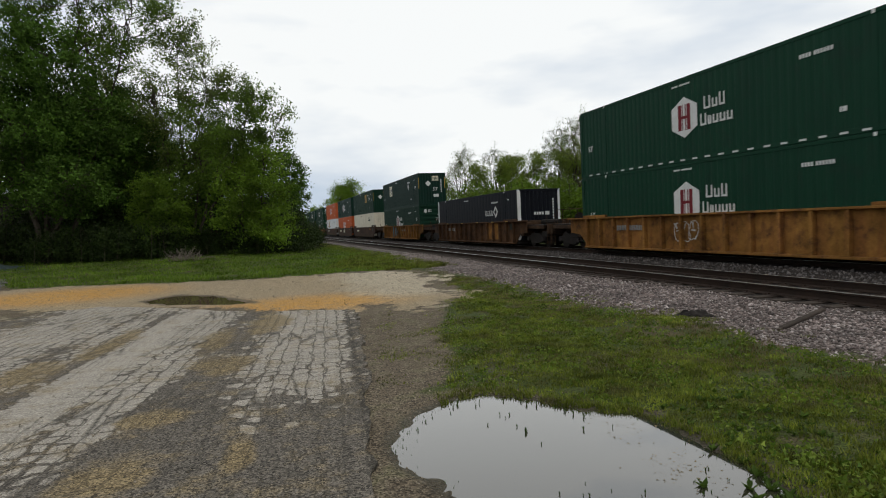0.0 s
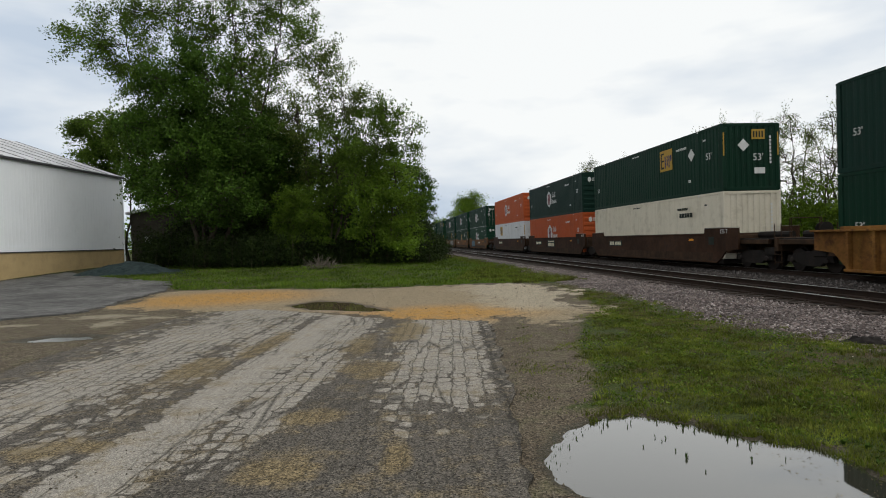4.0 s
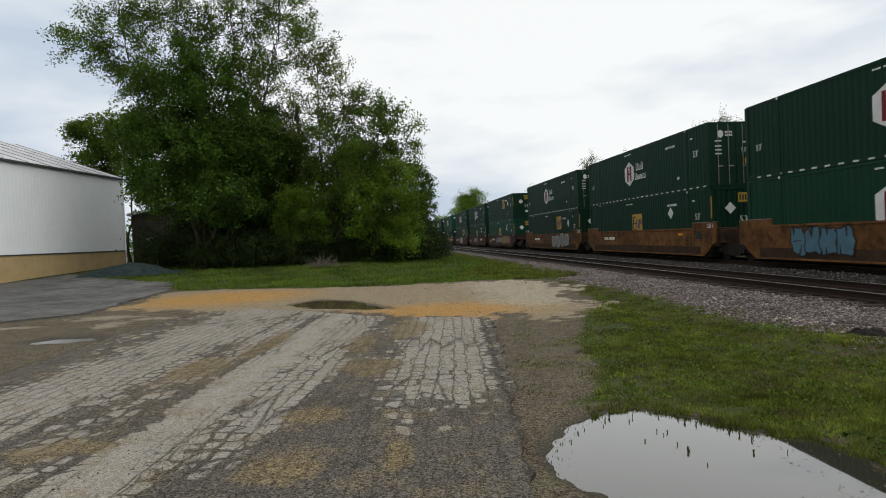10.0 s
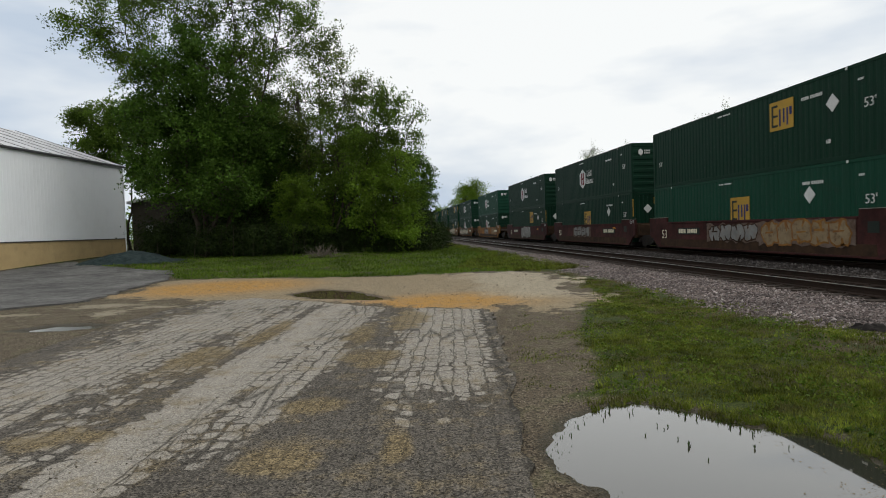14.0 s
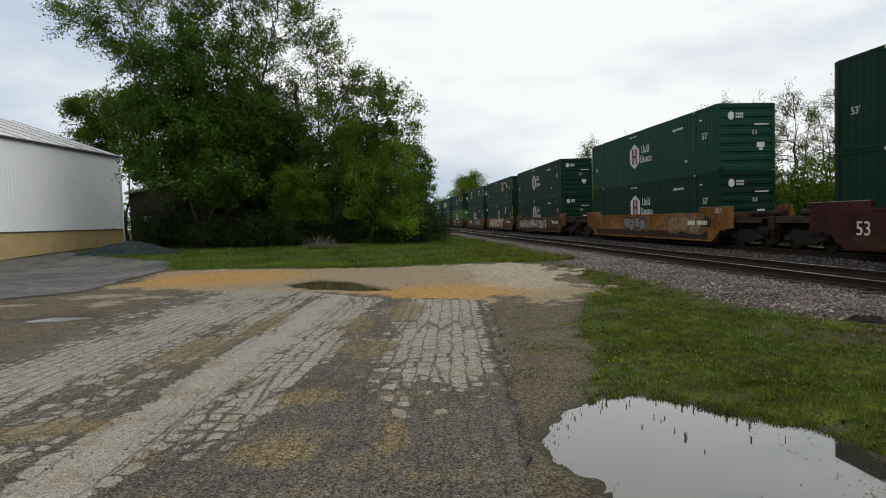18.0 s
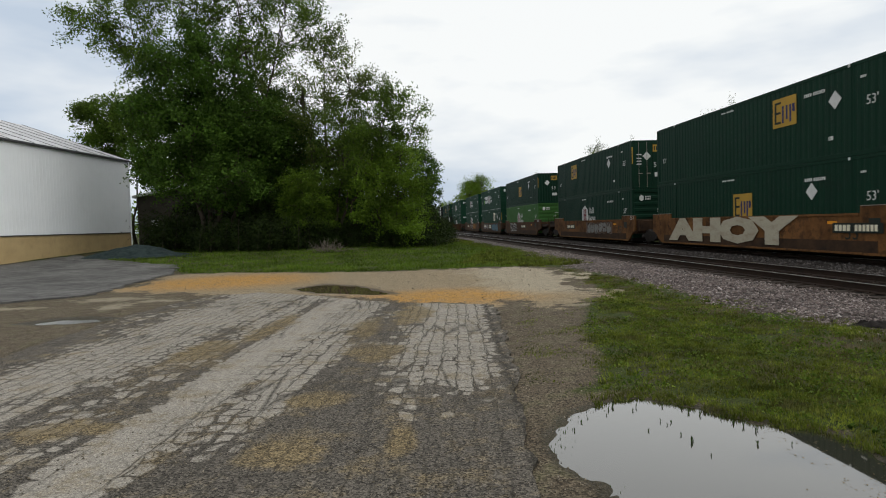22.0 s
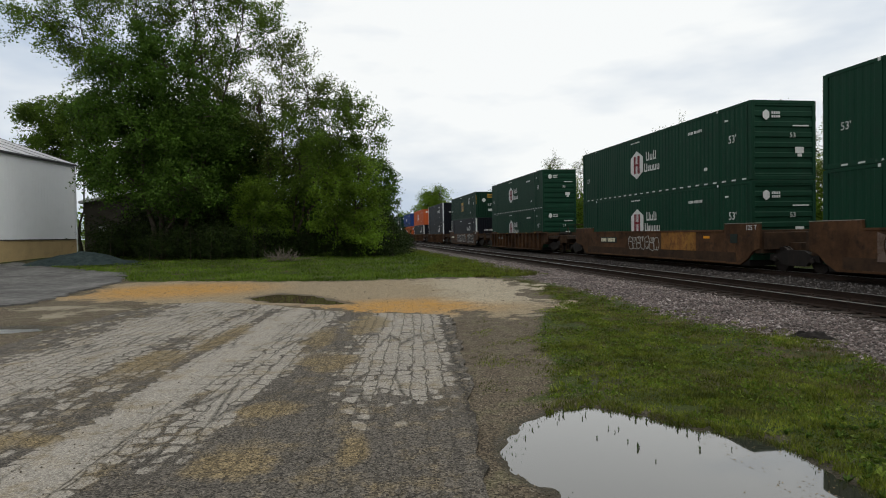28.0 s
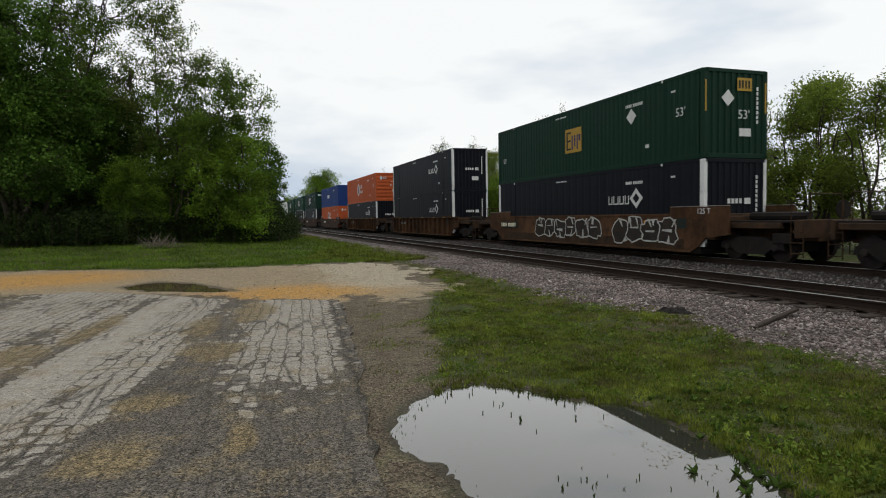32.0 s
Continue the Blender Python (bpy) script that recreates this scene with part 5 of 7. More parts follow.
def sprayed_shapes(parent, y0, y1, z0, z1, seed, fill, line, wide=0.045, ground=None, spacing=2.1, x=-1.395):
    """A sprayed tag with no letters: swollen overlapping shapes with an outline and small gaps, on a ragged patch where there is one."""
    r = random.Random(seed)
    if ground:
        n = max(8, int((y0 - y1) / 0.28))
        top = [(y0 + 0.25 + (y1 - y0 - 0.5) * k / n, z1 + r.uniform(-0.10, 0.06)) for k in range(n + 1)]
        low = [(y0 + 0.25 + (y1 - y0 - 0.5) * k / n, z0 - 0.04 + r.uniform(-0.04, 0.16)) for k in range(n + 1)]
        mesh_object("sprayed_patch", [(x + 0.003, y, z) for y, z in top + low], [(k, k + 1, n + 2 + k, n + 1 + k) for k in range(n)], ground, parent, "ragged sprayed paint patch")
    high = (z1 - z0) / 2
    step = high * spacing
    count = max(2, round((y0 - y1) / step))
    step = (y0 - y1) / count
    for k in range(count):
        yc, zc = y0 - step * (k + 0.5), (z0 + z1) / 2 + r.uniform(-0.06, 0.06)
        d = x - 0.003 * (k % 3)
        shape = bubble(r, yc, zc, step * 0.54, high * r.uniform(0.84, 0.98), r.uniform(-0.2, 0.2))
        letter = mesh_object("sprayed_shape", [(d, y, z) for y, z in shape], [tuple(range(len(shape)))], fill, parent, "swollen sprayed shape") if fill else parent
        v, f = ribbon(shape, wide, d - 0.002)
        # slashes that cut the shape like the gaps of a letter
        for top in r.sample((True, False, True), 2):
            ya = yc + r.uniform(-0.28, 0.28) * step
            za, zb = (zc + high * r.uniform(0.15, 0.4), zc + high * 0.92) if top else (zc - high * 0.92, zc - high * r.uniform(0.1, 0.35))
            w, lean = wide * r.uniform(0.9, 1.7), r.uniform(-0.18, 0.18)
            f.append(tuple(range(len(v), len(v) + 4)))
            v += [(d - 0.002, ya + w * (0.3 if top else 1), za), (d - 0.002, ya - w * (0.3 if top else 1), za), (d - 0.002, ya - w * (1 if top else 0.3) + lean, zb), (d - 0.002, ya + w * (1 if top else 0.3) + lean, zb)]
        if r.random() < 0.6:
            za = zc + r.uniform(-0.15, 0.2) * high
            f.append(tuple(range(len(v), len(v) + 4)))
            v += [(d - 0.002, yc + step * 0.3, za), (d - 0.002, yc - step * 0.25, za + r.uniform(-0.1, 0.1)), (d - 0.002, yc - step * 0.25, za + wide * 1.2), (d - 0.002, yc + step * 0.3, za + wide)]
        tagged(mesh_object("sprayed_outline", v, f, line, letter, "sprayed outline"), kind="stuff")


def sprayed_word(parent, mesh, y0, y1, z0, z1):
    """Tall block letters sprayed over the whole height of the side."""
    w, h = max(v.co.x for v in mesh.vertices) * 2, max(v.co.y for v in mesh.vertices) * 2
    m = Matrix.Translation((-1.40, (y0 + y1) / 2, (z0 + z1) / 2)) @ SIDE_TURN @ Matrix.Diagonal(((y0 - y1) / w, (z1 - z0) / h, 1, 1))
    tagged(mark(mesh, "sprayed_word", m, parent), "tall cream sprayed block letters")


def spray(parent, style, a, d, seed, plane):
    if style == "word":
        sprayed_word(parent, SPRAYED_WORD, a, d, 0.22, 1.45)
    elif style == "swirl":
        sprayed_shapes(parent, a, d, 0.34, 1.40, seed, SPRAY_CREAM, SPRAY_DARK, 0.13, SPRAY_DARK)
    elif style == "outline":
        sprayed_shapes(parent, a, d, 0.42, 1.36, seed, SPRAY_DARK, SPRAY_PALE, 0.055)
    elif style == "block":
        sprayed_shapes(parent, a, d, 0.34, 1.38, seed, SPRAY_GREY, SPRAY_PALE, 0.04, SPRAY_DARK)
    elif style == "blue":
        sprayed_shapes(parent, a, d, 0.30, 1.40, seed, SPRAY_BLUE, SPRAY_DARK, 0.05, spacing=1.5)
    elif style == "cream":
        sprayed_shapes(parent, a, d, 0.50, 1.40, seed, SPRAY_TAN, WELL["yellow_rust"], 0.07, SPRAY_HAZE)
    elif style == "thin":
        sprayed_shapes(parent, a, d, 0.55, 1.20, seed, None, SPRAY_PALE, 0.03, spacing=1.3, x=plane)
    elif style == "fade":
        sprayed_shapes(parent, a, d, 0.55, 1.32, seed, SPRAY_GREY, WELL["brown"], 0.06, SPRAY_HAZE)
    else:
        b = Build()
        rect_on_side(b, a, d, 0.36 if plane > -1.34 else 0.60, 1.38, plane - 0.004)
        b.done("paint_patch", WELL["yellow_rust"], parent, "faded yellow repainted patch")


def well_car(paint, style, ends, label, seed, tags=None, name_marks=True, platform_ends=(True, True)):
    """A well for one stack; y = 0 at the container's front. ends: reach beyond the box in front and behind, and whether a truck sits there."""
    c = empty("well_car")
    tagged(c, label, "rail car", "well cars of the train")
    p = WELL[paint]
    reach_f, truck_f, reach_r, truck_r = ends
    side = 1.36
    y0, y1 = -0.15, LONG + 0.15
    far_f, far_r = (0.95 if reach_f > 2 else 0.35), (0.95 if reach_r > 2 else 0.35)
    for sx in (-1, 1):
        a, b_ = (-side, -side + 0.09) if sx < 0 else (side - 0.09, side)
        if style == "smooth":
            outline = [(y0 + 0.75, 0.16), (y1 - 0.75, 0.16), (y1 - 0.3, 0.40), (y1 - 0.02, 0.66), (y1 + far_r, 0.78), (y1 + far_r, 1.66), (y1 - 1.7, 1.68), (y1 - 1.72, 1.46), (y0 + 1.72, 1.46), (y0 + 1.7, 1.68), (y0 - far_f, 1.66), (y0 - far_f, 0.78), (y0 + 0.02, 0.66), (y0 + 0.3, 0.40)]
            s = Build().prism([(q, z) for q, z in outline], "x", a, b_).done("side_sill", p, c)
            b = Build()
            o = a - 0.03 if sx < 0 else b_
            b.box(o, y0 + 1.75, 1.38, o + 0.03, y1 - 1.75, 1.45, 0.006)
            b.box(o, y0 + 1.6, 0.17, o + 0.03, y1 - 1.6, 0.24, 0.006)
            b.done("flange", p, s)
            Build().box(a - 0.006 if sx < 0 else b_, y0 + 1.0, 0.24, a if sx < 0 else b_ + 0.006, y1 - 1.0, 0.60).done("splash_plate", GRIME, s, "dark grimy lower plate")
            for q0, q1 in ((y0 - far_f, y0 + 1.7), (y1 - 1.7, y1 + far_r)):
                Build().box(a, q0, 1.68, b_, q1, 1.70).done("worn_edge", WORN_EDGE, s, "bare worn steel edge")
        else:
            outline = [(y0 + 0.6, 0.16), (y1 - 0.6, 0.16), (y1 - 0.3, 0.42), (y1 + 0.05, 0.72), (y1 + far_r, 0.80), (y1 + far_r, 1.42), (y0 - far_f, 1.42), (y0 - far_f, 0.80), (y0 - 0.05, 0.72), (y0 + 0.3, 0.42)]
            s = Build().prism(outline, "x", a + 0.03, b_ - 0.03).done("side_sill", p, c)
            Build().box(a - 0.15 if sx < 0 else a, y0 - far_f, 1.40, b_ if sx < 0 else b_ + 0.15, y1 + far_r, 1.47, 0.01).done("top_chord", p, s)
            Build().box(a - 0.15 if sx < 0 else a, y0 + 0.6, 0.14, b_ if sx < 0 else b_ + 0.15, y1 - 0.6, 0.22, 0.01).done("bottom_chord", p, s)
            for k in range(15):
                y = y0 + 0.72 + k * (y1 - y0 - 1.44) / 14
                o = a - 0.13 if sx < 0 else b_ - 0.03
                Build().box(o, y - 0.06, 0.22, o + 0.16, y + 0.06, 1.40, 0.01).done("side_post", p, s)
            if sx < 0 and paint == "dark_rust":
                for y in (y0 + 1.3, y0 + 3.6, y0 + 6.4, y0 + 9.6, y0 + 13.0):
                    Build().box(a - 0.156, y, 1.415, a - 0.151, y + 0.42, 1.46).done("reflector", YELLOW, s, "yellow reflective strip")
            for y in (y0 + 0.4, y1 - 2.2):
                o = a - 0.02 if sx < 0 else a
                Build().box(o, y, 1.47, o + 0.11, y + 1.9, 1.56, 0.01).done("guide_rail", p, s)
    Build().box(-1.27, 0.2, 0.12, 1.27, LONG - 0.2, 0.34, 0.02).done("well_floor", DARK_STEEL, c)
    for s, reach, has, base in ((-1, reach_f, truck_f, y0), (1, reach_r, truck_r, y1)):
        edge = base + s * 0.35
        out = base + s * reach
        lo, hi = min(edge, out), max(edge, out)
        pf = Build().box(-0.42, lo, 0.62, 0.42, hi, 0.98, 0.02)
        pf.box(-1.2, min(edge, edge + s * 0.35), 0.74, 1.2, max(edge, edge + s * 0.35), 1.36, 0.02)
        pf.box(-1.3, min(base, edge), 0.6, 1.3, max(base, edge), 1.44, 0.02)
        platform = pf.done("end_platform", GRIME, c)
        if reach > 2:
            Build().box(-1.15, lo + 0.1, 1.16, 1.15, hi - 0.1, 1.21).done("walkway", DARK_STEEL, platform)
            Build().box(-1.2, min(out, out - s * 0.14), 0.72, 1.2, max(out, out - s * 0.14), 1.24, 0.02).done("end_sill", GRIME, platform)
            for sx in (-1.18, 1.04):
                Build().box(sx, lo + 0.6, 0.98, sx + 0.14, hi - 0.2, 1.16, 0.02).done("side_beam", GRIME, platform)
            for sx in (-1.12, 1.12):
                b = Build()
                e = out - s * 0.1
                for z in (0.3, 0.6, 0.9):
                    b.tube((sx, e - 0.2, z), (sx, e + 0.2, z), 0.016, sides=6)
                for dy in (-0.2, 0.2):
                    b.tube((sx, e + dy, 0.2), (sx, e + dy, 1.75 if dy * s < 0 else 1.1), 0.018, sides=6)
                b.done("ladder", GRIME, platform)
            b = Build()
            for dx in (-0.6, 0.6):
                b.tube((dx, out - s * 0.15, 1.21), (dx, out - s * 0.15, 1.95), 0.018, sides=6)
            b.tube((-0.6, out - s * 0.15, 1.95), (0.6, out - s * 0.15, 1.95), 0.018, sides=6)
            b.done("end_railing", GRIME, platform)
            b = Build().tube((0, out, 0.80), (0, out + s * 0.45, 0.80), 0.09).box(-0.17, min(out + s * 0.3, out + s * 0.62), 0.66, 0.17, max(out + s * 0.3, out + s * 0.62), 0.95, 0.05)
            b.done("coupler", DARK_STEEL, platform)
            b = Build().tube((0.75, out - s * 0.2, 1.5), (0.75, out - s * 0.24, 1.5), 0.28, sides=14).tube((0.75, out - s * 0.2, 1.21), (0.75, out - s * 0.2, 1.5), 0.03)
            b.done("brake_wheel", DARK_STEEL, platform)
            for sx in (-1.0, 1.0):
                Build().box(sx - 0.12, lo + 0.3, 0.55, sx + 0.12, lo + 0.95, 0.85, 0.03).done("brake_cylinder", DARK_STEEL, platform)
            Build().tube((-0.3, lo + 0.4, 1.34), (-0.3, hi - 0.5, 1.34), 0.13).done("air_reservoir", DARK_STEEL, platform)
        if has:
            truck(c, base + s * has)
    # markings
    r = random.Random(seed)
    if name_marks:
        if name_marks == "panel":
            b = Build()
            rect_on_side(b, 9.6, 7.3, 0.62, 1.28, -side - 0.002)
            board = b.done("name_board", DARKMARK, c, "dark lettering panel")
            for y in (9.35, 8.72, 8.08):
                b = Build()
                rect_on_side(b, y, y - 0.52, 1.06, 1.18, -side - 0.010)
                rect_on_side(b, y - 0.02, y - 0.50, 0.72, 0.98, -side - 0.010)
                b.done("board_mark", PALE, board, "pale block mark")
        b = Build()
        yl = 13.5 if name_marks == "panel" else next((q for q in (13.2, 7.3, 11.0, 4.6, 15.6) if all(q < d - 0.2 or q - 2.2 > a + 0.2 for _, a, d in tags or ())), 2.6)
        word_bars(b, yl, 0.90, 0.20, [(0.13, 1)] * 4 + [(0.1, 0)] + [(0.11, 1)] * 6, 0.05, x=-side - 0.040)
        letters = b.done("car_lettering", SPRAY_GREY if style == "rib" else PALE, c, "row of pale bars as car lettering")
        tagged(letters, kind="stuff")
        if style == "smooth":
            b = Build()
            rect_on_side(b, yl + 0.12, yl - 2.0, 0.84, 1.16, -side - 0.030)
            b.done("lettering_board", DARKMARK, letters, "dark lettering panel")
            b = Build()
            rect_on_side(b, 3.0, 2.55, 1.12, 1.22, -side - 0.004)
            b.done("small_label", AMBER, c, "small orange label")
            mark(LOAD_MARK, "load_mark", Matrix.Translation((-side - 0.006, -0.05, 1.52)) @ SIDE_TURN, c)
            if paint in ("rust_orange", "maroon"):
                mark(PALE_SIZE if paint == "maroon" else DARK_SIZE, "size_mark", Matrix.Translation((-side - 0.008, LONG - 1.3 if paint == "maroon" else 1.9, 0.82)) @ SIDE_TURN, c)
        b = Build()
        rect_on_side(b, 1.2, 0.75, 0.95, 1.3, -side - 0.004)
        b.done("data_panel", DARKMARK, c, "dark data panel")
    for k, (kind, a, d) in enumerate(tags or ()):
        spray(c, kind, a, d, seed * 7 + k, -1.335 if style == "rib" else -1.366)
    return c


# front of each box along the train at the start, lower box, upper box, car paint, style, place in its set
S, F, M, R_ = "single", "first", "middle", "rear"
UNITS = [
    (9.3, "H", "H", "yellow_rust", "rib", S, [("thin", 9.6, 8.4)]),
    (32.65, "U", None, "dark_rust", "rib", S, [("yellow", 4.95, 3.0)]),
    (54.95, "HN", "EK", "yellow_rust", "rib", S, [("blue", 11.5, 9.0)]),
    (77.8, "C", "EF", "brown", "smooth", F, None),
    (96.6, "HO", "HK", "brown", "smooth", M, None),
    (115.45, "ES", "HO", "brown", "smooth", R_, None),
    (138.6, "H", "HD", "rust_orange", "smooth", F, [("blue", 13.4, 10.4)]),
    (157.6, "E", "HD", "rust_orange", "smooth", M, None),
    (176.35, "EF", "HD", "rust_orange", "smooth", R_, [("block", 7.3, 2.4)]),
    (199.75, "EM", "EF", "maroon", "smooth", F, [("fade", 10.3, 6.8), ("cream", 6.4, 1.9)]),
    (218.9, "E", "HN", "maroon", "smooth", M, [("fade", 11.0, 7.5)]),
    (238.6, "EF", "HN", "maroon", "smooth", R_, [("block", 9.5, 5.6)]),
    (261.7, "HN", "HM", "yellow_rust", "smooth", S, [("yellow", 14.2, 11.6), ("fade", 10.4, 7.4), ("cream", 4.6, 1.4)]),
    (285.5, "HN", "HN", "rust_orange", "smooth", F, [("swirl", 15.2, 4.4)]),
    (304.75, "E", "EF", "rust_orange", "smooth", M, [("word", 14.8, 4.4)]),
    (324.45, "HN", "ED", "rust_orange", "smooth", R_, [("fade", 8.2, 3.4)]),
    (347.8, "HB", "E", "dark_rust", "smooth", F, [("outline", 13.4, 9.8)]),
    (367.85, "EP", "HT", "dark_rust", "smooth", M, [("fade", 13.8, 10.2), ("blue", 6.8, 2.0)]),
    (387.4, "H", "H", "dark_rust", "smooth", R_, [("yellow", 6.45, 3.55), ("thin", 9.8, 6.7)]),
    (411.5, "H", "H", "dark_rust", "rib", S, None),
    (435.5, "U", "E", "dark_rust", "smooth", S, [("outline", 11.5, 5.8), ("outline", 4.9, 1.2)]),
    (459.3, "U", "U", "dark_rust", "rib", S, None),
    (482.6, "U", "HO", "dark_rust", "rib", S, None),
    (506.0, "HO", "B", "brown", "smooth", S, None),
    (529.3, "U", "HK", "brown", "smooth", F, None),
    (548.3, "U", "H", "brown", "smooth", M, None),
    (567.3, "H", "H", "brown", "smooth", R_, None),
    (590.5, "W", "W", "brown", "smooth", S, None),
    (614.0, "HO", "HK", "brown", "smooth", S, None),
    (637.3, "H", "H", "brown", "smooth", S, None),
]
GAP = {S: (3.3, 1.55, 3.3, 1.55), F: (3.3, 1.55, 1.25, 1.4), M: (1.25, 0, 1.25, 1.4), R_: (1.25, 0, 3.3, 1.55)}
TEXTS = {"rib": "ribbed well car in %s paint", "smooth": "smooth-sided well car in %s paint"}
TONES = {"yellow_rust": "faded rusty yellow", "dark_rust": "dark rusty brown", "brown": "plain brown", "rust_orange": "weathered rusty orange", "maroon": "dull maroon"}
FLEET = []
for number, (u, low, high, tone, style, place, tags) in enumerate(UNITS):
    car = well_car(tone, style, GAP[place], TEXTS[style] % TONES[tone] + (" with sprayed tags" if tags else ""), number + 3, tags, "panel" if u in (96.6, 367.85) else True)
    FLEET.append((car, u, RAIL))
    FLEET.append((get_container(low, pose(FAR_X, u, RAIL + 0.345)), u, RAIL + 0.345))
    if high:
        FLEET.append((get_container(high, pose(FAR_X, u, RAIL + 0.345 + TALL + 0.008)), u, RAIL + 0.345 + TALL + 0.008))


# ---- trees ----
def leaves(rng, centres, spread, per, size):
    """Small pointed leaves scattered round the centres: vertices and faces."""
    n = len(centres) * per
    c = np.repeat(centres, per, 0) + rng.normal(0, 1, (n, 3)) * spread * np.array([1, 1, 0.8])
    a = rng.normal(0, 1, (n, 3))
    a /= np.linalg.norm(a, axis=1)[:, None]
    b = np.cross(a, rng.normal(0, 1, (n, 3)))
    b /= np.linalg.norm(b, axis=1)[:, None] + 1e-9
    s = (size * rng.uniform(0.6, 1.3, n))[:, None]
    v = np.stack([c - a * s, c + a * s * 0.6 + b * s * 0.55, c + a * s * 0.6 - b * s * 0.55], 1).reshape(-1, 3)
    return v, np.arange(3 * n).reshape(-1, 3)


def tubes(p, q, r0, r1, sides):
    """Many tapered sticks at once: vertices and four-cornered faces."""
    d = q - p
    d = d / (np.linalg.norm(d, axis=1)[:, None] + 1e-9)
    u = np.cross(d, np.array([0.31, 0.87, 0.23]))
    u /= np.linalg.norm(u, axis=1)[:, None] + 1e-9
    w = np.cross(d, u)
    g = np.arange(sides) * 2 * math.pi / sides
    ring = np.cos(g)[None, :, None] * u[:, None] + np.sin(g)[None, :, None] * w[:, None]
    v = np.concatenate([p[:, None] + ring * r0[:, None, None], q[:, None] + ring * r1[:, None, None]], 1).reshape(-1, 3)
    i = np.arange(sides)
    f = np.stack([i, (i + 1) % sides, sides + (i + 1) % sides, sides + i], -1)
    return v, (f[None] + 2 * sides * np.arange(len(p))[:, None, None]).reshape(-1, 4)


def bent(rng, a, b, n, wobble, sag=0.0):
    """Points of a crooked way from a to b."""
    t = np.linspace(0, 1, n + 1)[:, None]
    pts = a + (b - a) * t
    size = np.linalg.norm(b - a)
    pts[1:-1] += rng.normal(0, wobble * size, (n - 1, 3))
    pts[:, 2] += (sag * size * 4 * t * (1 - t))[:, 0]
    return pts


def tree(name, seed, stems, blobs, leaf, per, size, label, base=(0, 0), thick=0.16, spread=0.33, clumps=9.0, category="tree"):
    """A tree from crooked stems and the masses of its crown.
    stems: tips (x, y, z) of the stems from the base point; blobs: (x, y, z, half width, half height, fullness) about the base point."""
    rng = np.random.default_rng(seed)
    ps, qs, r0s, r1s, tips, nodes, radii = [], [], [], [], [], [], []

    def lay(pts, r_a, r_b):
        r = np.linspace(r_a, r_b, len(pts))
        ps.extend(pts[:-1]); qs.extend(pts[1:]); r0s.extend(r[:-1]); r1s.extend(r[1:])
        return r

    for k, tip in enumerate(stems):
        pts = bent(rng, np.array([0.22 * math.cos(k * 2.4), 0.22 * math.sin(k * 2.4), -0.4]) * (len(stems) > 1) + np.array([0, 0, -0.2]), np.array(tip, float), 9, 0.012)
        r = lay(pts, thick * (1.0 if k == 0 else 0.8), thick * 0.10)
        nodes.extend(pts[2:]); radii.extend(r[2:])
    nodes, radii = np.array(nodes), np.array(radii)
    for x, y, z, rw, rh, full in blobs:
        c = np.array([x, y, z])
        off = nodes - c
        cost = np.linalg.norm(off, axis=1) + 2.5 * np.maximum(0, off[:, 2] + 0.25 * rw)
        k = int(np.argmin(cost))
        limb = bent(rng, nodes[k], c + np.array([0, 0, 0.35 * rh]), 6, 0.035, -0.02)
        lay(limb, max(0.04, radii[k] * 0.65), 0.022)
        n = max(8, int(clumps * full * (rw * rw * rh) ** 0.75))
        d = rng.normal(0, 1, (n, 3))
        d /= np.linalg.norm(d, axis=1)[:, None]
        aims = c + d * (rng.uniform(0.15, 1.0, n) ** 0.5)[:, None] * np.array([rw, min(rw, 2.6), rh])
        aims[:, 2] = np.maximum(aims[:, 2], 0.25)
        # boughs first, then twigs from the boughs
        m = max(3, n // 9)
        bough_pts = []
        for aim_pt in aims[:m]:
            j = limb[rng.integers(2, len(limb))]
            b_ = bent(rng, j, aim_pt, 4, 0.06, -0.03)
            lay(b_, 0.030, 0.010)
            bough_pts.extend(b_[1:])
        bough_pts = np.array(bough_pts)
        for aim_pt in aims[m:]:
            j = bough_pts[np.argmin(np.linalg.norm(bough_pts - aim_pt, axis=1) + rng.uniform(0, 0.5, len(bough_pts)))]
            t_ = bent(rng, j, aim_pt, 2, 0.08)
            lay(t_, 0.010, 0.005)
            # leafy sprays along the twig and a little past its end
            way = t_[2] - t_[0]
            for w in (0.35, 0.55, 0.75, 0.95, 1.12):
                tips.append(t_[0] + way * w + np.array([0, 0, -0.06 * w * w]))
        for aim_pt in aims[:m]:
            tips.extend([aim_pt] * 3)
    t = empty(name)
    tagged(t, label, category)
    v, f = tubes(np.array(ps), np.array(qs), np.array(r0s), np.array(r1s), 5)
    quick_mesh("trunk", v, f, 4, BARK, t).data.polygons.foreach_set("use_smooth", np.ones(len(f), bool))
    lv, lf = leaves(rng, np.array(tips), spread, per, size)
    quick_mesh("crown", lv, lf, 3, leaf, t)
    return t


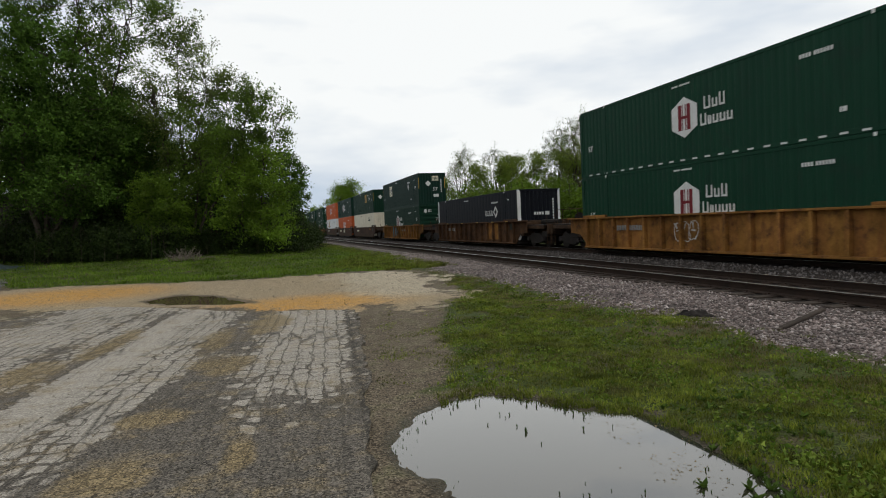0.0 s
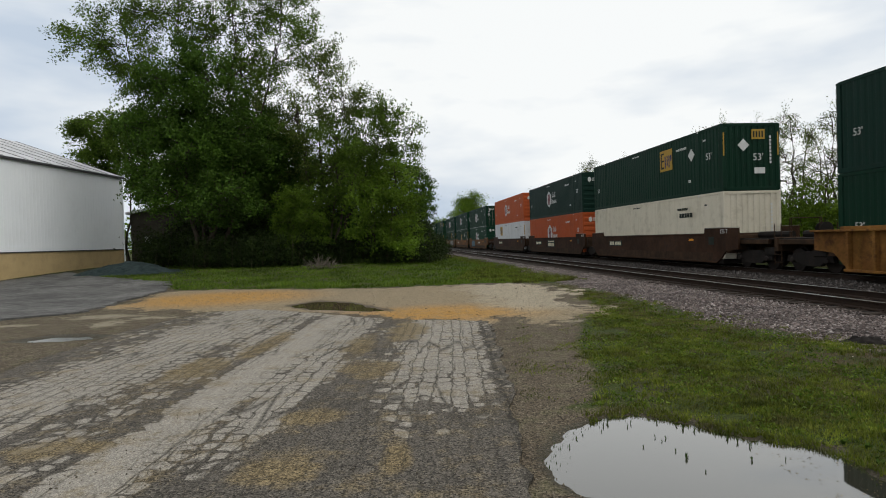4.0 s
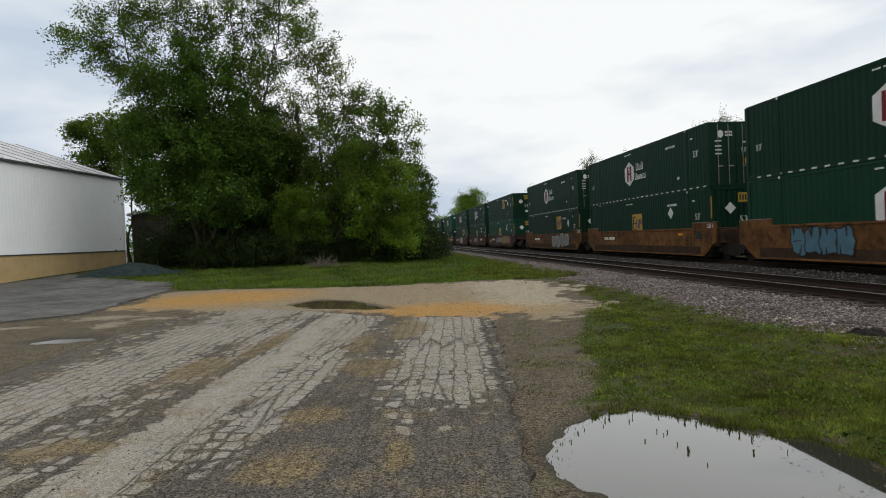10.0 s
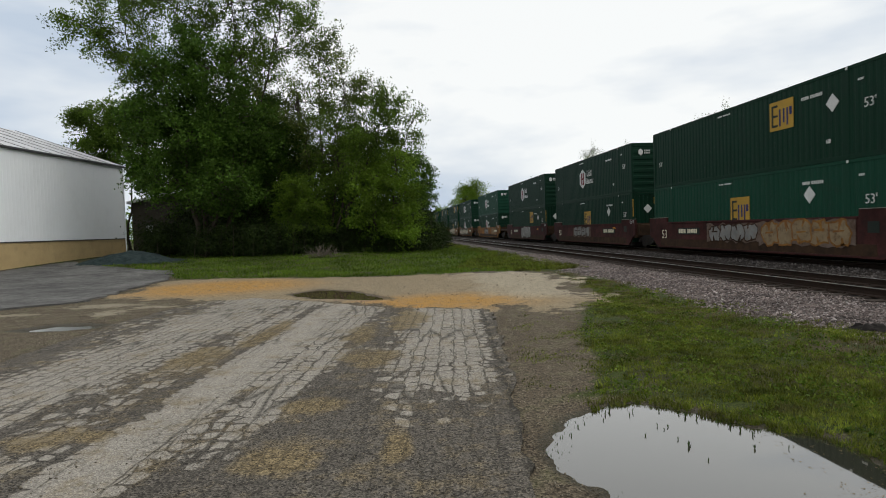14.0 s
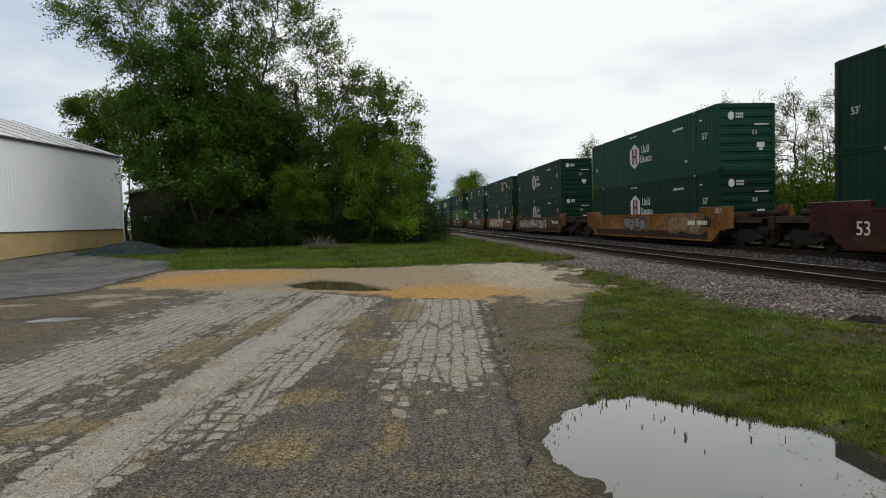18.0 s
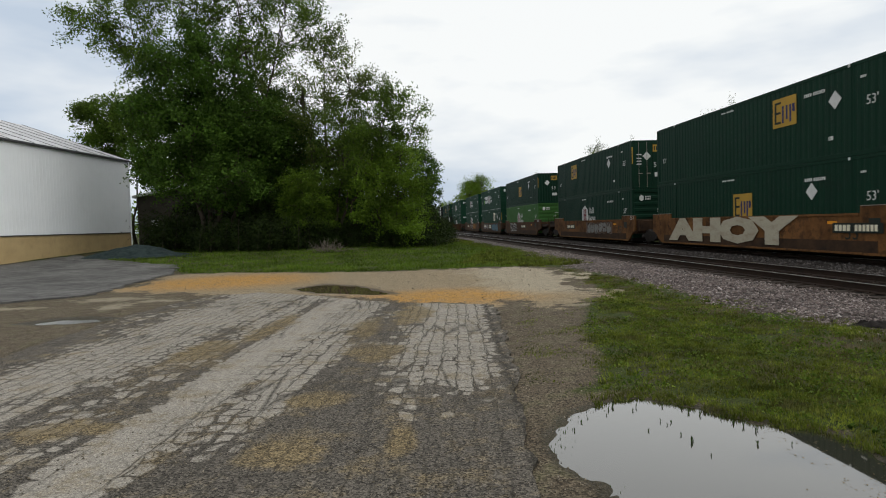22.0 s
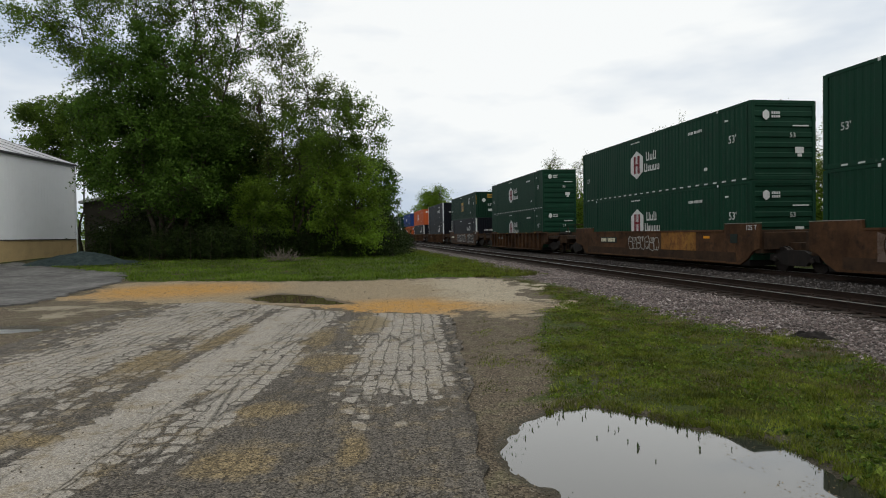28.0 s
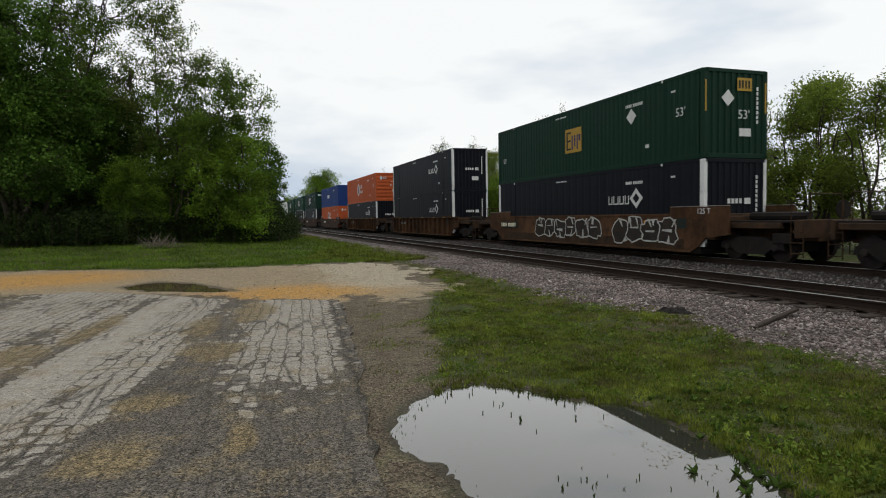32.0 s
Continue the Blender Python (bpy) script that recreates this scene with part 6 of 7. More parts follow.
def round_tree(name, seed, tall, wide, leaf, per, size, label, full=1.0, start=0.25, stems=2, clumps=9.0, spread=0.2):
    """A free-standing tree with an uneven crown of overlapping masses."""
    rng = np.random.default_rng(seed)
    tops = [(rng.normal(0, wide * 0.18), rng.normal(0, wide * 0.12), tall * rng.uniform(0.7, 0.84)) for _ in range(stems)]
    blobs = []
    for k in range(9):
        z = tall * (start + (0.92 - start) * (k + 0.5) / 9)
        reach = wide * 0.5 * math.sin(math.pi * (0.25 + 0.7 * (k + 0.5) / 9)) ** 0.8
        a = k * 2.4 + rng.uniform(-0.5, 0.5)
        r = wide * rng.uniform(0.16, 0.27)
        blobs.append((math.cos(a) * max(0, reach - r * 0.6), math.sin(a) * max(0, reach - r * 0.6) * 0.8, z, r, r * rng.uniform(0.7, 1.0), full * rng.uniform(0.7, 1.2)))
    return tree(name, seed, tops, blobs, leaf, per, size, label, thick=0.10 + tall * 0.006, clumps=clumps, spread=spread)


def bush(name, seed, wide, deep, tall, leaf, count, size, label, twigs=True):
    """A thicket: uneven clumps of leaves over many thin stems."""
    rng = np.random.default_rng(seed)
    t = empty(name)
    tagged(t, label, "bush")
    n = max(12, int(count / 55))
    n = min(n, 260)
    each = max(55, int(count / n))
    c = np.stack([rng.uniform(-wide / 2, wide / 2, n), rng.uniform(-deep / 2, deep / 2, n), np.zeros(n)], -1)
    top = tall * (0.30 + 0.70 * (0.5 + 0.5 * wavy(c[:, 0], c[:, 1], 1.1, seed)))
    c[:, 2] = top * rng.uniform(0.05, 1.0, n) ** 0.7
    lv, lf = leaves(rng, c, 0.34, each, size)
    lv[:, 2] = np.maximum(lv[:, 2], 0.02)
    quick_mesh("foliage", lv, lf, 3, leaf, t)
    b = Build()
    for k in range(int(wide * 3)):
        x, y, h = rng.uniform(-wide / 2, wide / 2), rng.uniform(-deep / 2, deep / 2), tall * rng.uniform(0.5, 0.95)
        b.tube((x, y, -0.1), (x + rng.normal(0, 0.4), y + rng.normal(0, 0.4), h), 0.03, 0.01, 4)
    tagged(b.done("wood", BARK, t), kind="stuff")
    return t


def at(thing, x, y, turn=0.0, scale=1.0, z=None):
    thing.matrix_basis = pose(x, y, float(ground_height(x, y)) - 0.02 if z is None else z, 0, 0, turn)
    thing.scale = (scale, scale, scale)
    return thing


def again(thing, x, y, turn, scale, z=None):
    c = copy_thing(thing, pose(x, y, float(ground_height(x, y)) - 0.02 if z is None else z, 0, 0, turn))
    c.scale = (scale, scale, scale)
    return c


# the grove beyond the lawn
big = at(tree("deciduous_tree", 11, [(-1.8, 0.3, 17.5), (2.2, -0.2, 18.5), (4.6, 0.6, 15.0), (-5.0, 0.4, 13.5)],
              [(-7.8, 0, 14.6, 2.3, 1.5, 0.9), (-5.6, 0.5, 16.0, 2.8, 2.2, 0.8), (-5.0, 0.2, 13.2, 2.6, 1.5, 0.9), (-2.2, -0.6, 15.8, 3.0, 2.4, 0.8), (-2.6, 0.6, 19.4, 3.4, 2.6, 0.7), (1.9, 0, 20.0, 3.8, 2.8, 0.7),
               (4.9, 0.4, 18.6, 3.0, 2.8, 0.7), (1.7, -0.5, 15.8, 3.0, 2.6, 0.8), (4.9, -0.6, 15.0, 2.6, 2.6, 0.8), (6.9, 0.2, 14.4, 1.5, 2.4, 0.6), (-4.2, 0.4, 12.0, 2.4, 1.8, 0.9), (2.4, 0.3, 12.8, 2.8, 1.8, 0.9)],
              LEAF_MID, 12, 0.090, "tall broad tree with sparse fresh green leaves", thick=0.20, clumps=12, spread=0.22), -11.0, 42.5)
dense = at(tree("deciduous_tree", 41, [(-1.6, 0, 10.5), (1.2, 0.4, 11.5), (2.6, -0.3, 7.5)],
                [(-1.6, 0, 10.6, 2.4, 2.4, 1.2), (0.8, -0.4, 11.4, 2.4, 2.4, 1.2), (-0.3, 0.2, 13.2, 2.0, 1.4, 1.0), (-3.3, 0.2, 8.6, 1.9, 1.8, 1.1), (0.0, -0.3, 7.6, 3.2, 2.5, 1.3), (2.6, 0.3, 8.0, 2.7, 2.6, 1.2), (-3.4, 0, 5.6, 1.5, 1.5, 1.0),
                 (-1.6, -0.5, 4.6, 2.3, 1.8, 1.1), (1.8, -0.8, 4.4, 2.8, 2.0, 1.1)],
                LEAF_DARK, 14, 0.108, "dense dark green leafy tree", thick=0.2, clumps=12, spread=0.25), -11.4, 40.6)
airy = at(tree("deciduous_tree", 23, [(0.6, 0, 14.0), (2.2, 0.3, 11.0), (-0.8, -0.3, 10.5)],
               [(0.5, 0, 13.0, 2.3, 2.6, 0.6), (2.1, -0.3, 10.4, 2.4, 2.4, 0.7), (3.5, 0.3, 10.6, 1.9, 1.7, 0.5), (-0.9, 0, 9.6, 2.6, 2.8, 0.8), (0.6, -0.4, 6.2, 2.4, 2.4, 1.0)],
               LEAF_OLIVE, 13, 0.090, "airy tree with small olive green spring leaves", thick=0.12, clumps=11, spread=0.2), -4.4, 43.0)
lean = at(tree("deciduous_tree", 37, [(3.9, 0, 9.4), (2.6, -0.4, 8.6), (0.8, 0.3, 7.4), (4.6, 0.5, 6.4)],
               [(3.9, 0, 9.7, 2.0, 1.3, 0.9), (5.6, 0.2, 8.5, 1.2, 0.8, 0.7), (5.2, 0.0, 7.3, 1.4, 0.9, 0.9), (3.1, -0.4, 7.8, 2.5, 2.0, 0.9), (4.5, 0.3, 6.2, 1.7, 1.3, 0.9), (1.2, 0, 5.6, 2.7, 2.2, 1.0), (0.4, 0.5, 8.6, 2.1, 1.6, 0.7), (-0.4, 0.2, 3.4, 2.4, 1.8, 1.0)],
               LEAF_MID, 15, 0.088, "spreading many-stemmed tree leaning towards the light", thick=0.15, clumps=12, spread=0.21), -3.4, 40.8)
bright = at(tree("deciduous_tree", 53, [(1.0, 0, 5.6), (-0.6, 0.3, 4.6)],
                 [(0.9, 0, 5.6, 1.8, 1.6, 1.0), (1.2, -0.2, 3.4, 1.9, 1.9, 1.1), (-0.6, -0.3, 4.3, 2.0, 1.9, 1.1), (-0.7, -0.2, 2.0, 2.0, 1.4, 1.0), (1.1, -0.4, 1.6, 1.9, 1.2, 1.1)],
                 LEAF_LIGHT, 14, 0.088, "low yellow-green tree leafy down to the ground", thick=0.10, clumps=13, spread=0.2), 0.0, 40.0)
edge = at(tree("deciduous_tree", 59, [(0.8, 0, 8.0), (0.0, 0.2, 5.5)],
               [(0.5, 0, 6.4, 1.4, 2.3, 1.0), (1.5, 0.2, 5.4, 1.1, 1.3, 0.8), (0.1, 0, 3.4, 1.6, 2.0, 1.0), (-1.0, 0.3, 6.2, 1.5, 1.6, 0.9), (1.0, 0, 2.2, 1.4, 1.4, 1.0)],
               LEAF_DARK, 15, 0.105, "slim dark tree at the end of the grove", thick=0.12, clumps=13, spread=0.2), 2.3, 51.5)
behind = at(tree("deciduous_tree", 71, [(-1.6, 0, 10.0), (0.6, 0, 8.5)],
                 [(-2.3, 0, 10.8, 2.4, 1.6, 1.2), (0.1, 0, 11.2, 2.4, 1.8, 1.2), (0.1, 0, 8.8, 2.6, 1.8, 1.2), (2.4, 0, 10.2, 2.2, 1.9, 1.2), (1.9, 0, 6.6, 1.9, 2.2, 1.2), (-3.9, 0, 11.2, 1.1, 0.8, 0.8), (-2.2, 0.3, 8.6, 2.2, 1.6, 1.2)],
                 LEAF_MID, 16, 0.11, "green tree standing behind the white building", thick=0.16, clumps=11, spread=0.22), -20.8, 53.5)
again(dense, -7.6, 44.0, 200, 0.75)
again(lean, -6.8, 45.0, 170, 0.95)
again(dense, -1.6, 45.5, 30, 0.62)
again(bright, -5.0, 40.2, 150, 0.75)
again(dense, -19.5, 67.0, 100, 0.95)
again(dense, -14.5, 58.0, 10, 0.9)
again(airy, -10.0, 46.0, 70, 1.05)
again(lean, -9.0, 52.0, 60, 1.0)
again(edge, 3.6, 60.0, 120, 0.8)
again(edge, 4.4, 70.0, 220, 0.8)
again(bright, 4.2, 84.0, 220, 0.8)
under = at(bush("shrub_thicket", 3, 6, 3, 3.0, LEAF_SHADED, 13000, 0.085, "dark green undergrowth thicket, leaves darkened for the shade below the trees"), -9.6, 40.2, 0, 0.8)
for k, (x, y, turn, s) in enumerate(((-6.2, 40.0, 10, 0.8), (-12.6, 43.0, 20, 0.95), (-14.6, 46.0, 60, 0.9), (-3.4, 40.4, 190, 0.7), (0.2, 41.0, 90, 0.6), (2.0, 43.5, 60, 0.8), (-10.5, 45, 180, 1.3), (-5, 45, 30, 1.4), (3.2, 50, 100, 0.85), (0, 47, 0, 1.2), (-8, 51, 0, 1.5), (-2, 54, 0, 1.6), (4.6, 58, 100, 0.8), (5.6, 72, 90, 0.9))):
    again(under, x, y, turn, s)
brush = empty("brush_pile", pose(-4.2, 36.6, float(ground_height(-4.2, 36.6))))
tagged(brush, "heap of pale dead branches at the foot of the trees", "brush pile")
b = Build()
r = random.Random(9)
for k in range(110):
    x, y = r.gauss(0.7, 0.5), r.gauss(0, 0.4)
    b.tube((x, y, r.uniform(0, 0.3)), (x + r.gauss(0, 0.35), y + r.gauss(0, 0.3), r.uniform(0.2, 1.0) * max(0.2, 1 - abs(x - 0.7) * 0.6)), 0.014, 0.006, 4)
tagged(b.done("dead_branch", DRY, brush), kind="stuff")

# trees behind the train
tall_r = at(round_tree("deciduous_tree", 61, 8.8, 5.2, LEAF_SPRING, 9, 0.086, "leafy yellow-green tree in the row behind the tracks", 1.2, 0.18, 3, 22, 0.26), 24.5, 20.5, 0, 0.86)
bare_r = at(round_tree("deciduous_tree", 67, 10.4, 6.0, LEAF_OLIVE, 7, 0.062, "half-bare tree with bronze spring buds", 0.8, 0.4, 3, 16, 0.14), 25.0, 44.0)
bush_r = at(bush("shrub_thicket", 7, 7, 3, 4.6, LEAF_LIGHT, 12000, 0.12, "green hedge thicket behind the tracks"), 22.5, 30.0, 90)
for x, y, turn, s in ((25.0, 26.8, 330, 0.92), (27.0, 27.5, 80, 0.98), (25.5, 15.5, 40, 0.84), (26.0, 22.5, 300, 0.9), (24.6, 18.0, 250, 0.8), (26.5, 12.5, 20, 0.9), (24.0, 25.0, 200, 0.9), (28.5, 18.0, 120, 1.05), (25.0, 9.5, 120, 0.95), (25.0, 52.0, 10, 0.92), (26.5, 60.0, 260, 0.98), (28.0, 66.0, 260, 0.95), (24.8, 85.0, 30, 0.9), (27, 98, 50, 1.0), (29, 24, 10, 1.0), (26.0, 41.0, 70, 0.82), (25.0, 44.5, 190, 0.8), (25.2, 47.0, 150, 0.88), (24.0, 57.0, 330, 0.95), (25.5, 69.0, 100, 1.0), (25.5, 28.0, 120, 0.9), (24.3, 79.0, 200, 0.9), (25, 125, 10, 0.95), (26, 145, 10, 0.9)):
    again(tall_r, x, y, turn, s)
for x, y, turn, s in ((26.5, 49.0, 100, 0.92), (25.0, 36.0, 220, 0.9), (25.5, 33.0, 60, 0.86), (25.0, 39.5, 300, 0.9), (25.0, 73.0, 20, 1.1), (26.5, 78.0, 140, 1.0), (27, 110, 170, 1.0), (26, 32, 170, 0.75), (27.5, 45.5, 40, 0.95), (27.0, 51.0, 240, 1.0), (28.0, 70.0, 310, 1.05)):
    again(bare_r, x, y, turn, s)
for x, y, turn, s in ((22.6, 33.5, 95, 0.75), (22.8, 38, 95, 0.7), (22.6, 42, 100, 1.1), (22.6, 46, 80, 1.2), (23, 55, 90, 1.35), (23, 65, 90, 1.3), (23, 76, 90, 1.0), (23, 90, 90, 1.1), (23, 105, 90, 1.2), (23, 125, 90, 1.2), (26, 22, 90, 0.45), (26, 13, 90, 0.5), (23, 150, 90, 1.3)):
    again(bush_r, x, y, turn, s)
again(bright, 25.0, 178, 0, 2.3)
again(bright, 25.8, 181, 120, 2.2)
again(bright, 16.5, 186, 60, 1.15)
again(bright, 12.8, 192, 10, 1.1)
again(bright, 13.0, 340, 200, 1.6)
again(bright, 7.5, 330, 100, 1.5)
again(bright, 19.5, 380, 20, 1.9)
again(bright, 1.5, 300, 20, 1.7)
again(bright, 15.5, 300, 60, 1.6)
again(bright, 24, 260, 60, 1.7)

# far woods closing the view
rng = np.random.default_rng(77)
n = 2600
wx = np.concatenate([rng.uniform(-90, 4, n // 2), rng.uniform(22, 70, n // 2)])
wy = np.concatenate([rng.uniform(75, 330, n // 2), rng.uniform(70, 420, n // 2)])
wz = rng.uniform(0.2, 1.0, n) ** 0.6 * (5.5 + 2.0 * wavy(wx, wy, 14.0))
fv, ff = leaves(rng, np.stack([wx, wy, wz], -1), 1.3, 16, 0.42)
fv[:, 2] = np.maximum(fv[:, 2], 0.05)
tagged(quick_mesh("far_woods", fv, ff, 3, LEAF_MID), "distant green woodland along the railway", "woods", kind="stuff")

# ---- grass and weeds ----


def blades(rng, x, y, z, tall, wide):
    n = len(x)
    a = rng.uniform(0, 6.28, n)
    h = tall * rng.uniform(0.5, 1.3, n)
    bend = rng.uniform(0.2, 0.9, n) * h
    w = wide * rng.uniform(0.7, 1.3, n)
    c, s = np.cos(a), np.sin(a)
    v = np.stack([np.stack([x - s * w, y + c * w, z - 0.005], -1), np.stack([x + s * w, y - c * w, z - 0.005], -1), np.stack([x + c * bend, y + s * bend, z + h], -1)], 1).reshape(-1, 3)
    return v, np.arange(3 * n).reshape(-1, 3)


rng = np.random.default_rng(21)


BARE = ((4.1, 3.9, 0.40, 0.22), (3.25, 5.55, 0.32, 0.13), (5.5, 5.2, 0.5, 0.3), (5.9, 6.8, 0.45, 0.4))    # worn spots


def grass_on(name, n, x0, x1, y0, y1, power, tall, wide, poly, label, patchy=0.0, limit=6.9, material=GRASS_MAT):
    y = y0 + (y1 - y0) * rng.uniform(0, 1, n) ** power
    x = rng.uniform(x0, x1, n)
    d = inside(poly, x, y) + 0.35 * wavy(x, y, 0.6, 2) + 0.16 * rng.normal(0, 1, n)
    thin = wavy(x, y, 1.7, 4) + 0.8 * wavy(x, y, 0.5, 9) + 0.4 * smooth(0.0, 0.5, d) - 0.3
    keep = (d > 0) & (thin > patchy + rng.normal(0, 0.25, n)) & (inside(POND, x, y) < 0.02) & (x < limit + 0.6 * wavy(y, y * 0, 1.9, 1) + 0.45 * wavy(x, y, 0.7, 5) + rng.normal(0, 0.22, n)) & (tan_depth(x, y) + rng.normal(0, 0.12, n) < 0.05)
    for bx_, by_, rx, ry in BARE:
        keep &= np.hypot((x - bx_) / rx, (y - by_) / ry) + 0.35 * wavy(x, y, 0.2, 3) + rng.normal(0, 0.2, n) > 1
    x, y = x[keep], y[keep]
    v, f = blades(rng, x, y, ground_height(x, y), tall * (0.75 + 0.5 * np.clip(thin[keep], 0, 1)), wide)
    tagged(quick_mesh(name, v, f, 3, material), label, "grass", kind="stuff")


grass_on("grass", 330000, 1.7, 7.4, 2.6, 24, 1.7, 0.028, 0.0075, GRASS, "short patchy green grass beside the ballast", -0.6, 5.95)
grass_on("grass", 42000, 5.2, 7.3, 2.6, 22, 1.5, 0.030, 0.006, GRASS, "dead straw-coloured grass at the foot of the ballast", -0.9, 6.6, STRAW)
SHOULDER = [(1.35, 5.4), (1.6, 7.2), (2.0, 9.5), (2.5, 12.0), (4.0, 12.8), (3.2, 10.0), (2.7, 7.8), (2.3, 6.6), (1.9, 6.0)]
grass_on("grass", 26000, 1.3, 4.1, 5.0, 13.0, 1.2, 0.022, 0.006, SHOULDER, "sparse grass tufts in the damp gravel beside the asphalt", 0.55)
CLUMP = [(6.5, 8.4), (6.6, 9.1), (7.1, 9.2), (7.3, 8.7), (7.0, 8.2)]
grass_on("grass", 9000, 6.3, 7.5, 8, 9.4, 1.0, 0.05, 0.006, CLUMP, "clump of taller grass growing out of the ballast", -1.2, 8.0)
grass_on("grass", 60000, 3.0, 8.0, 24, 110, 1.5, 0.12, 0.02, GRASS, "grass verge along the railway", -0.7, 8.2)
grass_on("grass", 120000, -17, 8.5, 23, 60, 1.5, 0.10, 0.016, LAWN, "green lawn in front of the trees", -0.8, 8.2, LAWN_MAT)


grass_on("grass", 40000, 3.0, 7.2, -5, 2.6, 1.0, 0.024, 0.008, GRASS, "short patchy green grass beside the ballast", -0.8, 6.25)


def weed(seed, n, tall, wide, blade):
    """A few pointed leaves rising from one root."""
    rng = np.random.default_rng(seed)
    v, f = [], []
    for k in range(n):
        a, h, o = rng.uniform(0, 6.28), tall * rng.uniform(0.5, 1.1), wide * rng.uniform(0.4, 1.2)
        c, s = math.cos(a), math.sin(a)
        q = len(v)
        w = blade * rng.uniform(0.7, 1.3)
        v += [(0, 0, -0.02), (c * o * 0.45 - s * w, s * o * 0.45 + c * w, h * 0.55), (c * o, s * o, h), (c * o * 0.45 + s * w, s * o * 0.45 - c * w, h * 0.55)]
        f += [(q, q + 1, q + 2, q + 3)]
    return v, f


r = random.Random(4)
thin = [mesh_object("weed", *weed(k, 2 + k % 3, 0.048, 0.020, 0.0055), WEED_MAT) for k in range(5)]
leafy = [mesh_object("weed", *weed(20 + k, 11, 0.075, 0.085, 0.020), BROAD) for k in range(4)]
for o in thin:
    tagged(o, "slender dark weed standing in the shallow water", "weed", "weeds round the puddle")
for o in leafy:
    tagged(o, "broad-leaved green weed on the puddle's bank", "weed", "weeds round the puddle")
spots = [(2.25, 5.64), (2.18, 5.55), (2.3, 5.21), (2.32, 5.11), (2.38, 5.17), (2.31, 4.68), (2.33, 4.71), (2.31, 4.85), (2.31, 4.38), (2.79, 4.57), (2.83, 5.19), (2.88, 5.07), (2.91, 4.96), (2.62, 5.5), (2.66, 5.42), (2.7, 5.3),
         (2.74, 5.36), (2.05, 5.7), (1.98, 5.62), (1.62, 5.3), (1.5, 5.1), (2.95, 4.86), (2.1, 5.0), (1.9, 5.45), (2.5, 5.62), (3.02, 4.5)]
spots += [(r.gauss(2.15, 0.22), r.gauss(3.40, 0.10)) for k in range(13)] + [(r.uniform(2.5, 3.2), r.uniform(2.9, 3.6)) for k in range(12)]
for k, (x, y) in enumerate(spots):
    o = thin[k] if k < 5 else copy_thing(thin[k % 5], pose(0, 0, 0))
    o.matrix_basis = pose(x, y, -0.026, 0, 0, r.uniform(0, 360))
    s = r.uniform(0.7, 1.25) if k < 26 else r.uniform(0.5, 0.85)
    o.scale = (s, s, s)
banks = [(2.94, 3.29, 1.0), (3.29, 3.10, 1.2), (3.18, 3.16, 1.0), (3.36, 3.3, 1.1), (3.1, 3.02, 1.1), (3.45, 3.5, 0.9), (3.0, 2.9, 1.0), (3.25, 2.9, 1.2)]
while len(banks) < 74:
    x, y = r.uniform(3.05, 4.6), r.uniform(2.5, 4.8)
    if x > 3.35 + 0.25 * (y > 3.8) - 0.2 * (y < 3.2) and r.random() < 1.25 - (x - 3.3) * 0.75:
        banks.append((x, y, r.uniform(0.45, 1.0)))
for k, (x, y, s) in enumerate(banks):
    o = leafy[k] if k < 4 else copy_thing(leafy[k % 4], pose(0, 0, 0))
    o.matrix_basis = pose(x, y, max(float(ground_height(x, y)), -0.03), 0, 0, r.uniform(0, 360))
    o.scale = (s * 0.75, s * 0.75, s * 0.75)

# leaf bits floating near the far bank and among the weeds
n = 240
fx = np.concatenate([rng.normal(2.98, 0.12, n // 2), rng.uniform(2.9, 3.45, n // 2)])
fy = np.concatenate([rng.normal(3.55, 0.16, n // 2), rng.uniform(3.7, 4.9, n // 2)])
keep = inside(POND, fx, fy) > 0.0
v, f = leaves(rng, np.stack([fx[keep], fy[keep], np.full(keep.sum(), -0.0205)], -1), 0.001, 1, 0.012)
v[:, 2] = -0.0205 + np.abs(v[:, 2] + 0.0205) * 0.15
tagged(quick_mesh("leaf_bits", v, f, 3, STRAW), "pale leaf bits floating on the puddle", "leaf litter", kind="stuff")

# tufts of longer grass
n = 1500
ty = 3.0 + 17 * rng.uniform(0, 1, n) ** 1.4
tx = rng.uniform(2.2, 7.4, n)
keep = (inside(GRASS, tx, ty) > 0.15) & (inside(POND, tx, ty) < -0.05) & (tx < 7.1 + 0.5 * wavy(ty, ty * 0, 1.9, 1)) & (tan_depth(tx, ty) < 0) & (wavy(tx, ty, 0.9, 12) > -0.1)
tx, ty = np.repeat(tx[keep], 22), np.repeat(ty[keep], 22)
tx, ty = tx + rng.normal(0, 0.035, len(tx)), ty + rng.normal(0, 0.035, len(ty))
v, f = blades(rng, tx, ty, ground_height(tx, ty), 0.052, 0.008)
tagged(quick_mesh("grass", v, f, 3, GRASS_MAT), "longer grass tufts in the verge", "grass", kind="stuff")

# clover and broad-leaved lawn weeds
n = 42000
cy = 2.6 + 14 * rng.uniform(0, 1, n) ** 1.5
cx = rng.uniform(1.9, 6.6, n)
keep = (inside(GRASS, cx, cy) > 0.05) & (inside(POND, cx, cy) < -0.02) & (wavy(cx, cy, 0.7, 3) + 0.5 * wavy(cx, cy, 0.2, 8) > 0.0)
cx, cy = cx[keep], cy[keep]
v, f = leaves(rng, np.stack([cx, cy, ground_height(cx, cy) + rng.uniform(0.006, 0.03, len(cx))], -1), 0.014, 1, 0.025)
tagged(quick_mesh("clover", v, f, 3, CLOVER), "low clover and weeds in the grass", "weeds", kind="stuff")

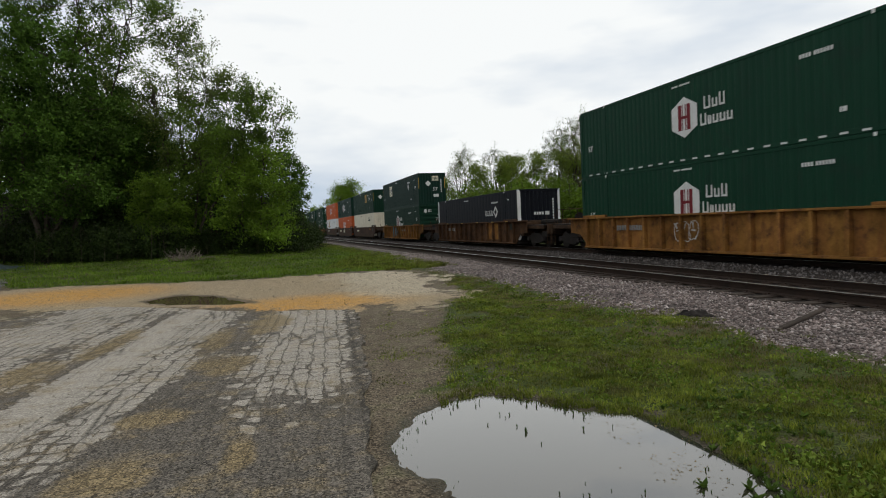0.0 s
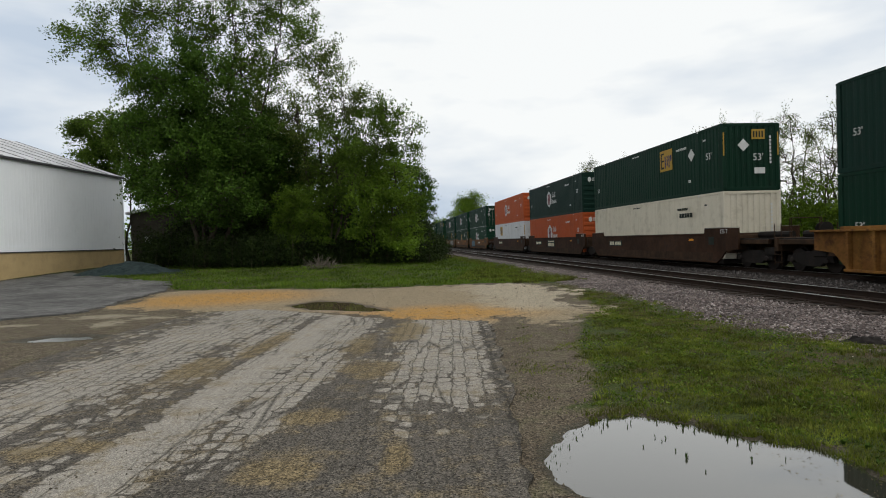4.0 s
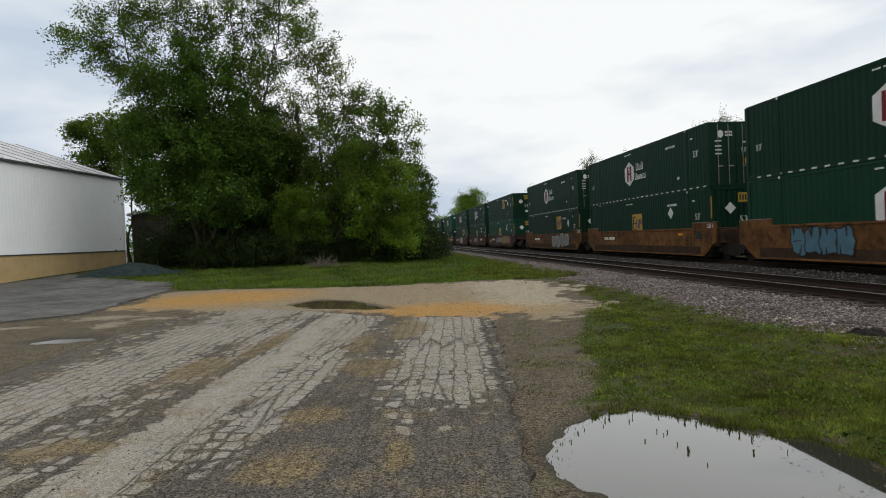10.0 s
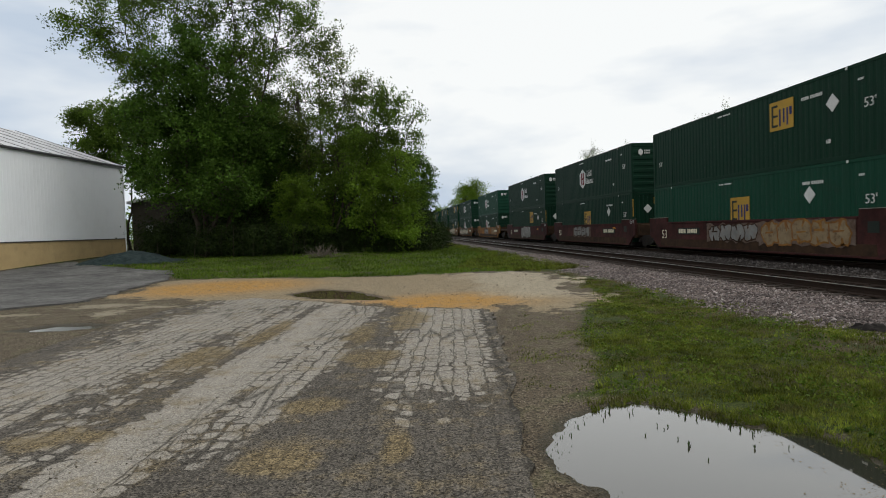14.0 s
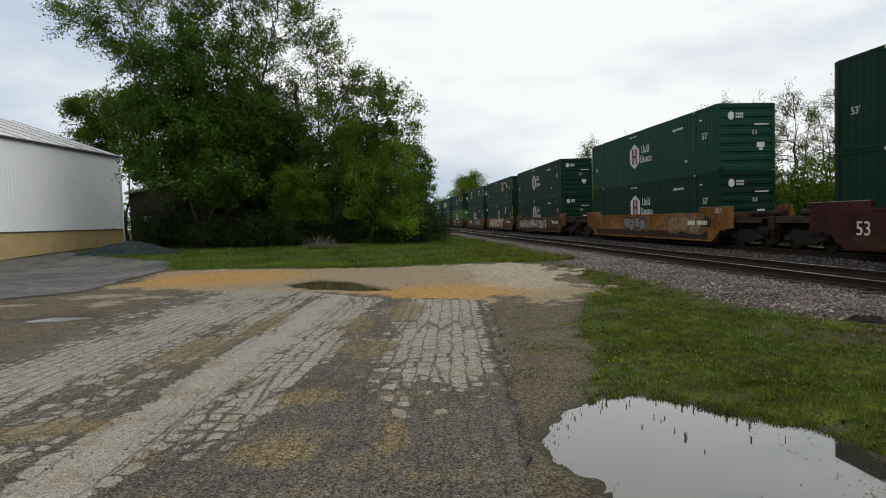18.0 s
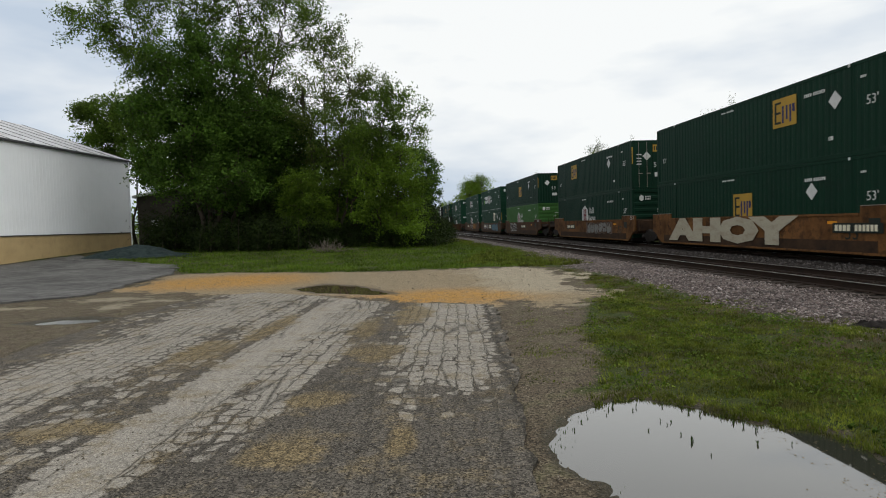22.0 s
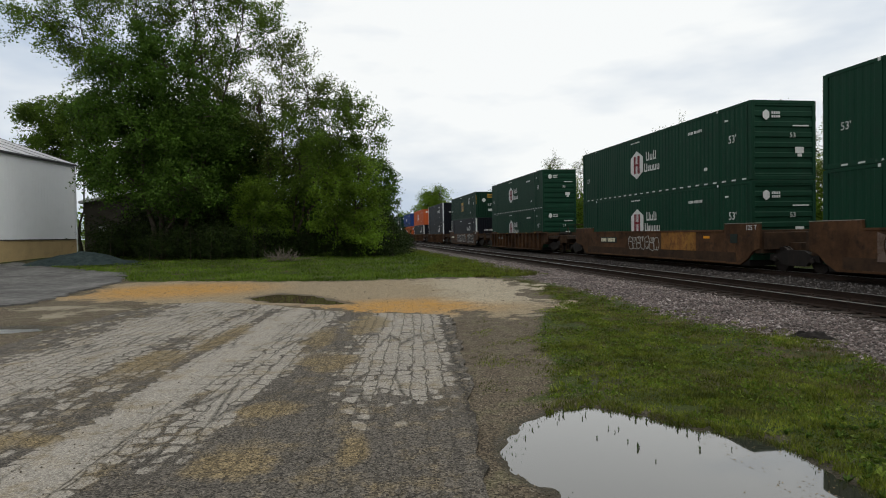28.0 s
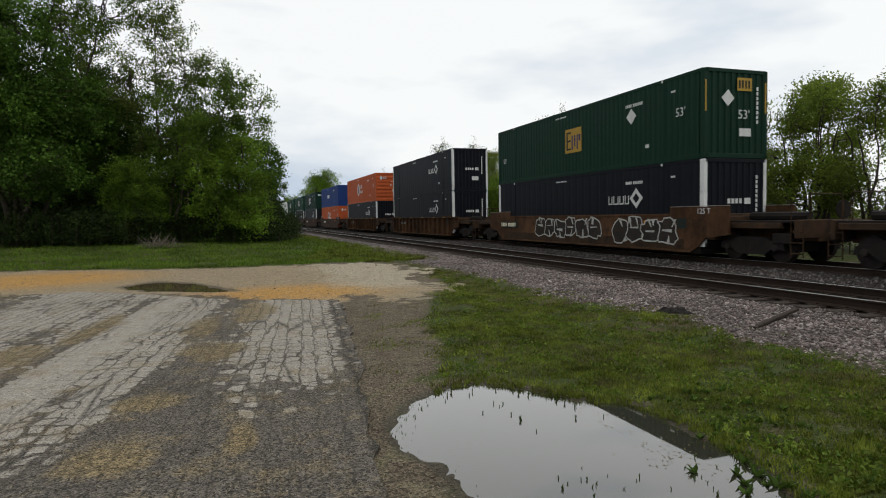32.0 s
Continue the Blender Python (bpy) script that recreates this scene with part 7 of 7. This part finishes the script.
# grass bits and flotsam along the waterline
n = 1300
k = rng.integers(0, len(POND), n)
ends = np.array(POND + POND[:1])
t = rng.uniform(0, 1, n)[:, None]
edge_pts = ends[k] * (1 - t) + ends[k + 1] * t + rng.normal(0, 0.07, (n, 2))
far_side = rng.uniform(0, 1, n) < np.where((edge_pts[:, 1] > 4.6) | (edge_pts[:, 0] > 2.8), 0.8, 0.06)
edge_pts = edge_pts[far_side]
v, f = blades(rng, edge_pts[:, 0], edge_pts[:, 1], np.full(len(edge_pts), -0.028), 0.022, 0.006)
tagged(quick_mesh("grass", v, f, 3, WEED_MAT), "dark wet grass bits along the puddle's rim", "grass", kind="stuff")

n = 14000
k = rng.integers(0, len(POND), n)
t = rng.uniform(0, 1, n)[:, None]
bank = ends[k] * (1 - t) + ends[k + 1] * t + rng.normal(0, 0.13, (n, 2))
keep = (inside(POND, bank[:, 0], bank[:, 1]) < 0.05 + 0.06 * wavy(bank[:, 0], bank[:, 1], 0.25, 5)) & ((bank[:, 1] > 4.8) & (bank[:, 0] > 1.9) | (bank[:, 0] > 2.9)) & (wavy(bank[:, 0], bank[:, 1], 0.3, 2) > -0.35)
bank = bank[keep]
v, f = blades(rng, bank[:, 0], bank[:, 1], ground_height(bank[:, 0], bank[:, 1]), 0.040, 0.006)
tagged(quick_mesh("grass", v, f, 3, GRASS_MAT), "short grass growing down to the puddle", "grass", kind="stuff")

# ---- the white building ----
WALL_TURN = -7.9
house = empty("warehouse", pose(-19.05, 48.5, 0.0, 0, 0, WALL_TURN))
tagged(house, "long white metal-sided building on a tan block base", "building")
# local: the near wall lies on x = 0 and runs from y = 0 (far corner) to y = -40; the building reaches to x = -16
DEEP, RUN, EAVE, BASE, G0 = 16.0, 38.0, 7.05, 1.76, 0.0
Build().box(-0.30, -RUN, G0, -0.02, 0, BASE, 0.01).done("block_base", MASONRY, house, "tan painted block base")
pts = []
for k in range(int(RUN / 0.3)):
    a = -RUN + k * 0.3
    pts += [(a, 0.0), (a + 0.2, 0.0), (a + 0.215, 0.006), (a + 0.285, 0.006)]
pts += [(0, 0)]
v = [p for a, d in pts for p in ((-0.02 + d, a, BASE + 0.06), (-0.02 + d, a, EAVE))]
f = [(2 * i, 2 * i + 2, 2 * i + 3, 2 * i + 1) for i in range(len(pts) - 1)]
k = len(v)
v += [(-0.2, -RUN, BASE + 0.06), (-0.2, -RUN, EAVE), (-0.2, 0, BASE + 0.06), (-0.2, 0, EAVE)]
f += [(k, k + 1, k + 3, k + 2)]
mesh_object("siding", v, f, SIDING, house)
Build().box(-0.25, -RUN, BASE, 0.03, 0.0, BASE + 0.06).done("drip_edge", TRIM, house)
Build().prism([(-0.2, 0), (-DEEP, 0), (-DEEP, EAVE), (-DEEP / 2, EAVE + 2.9), (-0.2, EAVE)], "y", -0.2, -0.03).done("gable_wall", SIDING, house)
Build().prism([(-0.2, 0), (-DEEP, 0), (-DEEP, EAVE), (-DEEP / 2, EAVE + 2.9), (-0.2, EAVE)], "y", -RUN, -RUN + 0.2).done("gable_wall", SIDING, house)
Build().box(-DEEP, -RUN, 0, -DEEP + 0.2, 0, EAVE).done("rear_wall", SIDING, house)
slope = [(0.12, EAVE + 0.02), (-DEEP / 2, EAVE + 2.95), (-DEEP - 0.12, EAVE + 0.02), (-DEEP - 0.12, EAVE + 0.10), (-DEEP / 2, EAVE + 3.03), (0.12, EAVE + 0.10)]
roof = Build().prism(slope, "y", -RUN - 0.15, 0.12).done("roof", ROOFING, house, "pale corrugated metal roof")
b = Build()
for k in range(20):
    y = -k * 2.0
    b.prism([(0.1, EAVE + 0.10), (-DEEP / 2, EAVE + 3.03), (-DEEP / 2, EAVE + 3.06), (0.1, EAVE + 0.13)], "y", y, y + 0.05)
b.done("roof_seam", TRIM, roof)
Build().box(0.03, -RUN, EAVE - 0.04, 0.15, 0.1, EAVE + 0.09, 0.01).done("gutter", TRIM, house, "dark gutter along the eave")
Build().tube((0.07, -0.1, 0.35), (0.07, -0.1, EAVE), 0.045).done("downspout", SIDING, house, "white downspout at the corner")

shed = empty("shed", pose(-14.4, 53.0, 0.3, 0, 0, 8))
tagged(shed, "weathered grey shed half hidden behind the trees", "shed")
Build().prism([(-5.6, 0), (9, 0), (9, 4.1), (0.5, 5.7), (-5.6, 4.3)], "y", 0, 8).done("wall", GREY_WALL, shed)
Build().prism([(-5.9, 4.24), (0.5, 5.7), (9.3, 4.05), (9.3, 4.2), (0.5, 5.88), (-5.9, 4.42)], "y", -0.3, 8.3).done("roof", ROOFING, shed, "pale roof edge")
Build().box(-4.6, -0.06, 1.6, -4.1, -0.01, 2.5, 0.01).done("window", ROOFING, shed, "grey boarded window")

# heap of dark millings with a tarp-blue cast, at the lot's far side
rng = np.random.default_rng(8)
heap = empty("gravel_pile", pose(-14.2, 38.2, float(ground_height(-14.2, 38.2)) - 0.05))
tagged(heap, "low heap of dark bluish stone chips", "gravel pile")
ux, uy = np.meshgrid(np.linspace(-1, 1, 60), np.linspace(-1, 1, 36))
hz = np.maximum(0, 1 - np.hypot(ux + 0.15, uy) ** 1.2) * 0.75 * (1 - 0.45 * smooth(0, 0.9, ux)) + 0.06 * wavy(ux, uy, 0.25) * (np.hypot(ux, uy) < 0.95) + rng.uniform(0, 0.02, ux.shape)
hi = np.arange(ux.size).reshape(ux.shape)
quick_mesh("mound", np.stack([ux * 3.4, uy * 1.6, hz], -1).reshape(-1, 3), np.stack([hi[:-1, :-1], hi[:-1, 1:], hi[1:, 1:], hi[1:, :-1]], -1).reshape(-1, 4), 4, PILE_MAT, heap)

# ---- litter by the track ----
ux, uy = np.meshgrid(np.linspace(-1, 1, 22), np.linspace(-1, 1, 12))
hz = np.maximum(0, 1 - np.hypot(ux, uy) ** 2) * (0.085 + 0.05 * wavy(ux, uy, 0.3, 5)) - 0.01
hi = np.arange(ux.size).reshape(ux.shape)
o = quick_mesh("rubber_scrap", np.stack([ux * 0.34 + 0.03 * wavy(uy, ux, 0.4), uy * 0.13 + 0.03 * wavy(ux, uy, 0.5), hz], -1).reshape(-1, 3), np.stack([hi[:-1, :-1], hi[:-1, 1:], hi[1:, 1:], hi[1:, :-1]], -1).reshape(-1, 4), 4, DARK_STEEL)
o.matrix_basis = pose(7.22, 8.7, float(ballast_height(7.22, 8.7)) + 0.02, 0, 0, -60)
tagged(o, "crumpled black rubber scrap on the ballast", "scrap")
o = Build().box(-0.72, -0.04, 0.0, 0.72, 0.04, 0.05, 0.012).box(-0.82, -0.03, 0.01, -0.70, 0.02, 0.04).done("timber", TIE_WOOD)
o.matrix_basis = pose(8.0, 7.3, float(ballast_height(8.0, 7.3)) + 0.03, 0, -4, 21)
tagged(o, "dark broken timber lying on the ballast", "timber")


def motions():
    """The train rolls past at an even pace."""
    for thing, u, z in FLEET:
        walk(thing, [(0.0, pose(FAR_X, u, z)), (END, pose(FAR_X, u - SPEED * END, z))])


motions()
